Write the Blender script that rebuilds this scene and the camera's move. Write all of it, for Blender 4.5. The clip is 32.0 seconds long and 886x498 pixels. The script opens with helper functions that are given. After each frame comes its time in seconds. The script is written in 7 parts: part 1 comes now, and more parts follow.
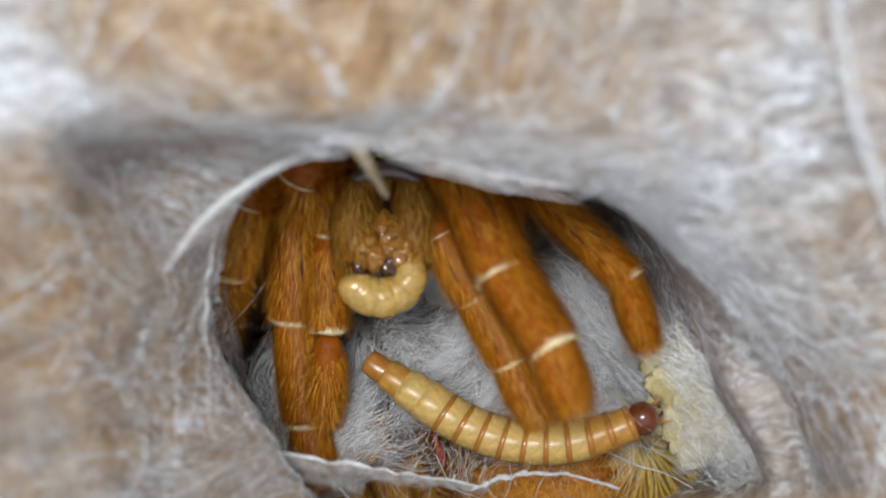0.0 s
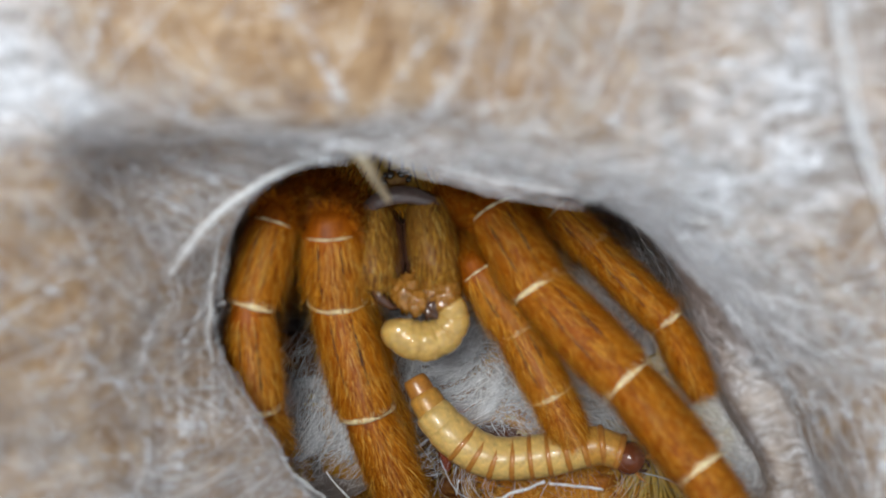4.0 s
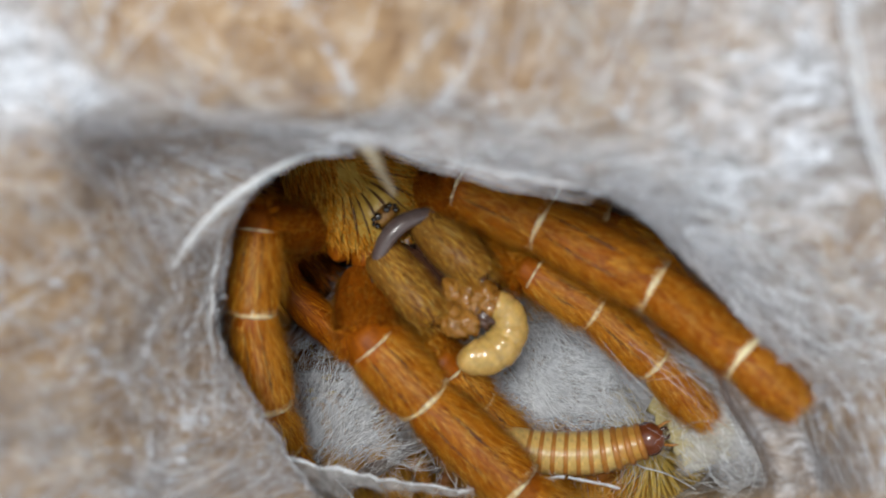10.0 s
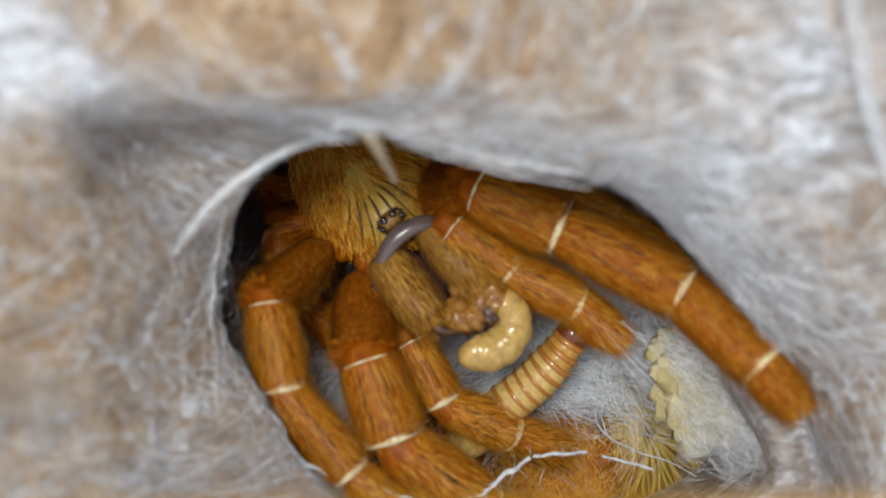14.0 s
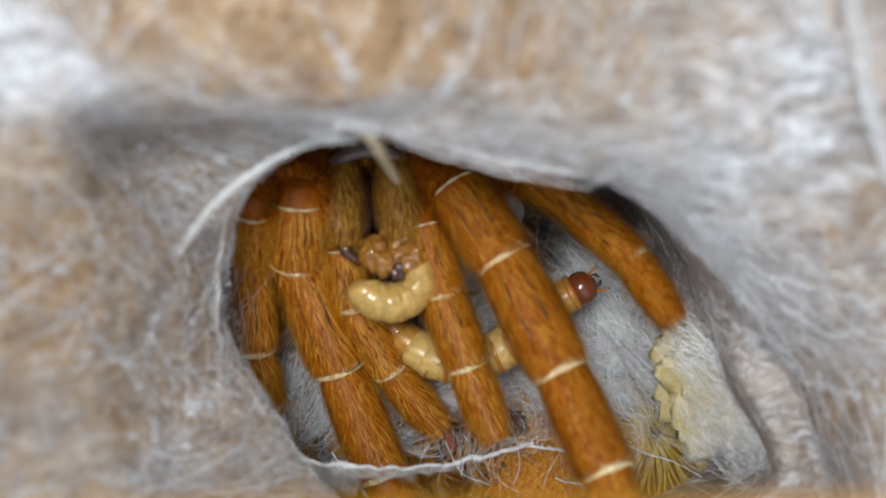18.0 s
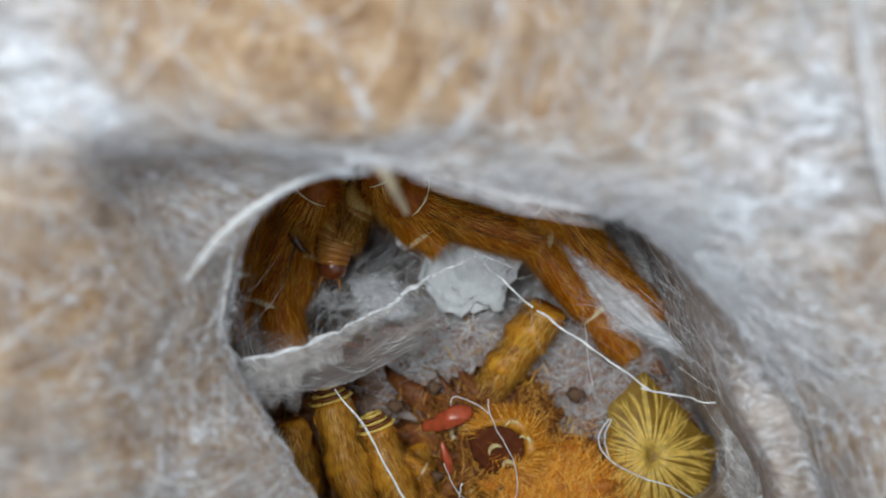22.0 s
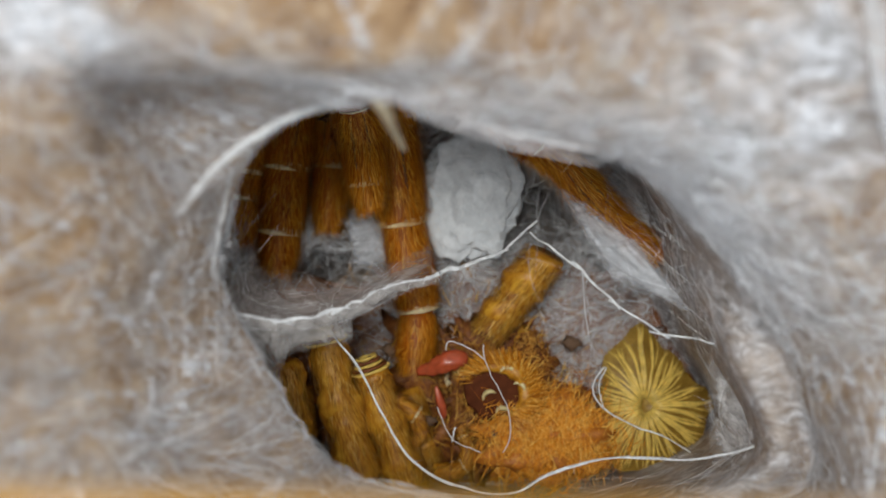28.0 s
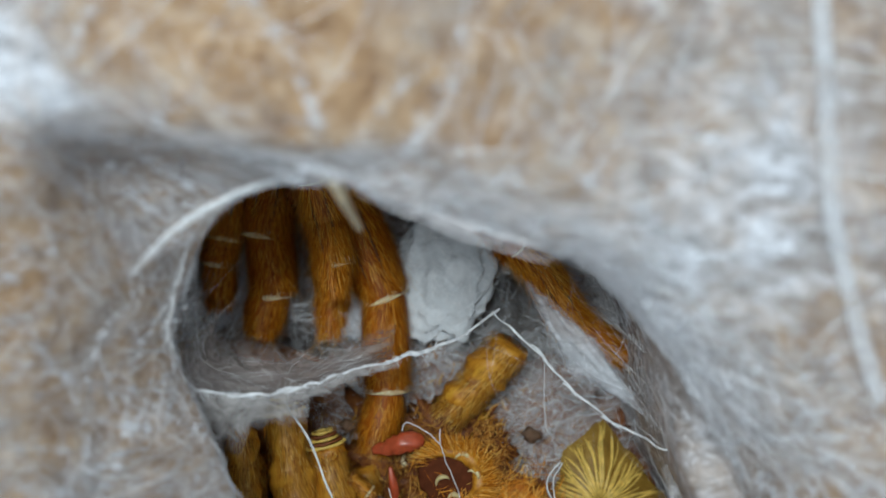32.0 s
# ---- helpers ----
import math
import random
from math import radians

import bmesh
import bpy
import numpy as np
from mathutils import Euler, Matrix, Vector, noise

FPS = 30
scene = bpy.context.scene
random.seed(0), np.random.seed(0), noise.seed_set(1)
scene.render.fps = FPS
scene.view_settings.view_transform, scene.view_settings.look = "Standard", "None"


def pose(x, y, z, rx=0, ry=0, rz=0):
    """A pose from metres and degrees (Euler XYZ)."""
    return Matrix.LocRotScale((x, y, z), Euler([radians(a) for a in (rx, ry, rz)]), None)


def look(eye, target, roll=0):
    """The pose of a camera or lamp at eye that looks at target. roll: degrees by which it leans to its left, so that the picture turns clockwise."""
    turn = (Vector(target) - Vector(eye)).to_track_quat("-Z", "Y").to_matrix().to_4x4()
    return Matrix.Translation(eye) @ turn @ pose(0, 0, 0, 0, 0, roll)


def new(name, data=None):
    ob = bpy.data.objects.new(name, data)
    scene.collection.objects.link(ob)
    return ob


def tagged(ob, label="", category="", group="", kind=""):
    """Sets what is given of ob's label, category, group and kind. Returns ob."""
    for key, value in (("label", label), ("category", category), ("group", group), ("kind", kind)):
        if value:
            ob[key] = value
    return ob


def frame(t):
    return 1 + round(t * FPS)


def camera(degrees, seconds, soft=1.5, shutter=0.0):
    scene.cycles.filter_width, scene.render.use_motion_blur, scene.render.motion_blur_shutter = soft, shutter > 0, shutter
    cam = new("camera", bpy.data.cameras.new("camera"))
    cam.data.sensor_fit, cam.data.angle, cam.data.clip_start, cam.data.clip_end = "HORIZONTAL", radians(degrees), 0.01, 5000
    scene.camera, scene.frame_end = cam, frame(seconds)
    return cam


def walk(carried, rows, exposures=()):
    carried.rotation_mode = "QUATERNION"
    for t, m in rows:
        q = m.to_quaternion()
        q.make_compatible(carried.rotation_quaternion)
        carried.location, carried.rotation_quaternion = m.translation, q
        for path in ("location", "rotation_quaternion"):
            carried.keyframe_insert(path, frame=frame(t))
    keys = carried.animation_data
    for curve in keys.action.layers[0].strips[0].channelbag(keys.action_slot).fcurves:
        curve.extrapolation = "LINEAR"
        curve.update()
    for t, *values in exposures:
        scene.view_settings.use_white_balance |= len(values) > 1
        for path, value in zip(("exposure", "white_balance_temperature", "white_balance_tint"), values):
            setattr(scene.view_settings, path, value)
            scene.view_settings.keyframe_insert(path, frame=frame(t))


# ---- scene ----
# ---- camera ----
# The burrow has its own axes in millimetres: x to the right, y up the slope, z out of the mouth. TILT lays them into the world.
MM = 0.001
TILT = pose(0, 0, 0.06, 55, 0, 0)
CAMERA_ROWS = [
    (0, 0.00, -0.00, -0.00, 0.00, -0.00, -0.00), (0.5, -0.15, 0.03, -0.08, 0.10, -0.10, 0.09),
    (1, -0.23, -0.02, -0.04, -0.06, -0.17, 0.02), (1.5, 0.11, -0.05, 0.02, 0.10, 0.14, 0.20),
    (2, 0.41, -0.03, -0.00, 0.11, 0.41, 0.22), (2.5, 0.61, 0.21, 0.20, 0.08, 0.61, 0.30),
    (3, 0.70, 0.10, 0.24, 0.33, 0.69, 0.41), (3.5, 0.80, 0.07, 0.26, 0.33, 0.73, 0.35),
    (5.5, 0.94, 0.14, 0.10, -0.32, 0.89, 0.47), (6, 0.89, 0.15, 0.11, -0.27, 0.85, 0.41),
    (6.5, 0.75, 0.13, 0.01, -0.17, 0.77, 0.39), (7, -1.34, -0.19, -0.05, 0.16, -0.89, 0.05),
    (7.5, -1.36, -0.06, 0.19, 0.03, -0.91, 0.10), (8, 0.57, -0.09, -0.39, 0.14, 0.75, 0.51),
    (8.5, -0.56, 0.01, 0.00, -0.12, -0.23, 0.28), (9, -0.57, -0.07, -0.09, -0.01, -0.19, 0.33),
    (9.5, -0.52, -0.18, -0.08, 0.16, -0.16, 0.39), (10, -0.54, -0.11, -0.07, 0.02, -0.05, 0.50),
    (10.5, -0.72, -0.23, -0.02, 0.12, -0.24, 0.40), (11, -0.60, -0.01, 0.05, 0.02, -0.07, 0.51),
    (11.5, -0.36, -0.07, 0.11, 0.03, 0.13, 0.60), (12, -0.19, -0.11, 0.08, 0.00, 0.32, 0.56),
    (12.5, -0.27, 0.01, 0.11, -0.20, 0.24, 0.51), (13, -1.02, -0.06, -0.02, -0.36, -0.33, 0.59),
    (13.5, -0.88, -0.05, -0.14, -0.58, -0.23, 0.56), (14, -0.71, -0.04, -0.15, -0.69, -0.10, 0.57),
    (14.5, -0.48, -0.04, -0.14, -0.89, 0.10, 0.56), (16.5, 0.44, -0.03, -0.18, -0.62, 0.84, 0.83),
    (17, 0.06, -0.04, 0.07, -0.29, 0.56, 0.59), (17.5, 0.32, 0.04, -0.11, -0.60, 0.78, 0.52),
    (18, 0.18, -0.02, 0.05, -0.67, 0.67, 0.54), (18.5, -0.05, -0.01, -0.09, -0.62, 0.49, 0.52),
    (19, -0.15, 0.06, -0.12, -0.77, 0.48, 0.46), (19.5, -0.88, 0.06, -0.31, -1.04, -0.15, 0.71),
    (20, 0.07, 0.20, -0.33, -1.21, 0.65, 0.80), (20.5, 0.59, 2.70, -0.14, -1.40, 1.39, 1.27),
    (21, -0.76, 1.76, 0.01, -0.42, 0.41, 1.18), (21.5, -1.00, 2.01, -0.06, -0.63, 0.28, 1.35),
    (22, -1.65, 2.23, 0.26, -0.82, -0.26, 1.44), (22.5, -1.66, 2.06, 0.25, -0.67, -0.24, 1.48),
    (23, -1.60, 1.88, 0.29, -0.77, -0.29, 1.52), (23.5, -1.72, 1.94, 0.16, -0.98, -0.40, 1.87),
    (24, -1.60, 1.54, -0.36, -3.45, -0.39, 2.50), (24.5, -0.74, 0.63, -0.24, -4.17, -0.03, 2.92),
    (25, -0.53, 0.73, -0.32, -3.66, 0.11, 2.94), (25.5, -0.71, 0.56, -0.29, -3.28, 0.15, 2.75),
    (27.5, -0.70, 0.73, -0.22, -2.96, 0.18, 2.87), (28, -0.96, 0.63, -0.17, -2.74, 0.05, 2.82),
    (28.5, -1.07, 0.63, -0.21, -2.68, -0.01, 2.81), (29, -1.02, 0.66, -0.15, -2.57, 0.01, 2.85),
    (29.5, -0.44, 0.71, 0.01, -1.36, 0.27, 3.90), (30, 2.44, -1.17, 0.03, 1.04, 0.76, 7.05),
    (30.5, 3.75, 1.26, -0.25, 1.33, 1.08, 7.72), (31, 3.35, 2.02, -0.37, 0.94, 1.07, 7.71),
    (31.5, 3.38, 1.99, -0.23, 0.88, 1.08, 7.79), (32, 3.36, 1.95, -0.24, 0.93, 1.06, 7.71),
]
cam = camera(43.0, 32.0, soft=1.6, shutter=0.5)
cam.data.dof.use_dof, cam.data.dof.focus_distance, cam.data.dof.aperture_fstop = True, 0.096, 19.0
walk(cam, [(t, TILT @ pose(x * MM, y * MM, (90 + z) * MM, rx, ry, rz)) for t, x, y, z, rx, ry, rz in CAMERA_ROWS],
     exposures=[(0, 0.0, 6500, 10), (20.5, 0.0, 6500, 10), (22, 0.0, 6280, 8), (23.5, 0.0, 6280, 8), (24.5, -0.1, 6700, 10), (29.5, -0.1, 6600, 10), (30.4, -0.12, 6000, 4), (32, -0.12, 6000, 4)])

# ---- light ----
world = bpy.data.worlds.new("room")
scene.world = world
world.use_nodes = True
world.node_tree.nodes["Background"].inputs[0].default_value = (0.85, 0.93, 1.0, 1)
world.node_tree.nodes["Background"].inputs[1].default_value = 0.72
lamp = new("lamp", bpy.data.lights.new("lamp", "AREA"))
lamp.data.shape, lamp.data.size, lamp.data.size_y = "RECTANGLE", 0.11, 0.06
lamp.data.energy, lamp.data.color = 0.64, (0.985, 0.985, 0.955)
lamp.matrix_world = TILT @ look((-0.040, 0.050, 0.30), (0, -0.004, 0.0))


# ---- materials ----
def material(name):
    m = bpy.data.materials.new(name)
    m.use_nodes = True
    return m, m.node_tree.nodes, m.node_tree.links, m.node_tree.nodes["Principled BSDF"]


def ramp(nodes, stops):
    r = nodes.new("ShaderNodeValToRGB")
    while len(r.color_ramp.elements) < len(stops):
        r.color_ramp.elements.new(0.5)
    for e, (p, c) in zip(r.color_ramp.elements, stops):
        e.position, e.color = p, (*c, 1)
    return r


def noise_node(nodes, links, scale, detail=6, rough=0.6, stretch=None, space="Object", distort=0.0):
    c = nodes.new("ShaderNodeTexCoord")
    mp = nodes.new("ShaderNodeMapping")
    n = nodes.new("ShaderNodeTexNoise")
    mp.inputs["Scale"].default_value = stretch or (1, 1, 1)
    n.inputs["Scale"].default_value, n.inputs["Detail"].default_value = scale, detail
    n.inputs["Roughness"].default_value, n.inputs["Distortion"].default_value = rough, distort
    links.new(c.outputs[space], mp.inputs[0])
    links.new(mp.outputs[0], n.inputs["Vector"])
    return n


def mixed(nodes, links, kind, fac, a, b):
    m = nodes.new("ShaderNodeMix")
    m.data_type, m.blend_type = "RGBA", kind
    for socket, value in ((m.inputs[0], fac), (m.inputs[6], a), (m.inputs[7], b)):
        if isinstance(value, (int, float)):
            socket.default_value = value
        elif isinstance(value, tuple):
            socket.default_value = (*value, 1)
        else:
            links.new(value, socket)
    return m.outputs[2]


def bump(nodes, links, height, strength, distance, bsdf):
    b = nodes.new("ShaderNodeBump")
    b.inputs["Strength"].default_value, b.inputs["Distance"].default_value = strength, distance
    links.new(height, b.inputs["Height"])
    links.new(b.outputs[0], bsdf.inputs["Normal"])


def grained(name, stops, scale, stretch=None, rough=0.5, relief=0.4, depth=0.0002, fine=4000, spec=0.4):
    """Noise of two sizes through a ramp, with relief."""
    m, nodes, links, bsdf = material(name)
    a = noise_node(nodes, links, scale, 7, 0.62, stretch)
    b = noise_node(nodes, links, fine, 3, 0.6, stretch)
    r = ramp(nodes, stops)
    f = mixed(nodes, links, "MIX", 0.35, a.outputs["Color"], b.outputs["Color"])
    bw = nodes.new("ShaderNodeRGBToBW")
    links.new(f, bw.inputs[0])
    links.new(bw.outputs[0], r.inputs[0])
    links.new(r.outputs[0], bsdf.inputs["Base Color"])
    bsdf.inputs["Roughness"].default_value = rough
    bsdf.inputs["Specular IOR Level"].default_value = spec
    bump(nodes, links, bw.outputs[0], relief, depth, bsdf)
    return m


def wall_material():
    """Soil under silk: how thick the silk lies, with some painted light and shade, is kept on the mesh."""
    m, nodes, links, bsdf = material("soil_under_silk")
    big = noise_node(nodes, links, 210, 5, 0.62, distort=0.6)
    mid = noise_node(nodes, links, 560, 6, 0.7)
    grit = noise_node(nodes, links, 1700, 4, 0.7)
    fib = noise_node(nodes, links, 420, 7, 0.68, (0.5, 1.2, 1), distort=2.2)
    soil = ramp(nodes, [(0.30, (0.10, 0.058, 0.032)), (0.43, (0.22, 0.125, 0.062)), (0.51, (0.375, 0.24, 0.13)), (0.60, (0.54, 0.405, 0.275)), (0.74, (0.74, 0.64, 0.52))])
    both = mixed(nodes, links, "MIX", 0.35, mid.outputs["Color"], grit.outputs["Color"])
    bw = nodes.new("ShaderNodeRGBToBW")
    links.new(both, bw.inputs[0])
    links.new(bw.outputs[0], soil.inputs[0])
    at = nodes.new("ShaderNodeAttribute")
    at.attribute_name = "silk"
    # thick silk is whiter, thin silk greyer
    thick = nodes.new("ShaderNodeMath")
    thick.operation = "MULTIPLY_ADD"
    links.new(at.outputs["Fac"], thick.inputs[0])
    thick.inputs[1].default_value = 0.30
    links.new(fib.outputs["Fac"], thick.inputs[2])
    silk = ramp(nodes, [(0.42, (0.185, 0.17, 0.16)), (0.58, (0.275, 0.262, 0.258)), (0.72, (0.465, 0.46, 0.48)), (0.84, (0.81, 0.83, 0.88))])
    links.new(thick.outputs[0], silk.inputs[0])
    add = nodes.new("ShaderNodeMath")
    add.operation = "MULTIPLY_ADD"
    links.new(big.outputs["Fac"], add.inputs[0])
    add.inputs[1].default_value = 2.0
    add.inputs[2].default_value = -1.0
    tot = nodes.new("ShaderNodeMath")
    tot.operation, tot.use_clamp = "ADD", True
    links.new(add.outputs[0], tot.inputs[0])
    links.new(at.outputs["Fac"], tot.inputs[1])
    links.new(mixed(nodes, links, "MIX", tot.outputs[0], soil.outputs[0], silk.outputs[0]), bsdf.inputs["Base Color"])
    bsdf.inputs["Roughness"].default_value = 0.6
    bsdf.inputs["Specular IOR Level"].default_value = 0.3
    bump(nodes, links, mixed(nodes, links, "MIX", 0.5, both, fib.outputs["Color"]), 0.75, 0.0006, bsdf)
    return m


def veil_material(name, cover, colour, scale=700, stretch=(0.3, 1.6, 1), soft=0.11, least=0.0, most=1.0, fade=True):
    """Silk sheet with gaps between the threads."""
    m, nodes, links, bsdf = material(name)
    n = noise_node(nodes, links, scale, 8, 0.75, stretch, distort=2.0)
    r = ramp(nodes, [(cover - soft, (least,) * 3), (cover + soft, (most,) * 3)])
    links.new(n.outputs["Fac"], r.inputs[0])
    bsdf.inputs["Base Color"].default_value = (*colour, 1)
    bsdf.inputs["Roughness"].default_value = 0.5
    alpha = r.outputs[0]
    if fade:
        # a sheet thins out to loose threads at its edges
        gap = nodes.new("ShaderNodeAttribute")
        gap.attribute_name = "edge_gap"
        ragged = nodes.new("ShaderNodeMath")
        ragged.operation = "MULTIPLY_ADD"
        links.new(n.outputs["Fac"], ragged.inputs[0])
        ragged.inputs[1].default_value = 0.3
        links.new(gap.outputs["Fac"], ragged.inputs[2])
        thin = ramp(nodes, [(0.20, (0, 0, 0)), (0.38, (1, 1, 1))])
        links.new(ragged.outputs[0], thin.inputs[0])
        alpha = mixed(nodes, links, "MULTIPLY", 1.0, r.outputs[0], thin.outputs[0])
    links.new(alpha, bsdf.inputs["Alpha"])
    bump(nodes, links, n.outputs["Fac"], 0.5, 0.0003, bsdf)
    return m


def strands(name, stops, rough=0.42, spec=0.4):
    """Hairs or threads, each with a tone of its own."""
    m, nodes, links, bsdf = material(name)
    g = nodes.new("ShaderNodeNewGeometry")
    r = ramp(nodes, stops)
    links.new(g.outputs["Random Per Island"], r.inputs[0])
    links.new(r.outputs[0], bsdf.inputs["Base Color"])
    bsdf.inputs["Roughness"].default_value = rough
    bsdf.inputs["Specular IOR Level"].default_value = spec
    return m


def plain(name, colour, rough=0.5, spec=0.5, coat=0.0, sub=0.0):
    m, nodes, links, bsdf = material(name)
    n = noise_node(nodes, links, 1500, 4, 0.6)
    lo, hi = [c * 0.72 for c in colour], [min(1, c * 1.2) for c in colour]
    r = ramp(nodes, [(0.3, lo), (0.7, hi)])
    links.new(n.outputs["Fac"], r.inputs[0])
    links.new(r.outputs[0], bsdf.inputs["Base Color"])
    bsdf.inputs["Roughness"].default_value = rough
    bsdf.inputs["Specular IOR Level"].default_value = spec
    bsdf.inputs["Coat Weight"].default_value = coat
    if sub:
        bsdf.inputs["Subsurface Weight"].default_value = sub
        bsdf.inputs["Subsurface Radius"].default_value = (0.0012, 0.0008, 0.0004)
    return m


WALL = wall_material()
SILK = plain("silk_thread", (0.80, 0.82, 0.86), 0.45)
SILK_GREY = plain("silk_greyer", (0.55, 0.53, 0.54), 0.6)
VEIL = veil_material("silk_sheet", 0.54, (0.74, 0.77, 0.82), 150, (0.8, 1.1, 1), 0.12, 0.2, 0.94)
VEIL_THIN = veil_material("silk_thin_sheet", 0.57, (0.80, 0.81, 0.83), 500, (0.7, 1.1, 1), 0.22, 0.05, 0.7)
VEIL_HAZE = veil_material("silk_hazy_sheet", 0.54, (0.86, 0.87, 0.89), 300, (0.7, 1.1, 1), 0.2, 0.15, 0.85)
VEIL_DENSE = veil_material("silk_torn_sheet", 0.52, (0.60, 0.62, 0.66), 420, (0.5, 1.3, 1), 0.2, 0.5, 0.95)
WEB = veil_material("silk_web", 0.5, (0.46, 0.44, 0.43), 260, (0.7, 1.1, 1), 0.16, 0.25, 1.0)
WEB_BROWN = veil_material("silk_dusty_web", 0.52, (0.44, 0.40, 0.385), 420, (0.7, 1.1, 1), 0.2, 0.55, 1.0)
HAZE = veil_material("silk_haze", 0.58, (0.80, 0.82, 0.87), 500, (0.5, 1.2, 1), 0.11, 0.0, 0.9, False)
FILM = veil_material("silk_film", 0.55, (0.80, 0.81, 0.84), 420, (0.7, 1.1, 1), 0.22, 0.1, 0.65, False)
PAD = grained("silk_pad", [(0.30, (0.46, 0.48, 0.50)), (0.5, (0.66, 0.70, 0.73)), (0.64, (0.86, 0.90, 0.94))], 300, rough=0.35, relief=0.35, depth=0.0002, fine=1400)
LEG = grained("leg_cuticle", [(0.30, (0.11, 0.022, 0.001)), (0.47, (0.27, 0.066, 0.001)), (0.60, (0.40, 0.110, 0.003)), (0.75, (0.56, 0.20, 0.010))],
              1300, (1, 1, 0.10), 0.5, 0.3, 0.0001, 5200, 0.25)
LEG_DARK = grained("leg_bare_stripe", [(0.3, (0.04, 0.015, 0.006)), (0.7, (0.13, 0.05, 0.015))], 900, (1, 1, 0.1), 0.4)
HAIR = strands("orange_hair", [(0.0, (0.09, 0.016, 0.001)), (0.3, (0.27, 0.058, 0.001)), (0.7, (0.46, 0.125, 0.003)), (1.0, (0.70, 0.27, 0.015))], 0.42, 0.2)
HAIR_GOLD = strands("golden_hair", [(0.0, (0.22, 0.06, 0.002)), (0.35, (0.52, 0.175, 0.006)), (0.75, (0.76, 0.34, 0.026)), (1.0, (0.90, 0.58, 0.13))], 0.4, 0.25)
HAIR_BROWN = strands("brown_shed_hair", [(0.0, (0.03, 0.009, 0.003)), (0.4, (0.20, 0.060, 0.010)), (0.75, (0.48, 0.20, 0.026)), (1.0, (0.74, 0.44, 0.09))], 0.5, 0.15)
SKIN_HAIR = plain("orange_fluff", (0.46, 0.15, 0.014), 0.6)
FLUFF = strands("orange_fluff_hair", [(0.0, (0.48, 0.13, 0.006)), (0.5, (0.86, 0.34, 0.022)), (1.0, (0.95, 0.62, 0.14))], 0.5, 0.15)
THREAD = strands("loose_silk", [(0.0, (0.25, 0.245, 0.25)), (0.5, (0.50, 0.50, 0.52)), (0.85, (0.80, 0.82, 0.86)), (1.0, (0.92, 0.94, 0.98))], 0.4)
JAW = grained("jaw_cuticle", [(0.3, (0.06, 0.022, 0.004)), (0.5, (0.22, 0.095, 0.014)), (0.7, (0.42, 0.25, 0.055))], 800, (1, 1, 0.2), 0.4, 0.5)
BAND = plain("joint_skin", (0.92, 0.78, 0.48), 0.3, 0.5, 0.3)
BAND_HAIR = strands("pale_joint_hair", [(0.0, (0.55, 0.28, 0.06)), (0.4, (0.80, 0.56, 0.26)), (1.0, (0.95, 0.84, 0.62))], 0.5, 0.2)
SHELL = grained("carapace_shell", [(0.3, (0.16, 0.075, 0.010)), (0.48, (0.46, 0.28, 0.045)), (0.65, (0.66, 0.48, 0.12))], 700, (1, 0.25, 1), 0.38, 0.5)
DARK = plain("dark_cuticle", (0.085, 0.038, 0.022), 0.25, 0.6, 0.4)
PLATE = plain("face_plate", (0.13, 0.095, 0.09), 0.3, 0.6, 0.5)
EYE = plain("eye_lens", (0.012, 0.008, 0.006), 0.12, 0.9, 1.0)
WORM = plain("larva_skin", (0.68, 0.46, 0.155), 0.30, 0.45, 0.1, 0.35)
WORM_AMBER = plain("larva_amber_skin", (0.56, 0.29, 0.06), 0.30, 0.45, 0.1, 0.35)
FLESH = plain("larva_flesh", (0.60, 0.39, 0.12), 0.16, 0.5, 0.5, 0.5)
WORM_BAND = plain("larva_ring", (0.46, 0.19, 0.035), 0.3, 0.5, 0.3)
WORM_FOLD = plain("larva_fold", (0.56, 0.34, 0.09), 0.3, 0.5, 0.3)
WORM_HEAD = plain("larva_head", (0.17, 0.045, 0.015), 0.2, 0.6, 0.5)
PULP = plain("larva_pulp", (0.34, 0.15, 0.024), 0.10, 0.6, 0.6, 0.3)
MOLT = grained("shed_skin", [(0.3, (0.10, 0.028, 0.003)), (0.48, (0.46, 0.19, 0.014)), (0.62, (0.68, 0.38, 0.040)), (0.8, (0.80, 0.58, 0.16))], 900, (1, 1, 0.2), 0.4, 0.6)
MOLT_BROWN = grained("shed_skin_inside", [(0.3, (0.05, 0.014, 0.005)), (0.5, (0.20, 0.062, 0.016)), (0.7, (0.44, 0.19, 0.05))], 500, None, 0.55, 0.8)
MOLT_YELLOW = plain("shed_shell_rib", (0.80, 0.57, 0.13), 0.4)
# near-black brown that paints the shade inside an open shed skin
MOLT_DARK = plain("shed_hollow_shade", (0.10, 0.028, 0.010), 0.8, 0.1)
HAIR_OLIVE = strands("olive_shed_hair", [(0.0, (0.16, 0.05, 0.004)), (0.35, (0.48, 0.215, 0.016)), (0.75, (0.76, 0.44, 0.05)), (1.0, (0.88, 0.68, 0.22))], 0.4, 0.3)
MOLT_SHELL = grained("shed_shell", [(0.3, (0.10, 0.05, 0.008)), (0.5, (0.26, 0.15, 0.022)), (0.7, (0.46, 0.30, 0.06))], 700, None, 0.4, 0.6)
PALE = grained("pale_shed_skin", [(0.3, (0.38, 0.28, 0.10)), (0.5, (0.62, 0.52, 0.25)), (0.7, (0.80, 0.74, 0.52))], 500, None, 0.38, 0.7)
RED = plain("red_membrane", (0.46, 0.085, 0.032), 0.35, 0.5, 0.3, 0.2)
ROOT = plain("pale_rootlet", (0.52, 0.43, 0.29), 0.55)
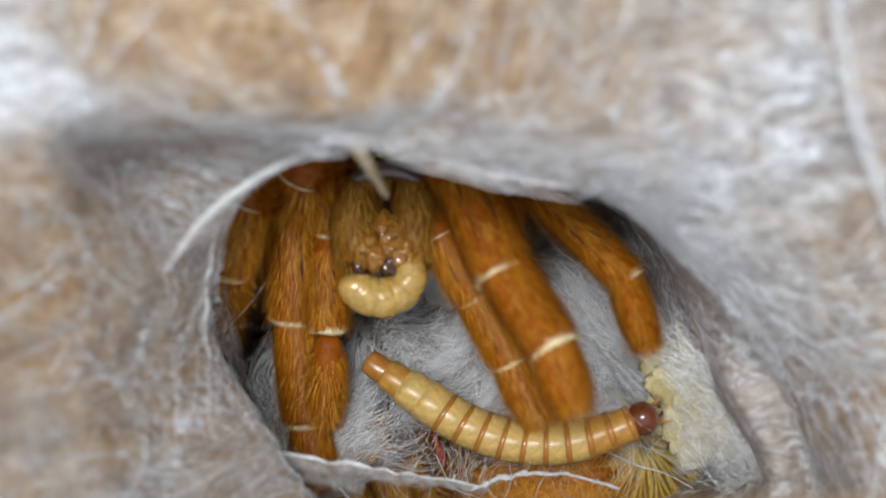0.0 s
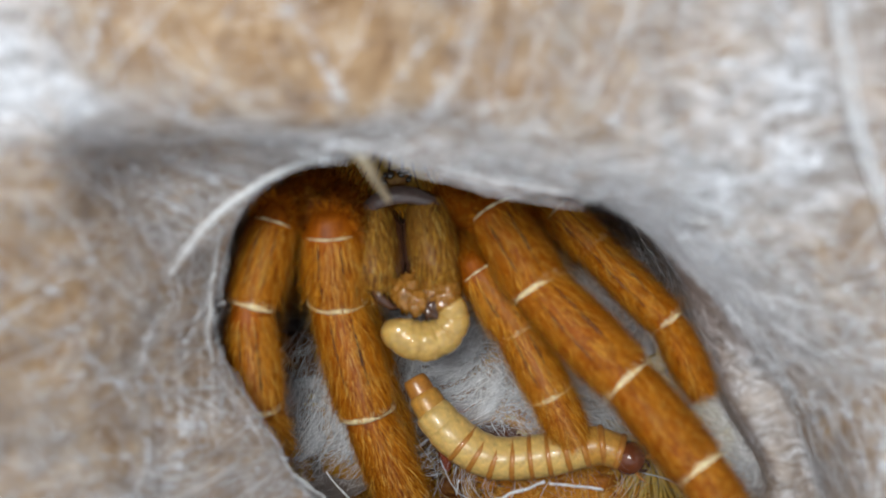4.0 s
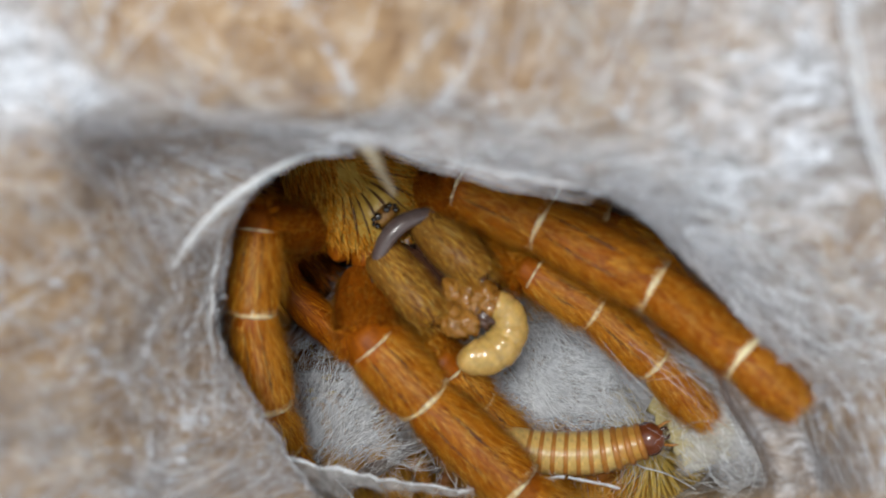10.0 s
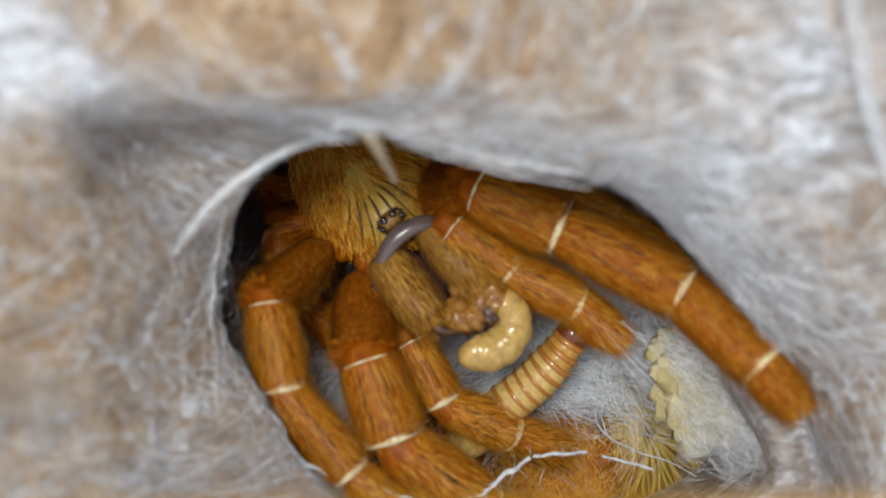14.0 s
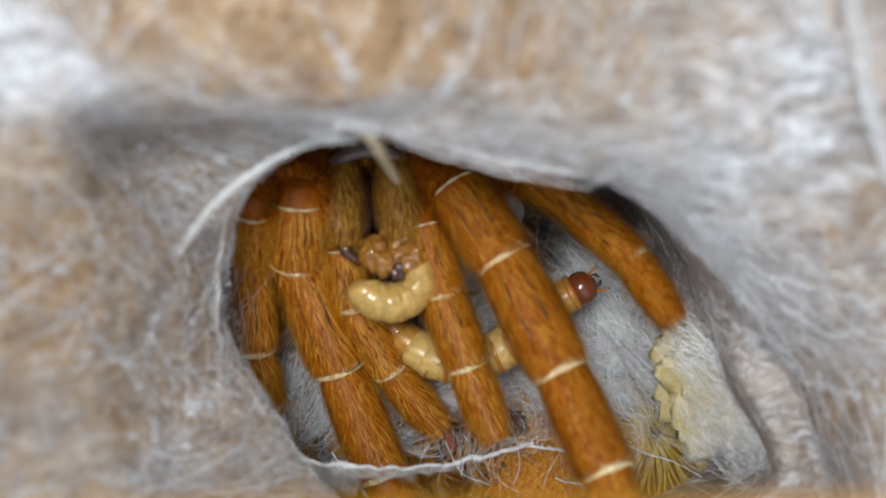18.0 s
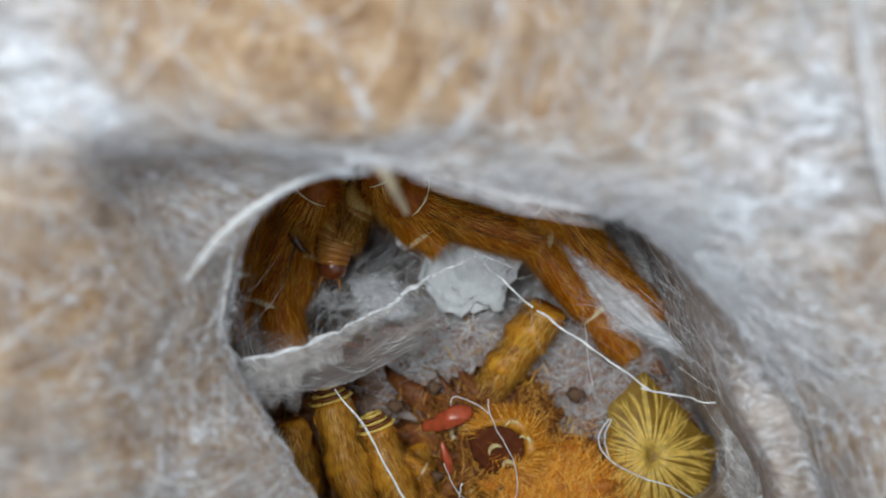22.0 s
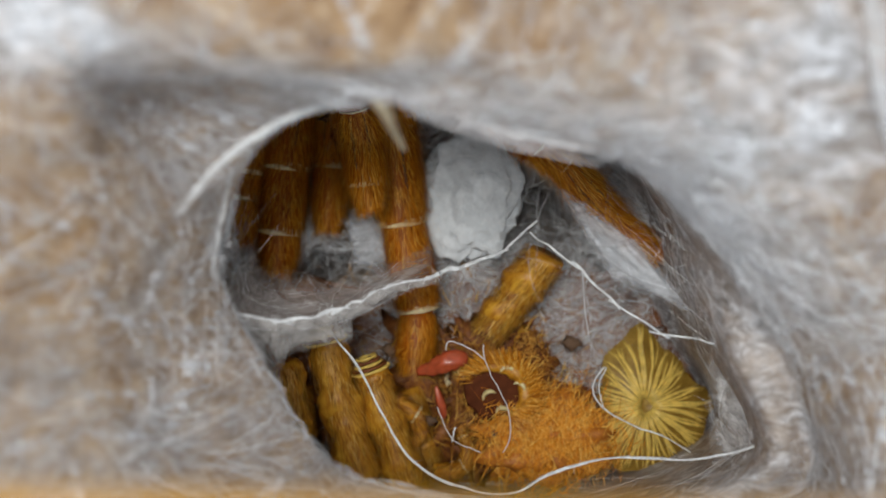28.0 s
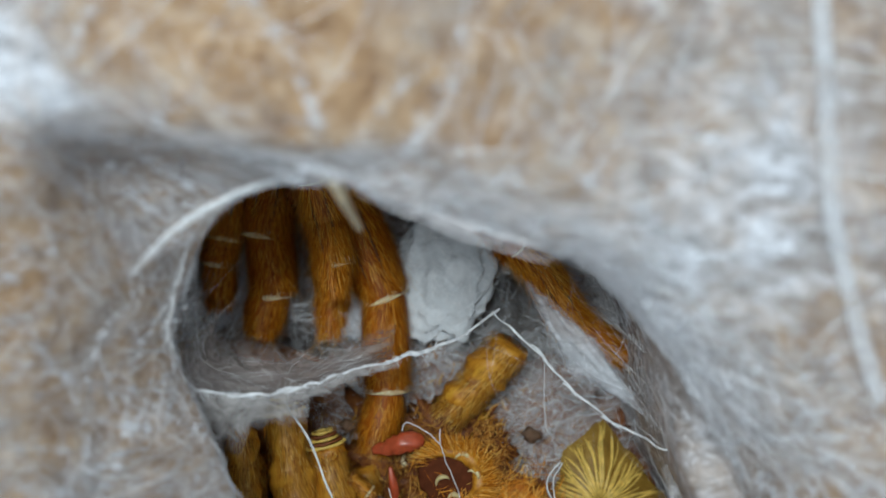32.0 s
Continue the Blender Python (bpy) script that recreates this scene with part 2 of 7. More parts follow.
PLASTIC = plain("orange_plastic", (1.0, 0.43, 0.010), 0.3)
CRUMB = plain("brown_crumb", (0.14, 0.08, 0.045), 0.8)


# ---- shape helpers ----
def part(name, bm, mat, parent=None, label="", smooth=True, m=None):
    me = bpy.data.meshes.new(name)
    bm.to_mesh(me)
    bm.free()
    for p in me.polygons:
        p.use_smooth = smooth
    me.materials.append(mat)
    ob = new(name, me)
    if parent:
        ob.parent = parent
    if m:
        ob.matrix_basis = m
    if label:
        ob["label"] = label
    return ob


def raw(name, verts, faces, mat, parent=None, m=None, smooth=True):
    me = bpy.data.meshes.new(name)
    me.from_pydata(verts.tolist() if hasattr(verts, "tolist") else verts, [], faces.tolist() if hasattr(faces, "tolist") else faces)
    me.materials.append(mat)
    if smooth:
        me.shade_smooth()
    ob = new(name, me)
    if parent:
        ob.parent = parent
    if m:
        ob.matrix_basis = m
    return ob


def thing(name, label, category, at=(0, 0, 0), group="", m=None):
    """An empty at the base of a thing; millimetres in the burrow's axes."""
    ob = new(name)
    ob.empty_display_size = 0.002
    ob.matrix_basis = m or TILT @ Matrix.Translation(Vector(at) * MM)
    return tagged(ob, label, category, group)


def catmull(points, n, closed=False):
    """n points, evenly in the parameter, on the curve through points."""
    p = np.asarray(points, float)
    k = len(p)
    u = np.linspace(0, k if closed else k - 1, n, endpoint=not closed)
    i = np.floor(u).astype(int)
    if not closed:
        i = np.minimum(i, k - 2)
    f = (u - i)[:, None]
    at = (lambda j: p[j % k]) if closed else (lambda j: p[np.clip(j, 0, k - 1)])
    a, b, c, d = at(i - 1), at(i), at(i + 1), at(i + 2)
    return 0.5 * (2 * b + (c - a) * f + (2 * a - 5 * b + 4 * c - d) * f ** 2 + (3 * b - a - 3 * c + d) * f ** 3)


def evenly(points, n):
    fine = catmull(points, 200)
    s = np.concatenate([[0], np.cumsum(np.linalg.norm(np.diff(fine, axis=0), axis=1))])
    return np.stack([np.interp(np.linspace(0, s[-1], n), s, fine[:, k]) for k in range(3)], 1)


def tube(bm, points, radii, sides=8, flat=1.0, rough=0.0, caps=True):
    """A tube in millimetres along points."""
    pts = [Vector(p) for p in points]
    rings = []
    up = Vector((0.13, 0.2, 0.97))
    for i, p in enumerate(pts):
        d = (pts[min(i + 1, len(pts) - 1)] - pts[max(i - 1, 0)]).normalized()
        x = up.cross(d)
        x = x.normalized() if x.length > 0.05 else Vector((1, 0, 0))
        y = d.cross(x).normalized()
        r = radii[i] if hasattr(radii, "__len__") else radii
        ring = []
        for k in range(sides):
            a = 2 * math.pi * k / sides
            q = r * (1 + rough * noise.noise(p * 1.7 + Vector((a * 3, i * 0.37, 0))))
            ring.append(bm.verts.new((p + x * math.cos(a) * q + y * math.sin(a) * q * flat) * MM))
        rings.append(ring)
    for a, b in zip(rings, rings[1:]):
        for k in range(sides):
            bm.faces.new((a[k], a[(k + 1) % sides], b[(k + 1) % sides], b[k]))
    if caps:
        bm.faces.new(rings[0][::-1])
        bm.faces.new(rings[-1])
    return bm


def blob(bm, centre, radii, lumps=0.0, freq=0.5, seg=20, rings=12, turn=None):
    """An uneven ellipsoid in millimetres."""
    r = bmesh.ops.create_uvsphere(bm, u_segments=seg, v_segments=rings, radius=1)
    for v in r["verts"]:
        d = v.co.normalized()
        k = 1 + lumps * noise.fractal(d * 2.2 / max(freq, 0.01) * 0.6 + Vector(centre), 0.8, 2.0, 4)
        q = Vector((d.x * radii[0], d.y * radii[1], d.z * radii[2])) * k
        if turn:
            q = turn @ q
        v.co = (q + Vector(centre)) * MM
    return bm


def ribbons(paths, widths, facing=(0, 0, 1)):
    """Thin ribbons along many paths of equal length (k, n, 3), in millimetres, as one set of faces."""
    P = np.asarray(paths, float)
    k, n, _ = P.shape
    d = np.gradient(P, axis=1)
    side = np.cross(d, np.asarray(facing, float))
    side /= np.linalg.norm(side, axis=2, keepdims=True) + 1e-9
    taper = np.sin(np.linspace(0.15, math.pi - 0.15, n))[None, :, None]
    w = np.asarray(widths, float).reshape(-1, 1, 1) * (0.4 + 0.6 * taper) * 0.5
    V = np.stack([P - side * w, P + side * w], 2).reshape(-1, 3) * MM
    base = (np.arange(k)[:, None] * n + np.arange(n - 1)[None, :]).reshape(-1, 1) * 2
    Fc = base + np.array([[0, 1, 3, 2]])
    return V, Fc


def hair_mesh(name, L, radius, count, length, mat, parent, seed, lean=0.22, width=0.045, lo=0.02, hi=1.0):
    """Fine hairs along a limb of length L that lies along z, all leaning to its end."""
    rng = np.random.default_rng(seed)
    z = rng.uniform(lo * L, L * hi, count)
    a = rng.uniform(0, 2 * math.pi, count)
    r = np.array([radius(q / L) for q in z]) * 0.985
    base = np.stack([r * np.cos(a), r * np.sin(a) * 0.915, z], 1)
    out = np.stack([np.cos(a), np.sin(a), 0 * a], 1)
    ln = length * rng.uniform(0.5, 1.35, count)[:, None]
    ac = np.stack([-np.sin(a), np.cos(a), 0 * a], 1)
    le = lean * rng.uniform(0.5, 1.8, count)[:, None]
    way = np.array([[0, 0, 1.0]]) + out * le + ac * rng.normal(0, 0.12, count)[:, None]
    mid = base + way * ln * 0.5
    tip = base + way * ln * 0.95 + np.array([[0, 0, 1.0]]) * ln * 0.1 - out * ln * le * 0.25
    s = ac * width * 0.5
    V = np.stack([base - s, base + s, mid + s * 0.8, mid - s * 0.8, tip], 1).reshape(-1, 3) * MM
    b = np.arange(count)[:, None] * 5
    faces = (b + np.array([[0, 1, 2, 3]])).tolist() + (b + np.array([[3, 2, 4]])).tolist()
    return tagged(raw(name, V, faces, mat, parent), kind="stuff")


# ---- burrow wall: closed rings from the ground round the mouth down to the chamber's back ----
RIM = [(-16.4, -1.6, 10.0), (-14.4, 3.1, 13.0), (-10.7, 5.6, 17.0), (-6.3, 6.3, 22.3), (-2.8, 5.8, 23.0), (3.9, 4.5, 20.5), (10.8, 3.3, 17.0), (16.4, -0.3, 13.0),
       (21.6, -5.4, 12.0), (26.3, -12.2, 9.0), (27.0, -20.9, 7.0), (9.0, -22.5, 7.0), (-4.8, -21.3, 8.0), (-10.1, -17.9, 9.0), (-13.5, -12.6, 9.0), (-16.9, -6.5, 9.0)]
LIP = [(-19.6, -1.4, 17.0), (-20.1, 5.2, 16.5), (-15.9, 7.0, 20.5), (-7.4, 7.0, 24.0), (-1.8, 7.2, 24.3), (4.5, 6.1, 24.0), (12.4, 4.5, 22.5), (17.6, 0.9, 20.0),
       (23.1, -4.4, 17.0), (28.1, -11.4, 14.0), (27.3, -23.6, 14.0), (8.1, -25.2, 15.0), (-7.2, -23.6, 16.0), (-15.2, -19.6, 15.0), (-18.2, -14.7, 15.0), (-19.9, -7.4, 16.0)]
CREST = [(-23.4, -1.3, 23.0), (-22.6, 6.9, 27.0), (-16.6, 8.1, 28.6), (-7.7, 8.7, 27.4), (-0.8, 9.8, 27.0), (6.3, 9.7, 26.0), (15.2, 7.9, 25.0), (22.4, 3.1, 22.0),
         (28.8, -5.0, 19.0), (32.9, -13.2, 17.0), (30.3, -27.5, 16.0), (4.1, -27.8, 19.0), (-10.0, -26.0, 20.0), (-18.4, -21.4, 20.0), (-22.3, -15.4, 20.0), (-23.7, -7.5, 22.0)]
OUTER = [(-31.1, -1.2, 27.0), (-31.1, 12.1, 27.0), (-20.7, 18.7, 28.0), (-8.8, 20.0, 28.0), (-0.1, 20.0, 28.0), (8.4, 20.3, 27.0), (20.1, 19.6, 25.0), (34.7, 9.9, 22.0),
         (37.5, -5.6, 20.0), (38.6, -22.0, 18.0), (27.7, -32.9, 18.0), (4.0, -33.2, 21.0), (-12.1, -31.1, 22.0), (-23.7, -26.6, 23.0), (-30.3, -19.2, 24.0), (-31.6, -10.3, 26.0)]


def burrow_wall():
    rim, lip, crest, outer = (np.array(r) for r in (RIM, LIP, CREST, OUTER))
    mid = rim.mean(0)

    def inward(scale, z, pull=(0, 0)):
        r = mid + (rim - mid) * scale
        r[:, 2] = z
        r[:, :2] += pull
        return r

    far = outer * np.array([1.45, 1.45, 1]) - np.array([0, 0, 6])
    slope = np.array([0, 0, 0, 0, 0, 0, 0.1, 0.5, 0.9, 1, 0.8, 0.2, 0, 0, 0, 0])[:, None]
    low = np.array([0, 0, 0, 0, 0, 0, 0, 0, 0.35, 1, 1, 0.4, 0, 0, 0, 0])[:, None]
    under = mid + (rim - mid) * (1.05 - 0.08 * slope)
    under[:, 2] = rim[:, 2] - 2.2
    loops = [far, outer, crest, lip, rim, under, inward(1.24 - 0.36 * slope - 0.07 * low, -6 + 7 * slope[:, 0] + 4.5 * low[:, 0]), inward(1.34 - 0.52 * slope, -16 + 7 * slope[:, 0]), inward(1.22 - 0.44 * slope, -28 + 6 * slope[:, 0]), inward(0.6, -42, (-7, 7)), inward(0.04, -46, (-7, 7))]
    cols, steps = 320, 10
    L = np.stack([catmull(r, cols, True) for r in loops])
    rows = (len(loops) - 1) * steps + 1
    G = np.stack([catmull(L[:, c], rows) for c in range(cols)], 1)
    level = np.linspace(0, len(loops) - 1, rows)
    for i in range(rows):
        s = level[i]
        amp = float(np.interp(s, (1.5, 2.6, 3.4, 4.0, 5.0, 6.0), (0.9, 0.7, 0.4, 0.14, 0.14, 0.2)))
        for j in range(cols):
            p = Vector(G[i, j])
            n = noise.fractal(p * 0.16, 0.9, 2.1, 5) * amp + noise.fractal(p * 0.9, 0.9, 2.0, 3) * 0.16 * (0.4 + amp)
            G[i, j, 2] += n
            G[i, j, :2] += (G[i, j, :2] - mid[:2]) / 30 * n * 0.25
    return G, level


GRID, LEVEL = burrow_wall()
ROWS, COLS = GRID.shape[:2]
normals = np.cross(np.roll(GRID, -1, 1) - np.roll(GRID, 1, 1), np.gradient(GRID, axis=0))
normals /= np.linalg.norm(normals, axis=2, keepdims=True) + 1e-9
if normals[5, :, 2].mean() < 0:
    normals = -normals


def silk_and_shade(x, y, s):
    """How thick the silk lies: bare earth above and to the far left, thick web on the right and in the funnel. Also
    lowered for shade in the left funnel and raised for light in the chamber.
    """
    v = 0.50 + 0.0 * x
    v = v - 0.62 * np.exp(-(((x + 8) / 13) ** 2 + ((y - 12.5) / 5.0) ** 2))
    v = v - 0.50 * np.exp(-(((x + 23.5) / 5.0) ** 2 + ((y + 4) / 8) ** 2))
    v = v + 0.45 * np.exp(-(((x + 22) / 7) ** 2 + ((y - 8.2) / 2.2) ** 2))
    v = v + 0.36 * np.exp(-(((x - 19) / 6) ** 2 + ((y - 8) / 7) ** 2))
    v = v + 0.55 * np.exp(-(((x - 20 + 0.9 * (y + 5)) / 2.5) ** 2 + ((y + 2) / 7) ** 2))
    v = v - 0.40 * np.exp(-(((x - 24) / 5) ** 2 + ((y + 13) / 6) ** 2))
    # light and shade put into the tone: greyer left funnel, paler chamber walls
    funnel = np.clip((-x - 2) / 8, 0, 1) * 0.40 + np.clip((x + 10) / 8, 0, 1) * (v + 0.1)
    inside = 0.44 + 0.26 * np.clip((x - 4) / 8, 0, 1) + 0.08 * np.sin(0.5 * x + 0.4 * y)
    v = v + 0.5 * np.exp(-(((x + 24) / 4) ** 2 + ((y - 12) / 4) ** 2))
    k = np.clip((s - 2.2) / 1.0, 0, 1) * np.clip((9.5 - y) / 4, 0, 1)
    v = v * (1 - k) + funnel * k
    k = np.clip((s - 4.2) / 0.8, 0, 1)
    return v * (1 - k) + inside * k


def wall_object():
    idx = np.arange(ROWS * COLS).reshape(ROWS, COLS)
    a, b = idx[:-1], idx[1:]
    F4 = np.stack([a, b, np.roll(b, -1, 1), np.roll(a, -1, 1)], 2).reshape(-1, 4)
    ob = raw("burrow_wall", GRID.reshape(-1, 3) * MM, F4, WALL, m=TILT.copy())
    att = ob.data.attributes.new("silk", "FLOAT", "POINT")
    s = np.repeat(LEVEL[:, None], COLS, 1)
    att.data.foreach_set("value", silk_and_shade(GRID[..., 0], GRID[..., 1], s).reshape(-1).astype(np.float32))
    tagged(ob, "brown earth burrow mouth lined with pale spider silk", "burrow", kind="structure")


wall_object()


def wall_at(row, col):
    """Places and normals on the wall at fractional rows and columns."""
    i = np.clip(np.floor(row).astype(int), 0, ROWS - 2)
    f = (row - i)[..., None]
    j = np.floor(col).astype(int) % COLS
    g = (col - np.floor(col))[..., None]
    k = (j + 1) % COLS
    mix = lambda A: (A[i, j] * (1 - g) + A[i, k] * g) * (1 - f) + (A[i + 1, j] * (1 - g) + A[i + 1, k] * g) * f
    return mix(GRID), mix(normals)


def wall_threads(name, count, rows, width, lift, seed, mat, along=0.5, n=12, reach=(2.0, 9.0), label=""):
    """Silk threads that lie over the wall."""
    rng = np.random.default_rng(seed)
    r0 = rng.uniform(rows[0], rows[1], count)
    c0 = rng.uniform(0, COLS, count)
    lump = np.array([noise.noise(Vector((c / 16, r / 7, seed))) for r, c in zip(r0, c0)])
    p0, _ = wall_at(r0, c0)
    keep = rng.uniform(-0.5, 0.5, count) < lump + (silk_and_shade(p0[:, 0], p0[:, 1], 3.0 + 0 * r0) - 0.35)
    r0, c0 = r0[keep], c0[keep]
    k = len(r0)
    ang = rng.normal(0, 0.6, k) + np.where(rng.uniform(size=k) < along, 0, math.pi / 2)
    ln = rng.uniform(*reach, k)
    t = np.linspace(-0.5, 0.5, n)[None, :]
    bend = rng.normal(0, 0.7, k)[:, None]
    dirc = ang[:, None] + bend * t
    step = ln[:, None] / n
    dx = np.cumsum(np.cos(dirc) * step, 1)
    dy = np.cumsum(np.sin(dirc) * step, 1)
    col = c0[:, None] + dx * 2.6
    row = np.clip(r0[:, None] + dy * 1.7, 1, ROWS - 3)
    p, nn = wall_at(row, col)
    hump = np.sin(np.linspace(0, math.pi, n))[None, :, None]
    p = p + nn * (0.08 + lift * rng.uniform(0, 1, k)[:, None, None] * hump)
    V, Fc = ribbons(p, width * rng.uniform(0.5, 1.6, k))
    ob = raw(name, V, Fc, mat, m=TILT.copy())
    tagged(ob, label or "loose pale silk threads over the burrow wall", "silk", kind="stuff")


wall_threads("wall_silk", 5200, (10, 40), 0.03, 0.5, 3, THREAD, 0.5)
wall_threads("wall_silk", 2200, (26, 48), 0.022, 0.3, 4, THREAD, 0.35, reach=(2, 7))
wall_threads("wall_silk", 60, (12, 36), 0.07, 0.3, 5, SILK, 0.5, reach=(4, 9))
wall_threads("chamber_silk", 1300, (60, 96), 0.02, 0.6, 6, THREAD, 0.5, reach=(2, 8), label="pale silk threads lining the chamber")


wall_threads("wall_silk", 230, (11, 36), 0.5, 0.5, 21, HAZE, 0.5, reach=(5, 14))
# ---- silk at the mouth ----
def cord(bm, points, r, n=40, seed=0, strands=5, fray=0.25):
    """A cord of a few twisted threads."""
    c = evenly(points, n)
    rng = np.random.default_rng(seed)
    for k in range(strands):
        ph, tw = rng.uniform(0, 6.28), rng.uniform(0.15, 0.4)
        i = np.arange(n)
        off = np.stack([np.cos(ph + tw * i), np.sin(ph + tw * i), np.sin(ph * 2 + tw * i)], 1) * r * 0.55
        tube(bm, c + off, [r * (0.5 + 0.25 * math.sin(ph + 0.5 * q)) for q in range(n)], 5, rough=0.4)
    for k in range(int(fray * n)):
        q = c[rng.integers(0, n)]
        d = rng.normal(0, 1, 3)
        d /= np.linalg.norm(d)
        g = rng.normal(0, 0.4, 3)
        tube(bm, [q, q + d * r * 2 + g * r, q + d * r * 4 + g * r * 3], [r * 0.16, r * 0.13, r * 0.05], 4)
    return bm


def rim_band():
    t = thing("silk_band", "thick white silk band along the burrow rim", "silk")
    bm = bmesh.new()
    pts = evenly([(-18.4, -1.3, 16.0), (-16.7, 1.0, 16.0), (-14.6, 3.0, 16.5), (-11.4, 5.0, 17.5), (-8.7, 5.9, 19.0), (-6.1, 6.0, 20.5)], 40)
    tube(bm, pts, [0.02 + 0.17 * math.sin(math.pi * min(1, (i + 1) / 44)) ** 1.3 for i in range(40)], 10, 0.45, 0.5)
    part("band", bm, SILK, t)
    bm = bmesh.new()
    cord(bm, pts + np.array([0.1, -0.2, -0.3]), 0.075, 40, 3, 5, 1.2)
    part("threads", bm, SILK, t)


rim_band()


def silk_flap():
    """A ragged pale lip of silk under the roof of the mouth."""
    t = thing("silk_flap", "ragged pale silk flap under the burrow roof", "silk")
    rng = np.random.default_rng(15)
    # the two thicker folds are greyer than the thin one
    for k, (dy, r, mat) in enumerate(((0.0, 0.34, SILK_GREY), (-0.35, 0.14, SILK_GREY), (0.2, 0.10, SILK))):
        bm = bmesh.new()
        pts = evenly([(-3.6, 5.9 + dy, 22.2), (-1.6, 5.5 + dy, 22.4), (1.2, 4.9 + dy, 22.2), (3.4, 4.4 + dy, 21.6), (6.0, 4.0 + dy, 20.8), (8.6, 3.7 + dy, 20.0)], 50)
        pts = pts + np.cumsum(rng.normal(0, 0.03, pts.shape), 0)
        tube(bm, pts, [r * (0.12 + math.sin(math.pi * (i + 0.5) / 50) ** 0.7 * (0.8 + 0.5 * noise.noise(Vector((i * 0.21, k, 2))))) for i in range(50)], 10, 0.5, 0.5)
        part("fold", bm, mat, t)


silk_flap()


def rootlet():
    t = thing("rootlet", "pale dry rootlet hanging from the burrow rim", "root")
    bm = bmesh.new()
    pts = evenly([(-5.9, 6.7, 22.0), (-5.1, 6.1, 22.5), (-4.6, 5.2, 21.0), (-4.2, 4.4, 18.5), (-3.7, 3.5, 16.0)], 24)
    tube(bm, pts, [0.50 - 0.013 * i for i in range(24)], 10, 0.8, 0.25)
    part("stem", bm, ROOT, t)


rootlet()


def bulk_threads(parent, centre, size, count, seed, mat=None, width=0.05, length=(2, 8), flow=0.0, spread=0.7, name="threads"):
    """A loose layer of threads round a place."""
    rng = np.random.default_rng(seed)
    n = 10
    c = np.asarray(centre) + rng.normal(0, 0.42, (count, 3)) * np.asarray(size)
    a = flow + rng.normal(0, spread, count)
    ln = rng.uniform(*length, count)
    t = np.linspace(-0.5, 0.5, n)[None, :]
    curve = rng.normal(0, 0.38, count)[:, None] * (t ** 2 - 0.1)
    x = c[:, :1] + ln[:, None] * (np.cos(a)[:, None] * t - np.sin(a)[:, None] * curve)
    y = c[:, 1:2] + ln[:, None] * (np.sin(a)[:, None] * t + np.cos(a)[:, None] * curve)
    z = c[:, 2:] + rng.normal(0, 0.35, count)[:, None] * np.sin(3 * t + rng.uniform(0, 6, count)[:, None])
    V, Fc = ribbons(np.stack([x, y, z], 2), width * rng.uniform(0.5, 1.7, count))
    ob = raw(name, V, Fc, mat or THREAD, parent)
    ob["kind"] = "stuff"
    return ob


def combed(parent, q, count, seed, flow, width=0.014, swirl=3.2, name="combed_silk", mat=None):
    """Fine threads that follow one another in swirls and clumps over a sheet with the corners q."""
    rng = np.random.default_rng(seed)
    mid = q.mean(0)
    slope = np.linalg.lstsq(np.c_[q[:, :2] - mid[:2], np.ones(4)], q[:, 2] - mid[2], rcond=None)[0]
    n, paths = 12, []
    while len(paths) < count:
        u, v = rng.uniform(0.02, 0.98, 2)
        p = (q[0] * (1 - u) * (1 - v) + q[1] * u * (1 - v) + q[2] * u * v + q[3] * (1 - u) * v - mid)[:2]
        if noise.noise(Vector((p[0] * 0.30, p[1] * 0.30, seed))) + rng.normal(0, 0.18) < -0.02:
            continue
        step, jitter, lift, path = rng.uniform(0.15, 0.62), rng.normal(0, 0.45), abs(rng.normal(0, 0.35)), []
        for k in range(n):
            path.append((p[0], p[1], slope[0] * p[0] + slope[1] * p[1] + slope[2] + 0.25 + lift * math.sin(math.pi * k / (n - 1))))
            a = flow + swirl * noise.noise(Vector((p[0] * 0.16, p[1] * 0.16, seed + 3.3))) + jitter
            p = p + step * np.array((math.cos(a), math.sin(a)))
        paths.append(path)
    V, Fc = ribbons(np.array(paths), width * rng.uniform(0.5, 1.8, count))
    raw(name, V, Fc, mat or SILK, parent)["kind"] = "stuff"


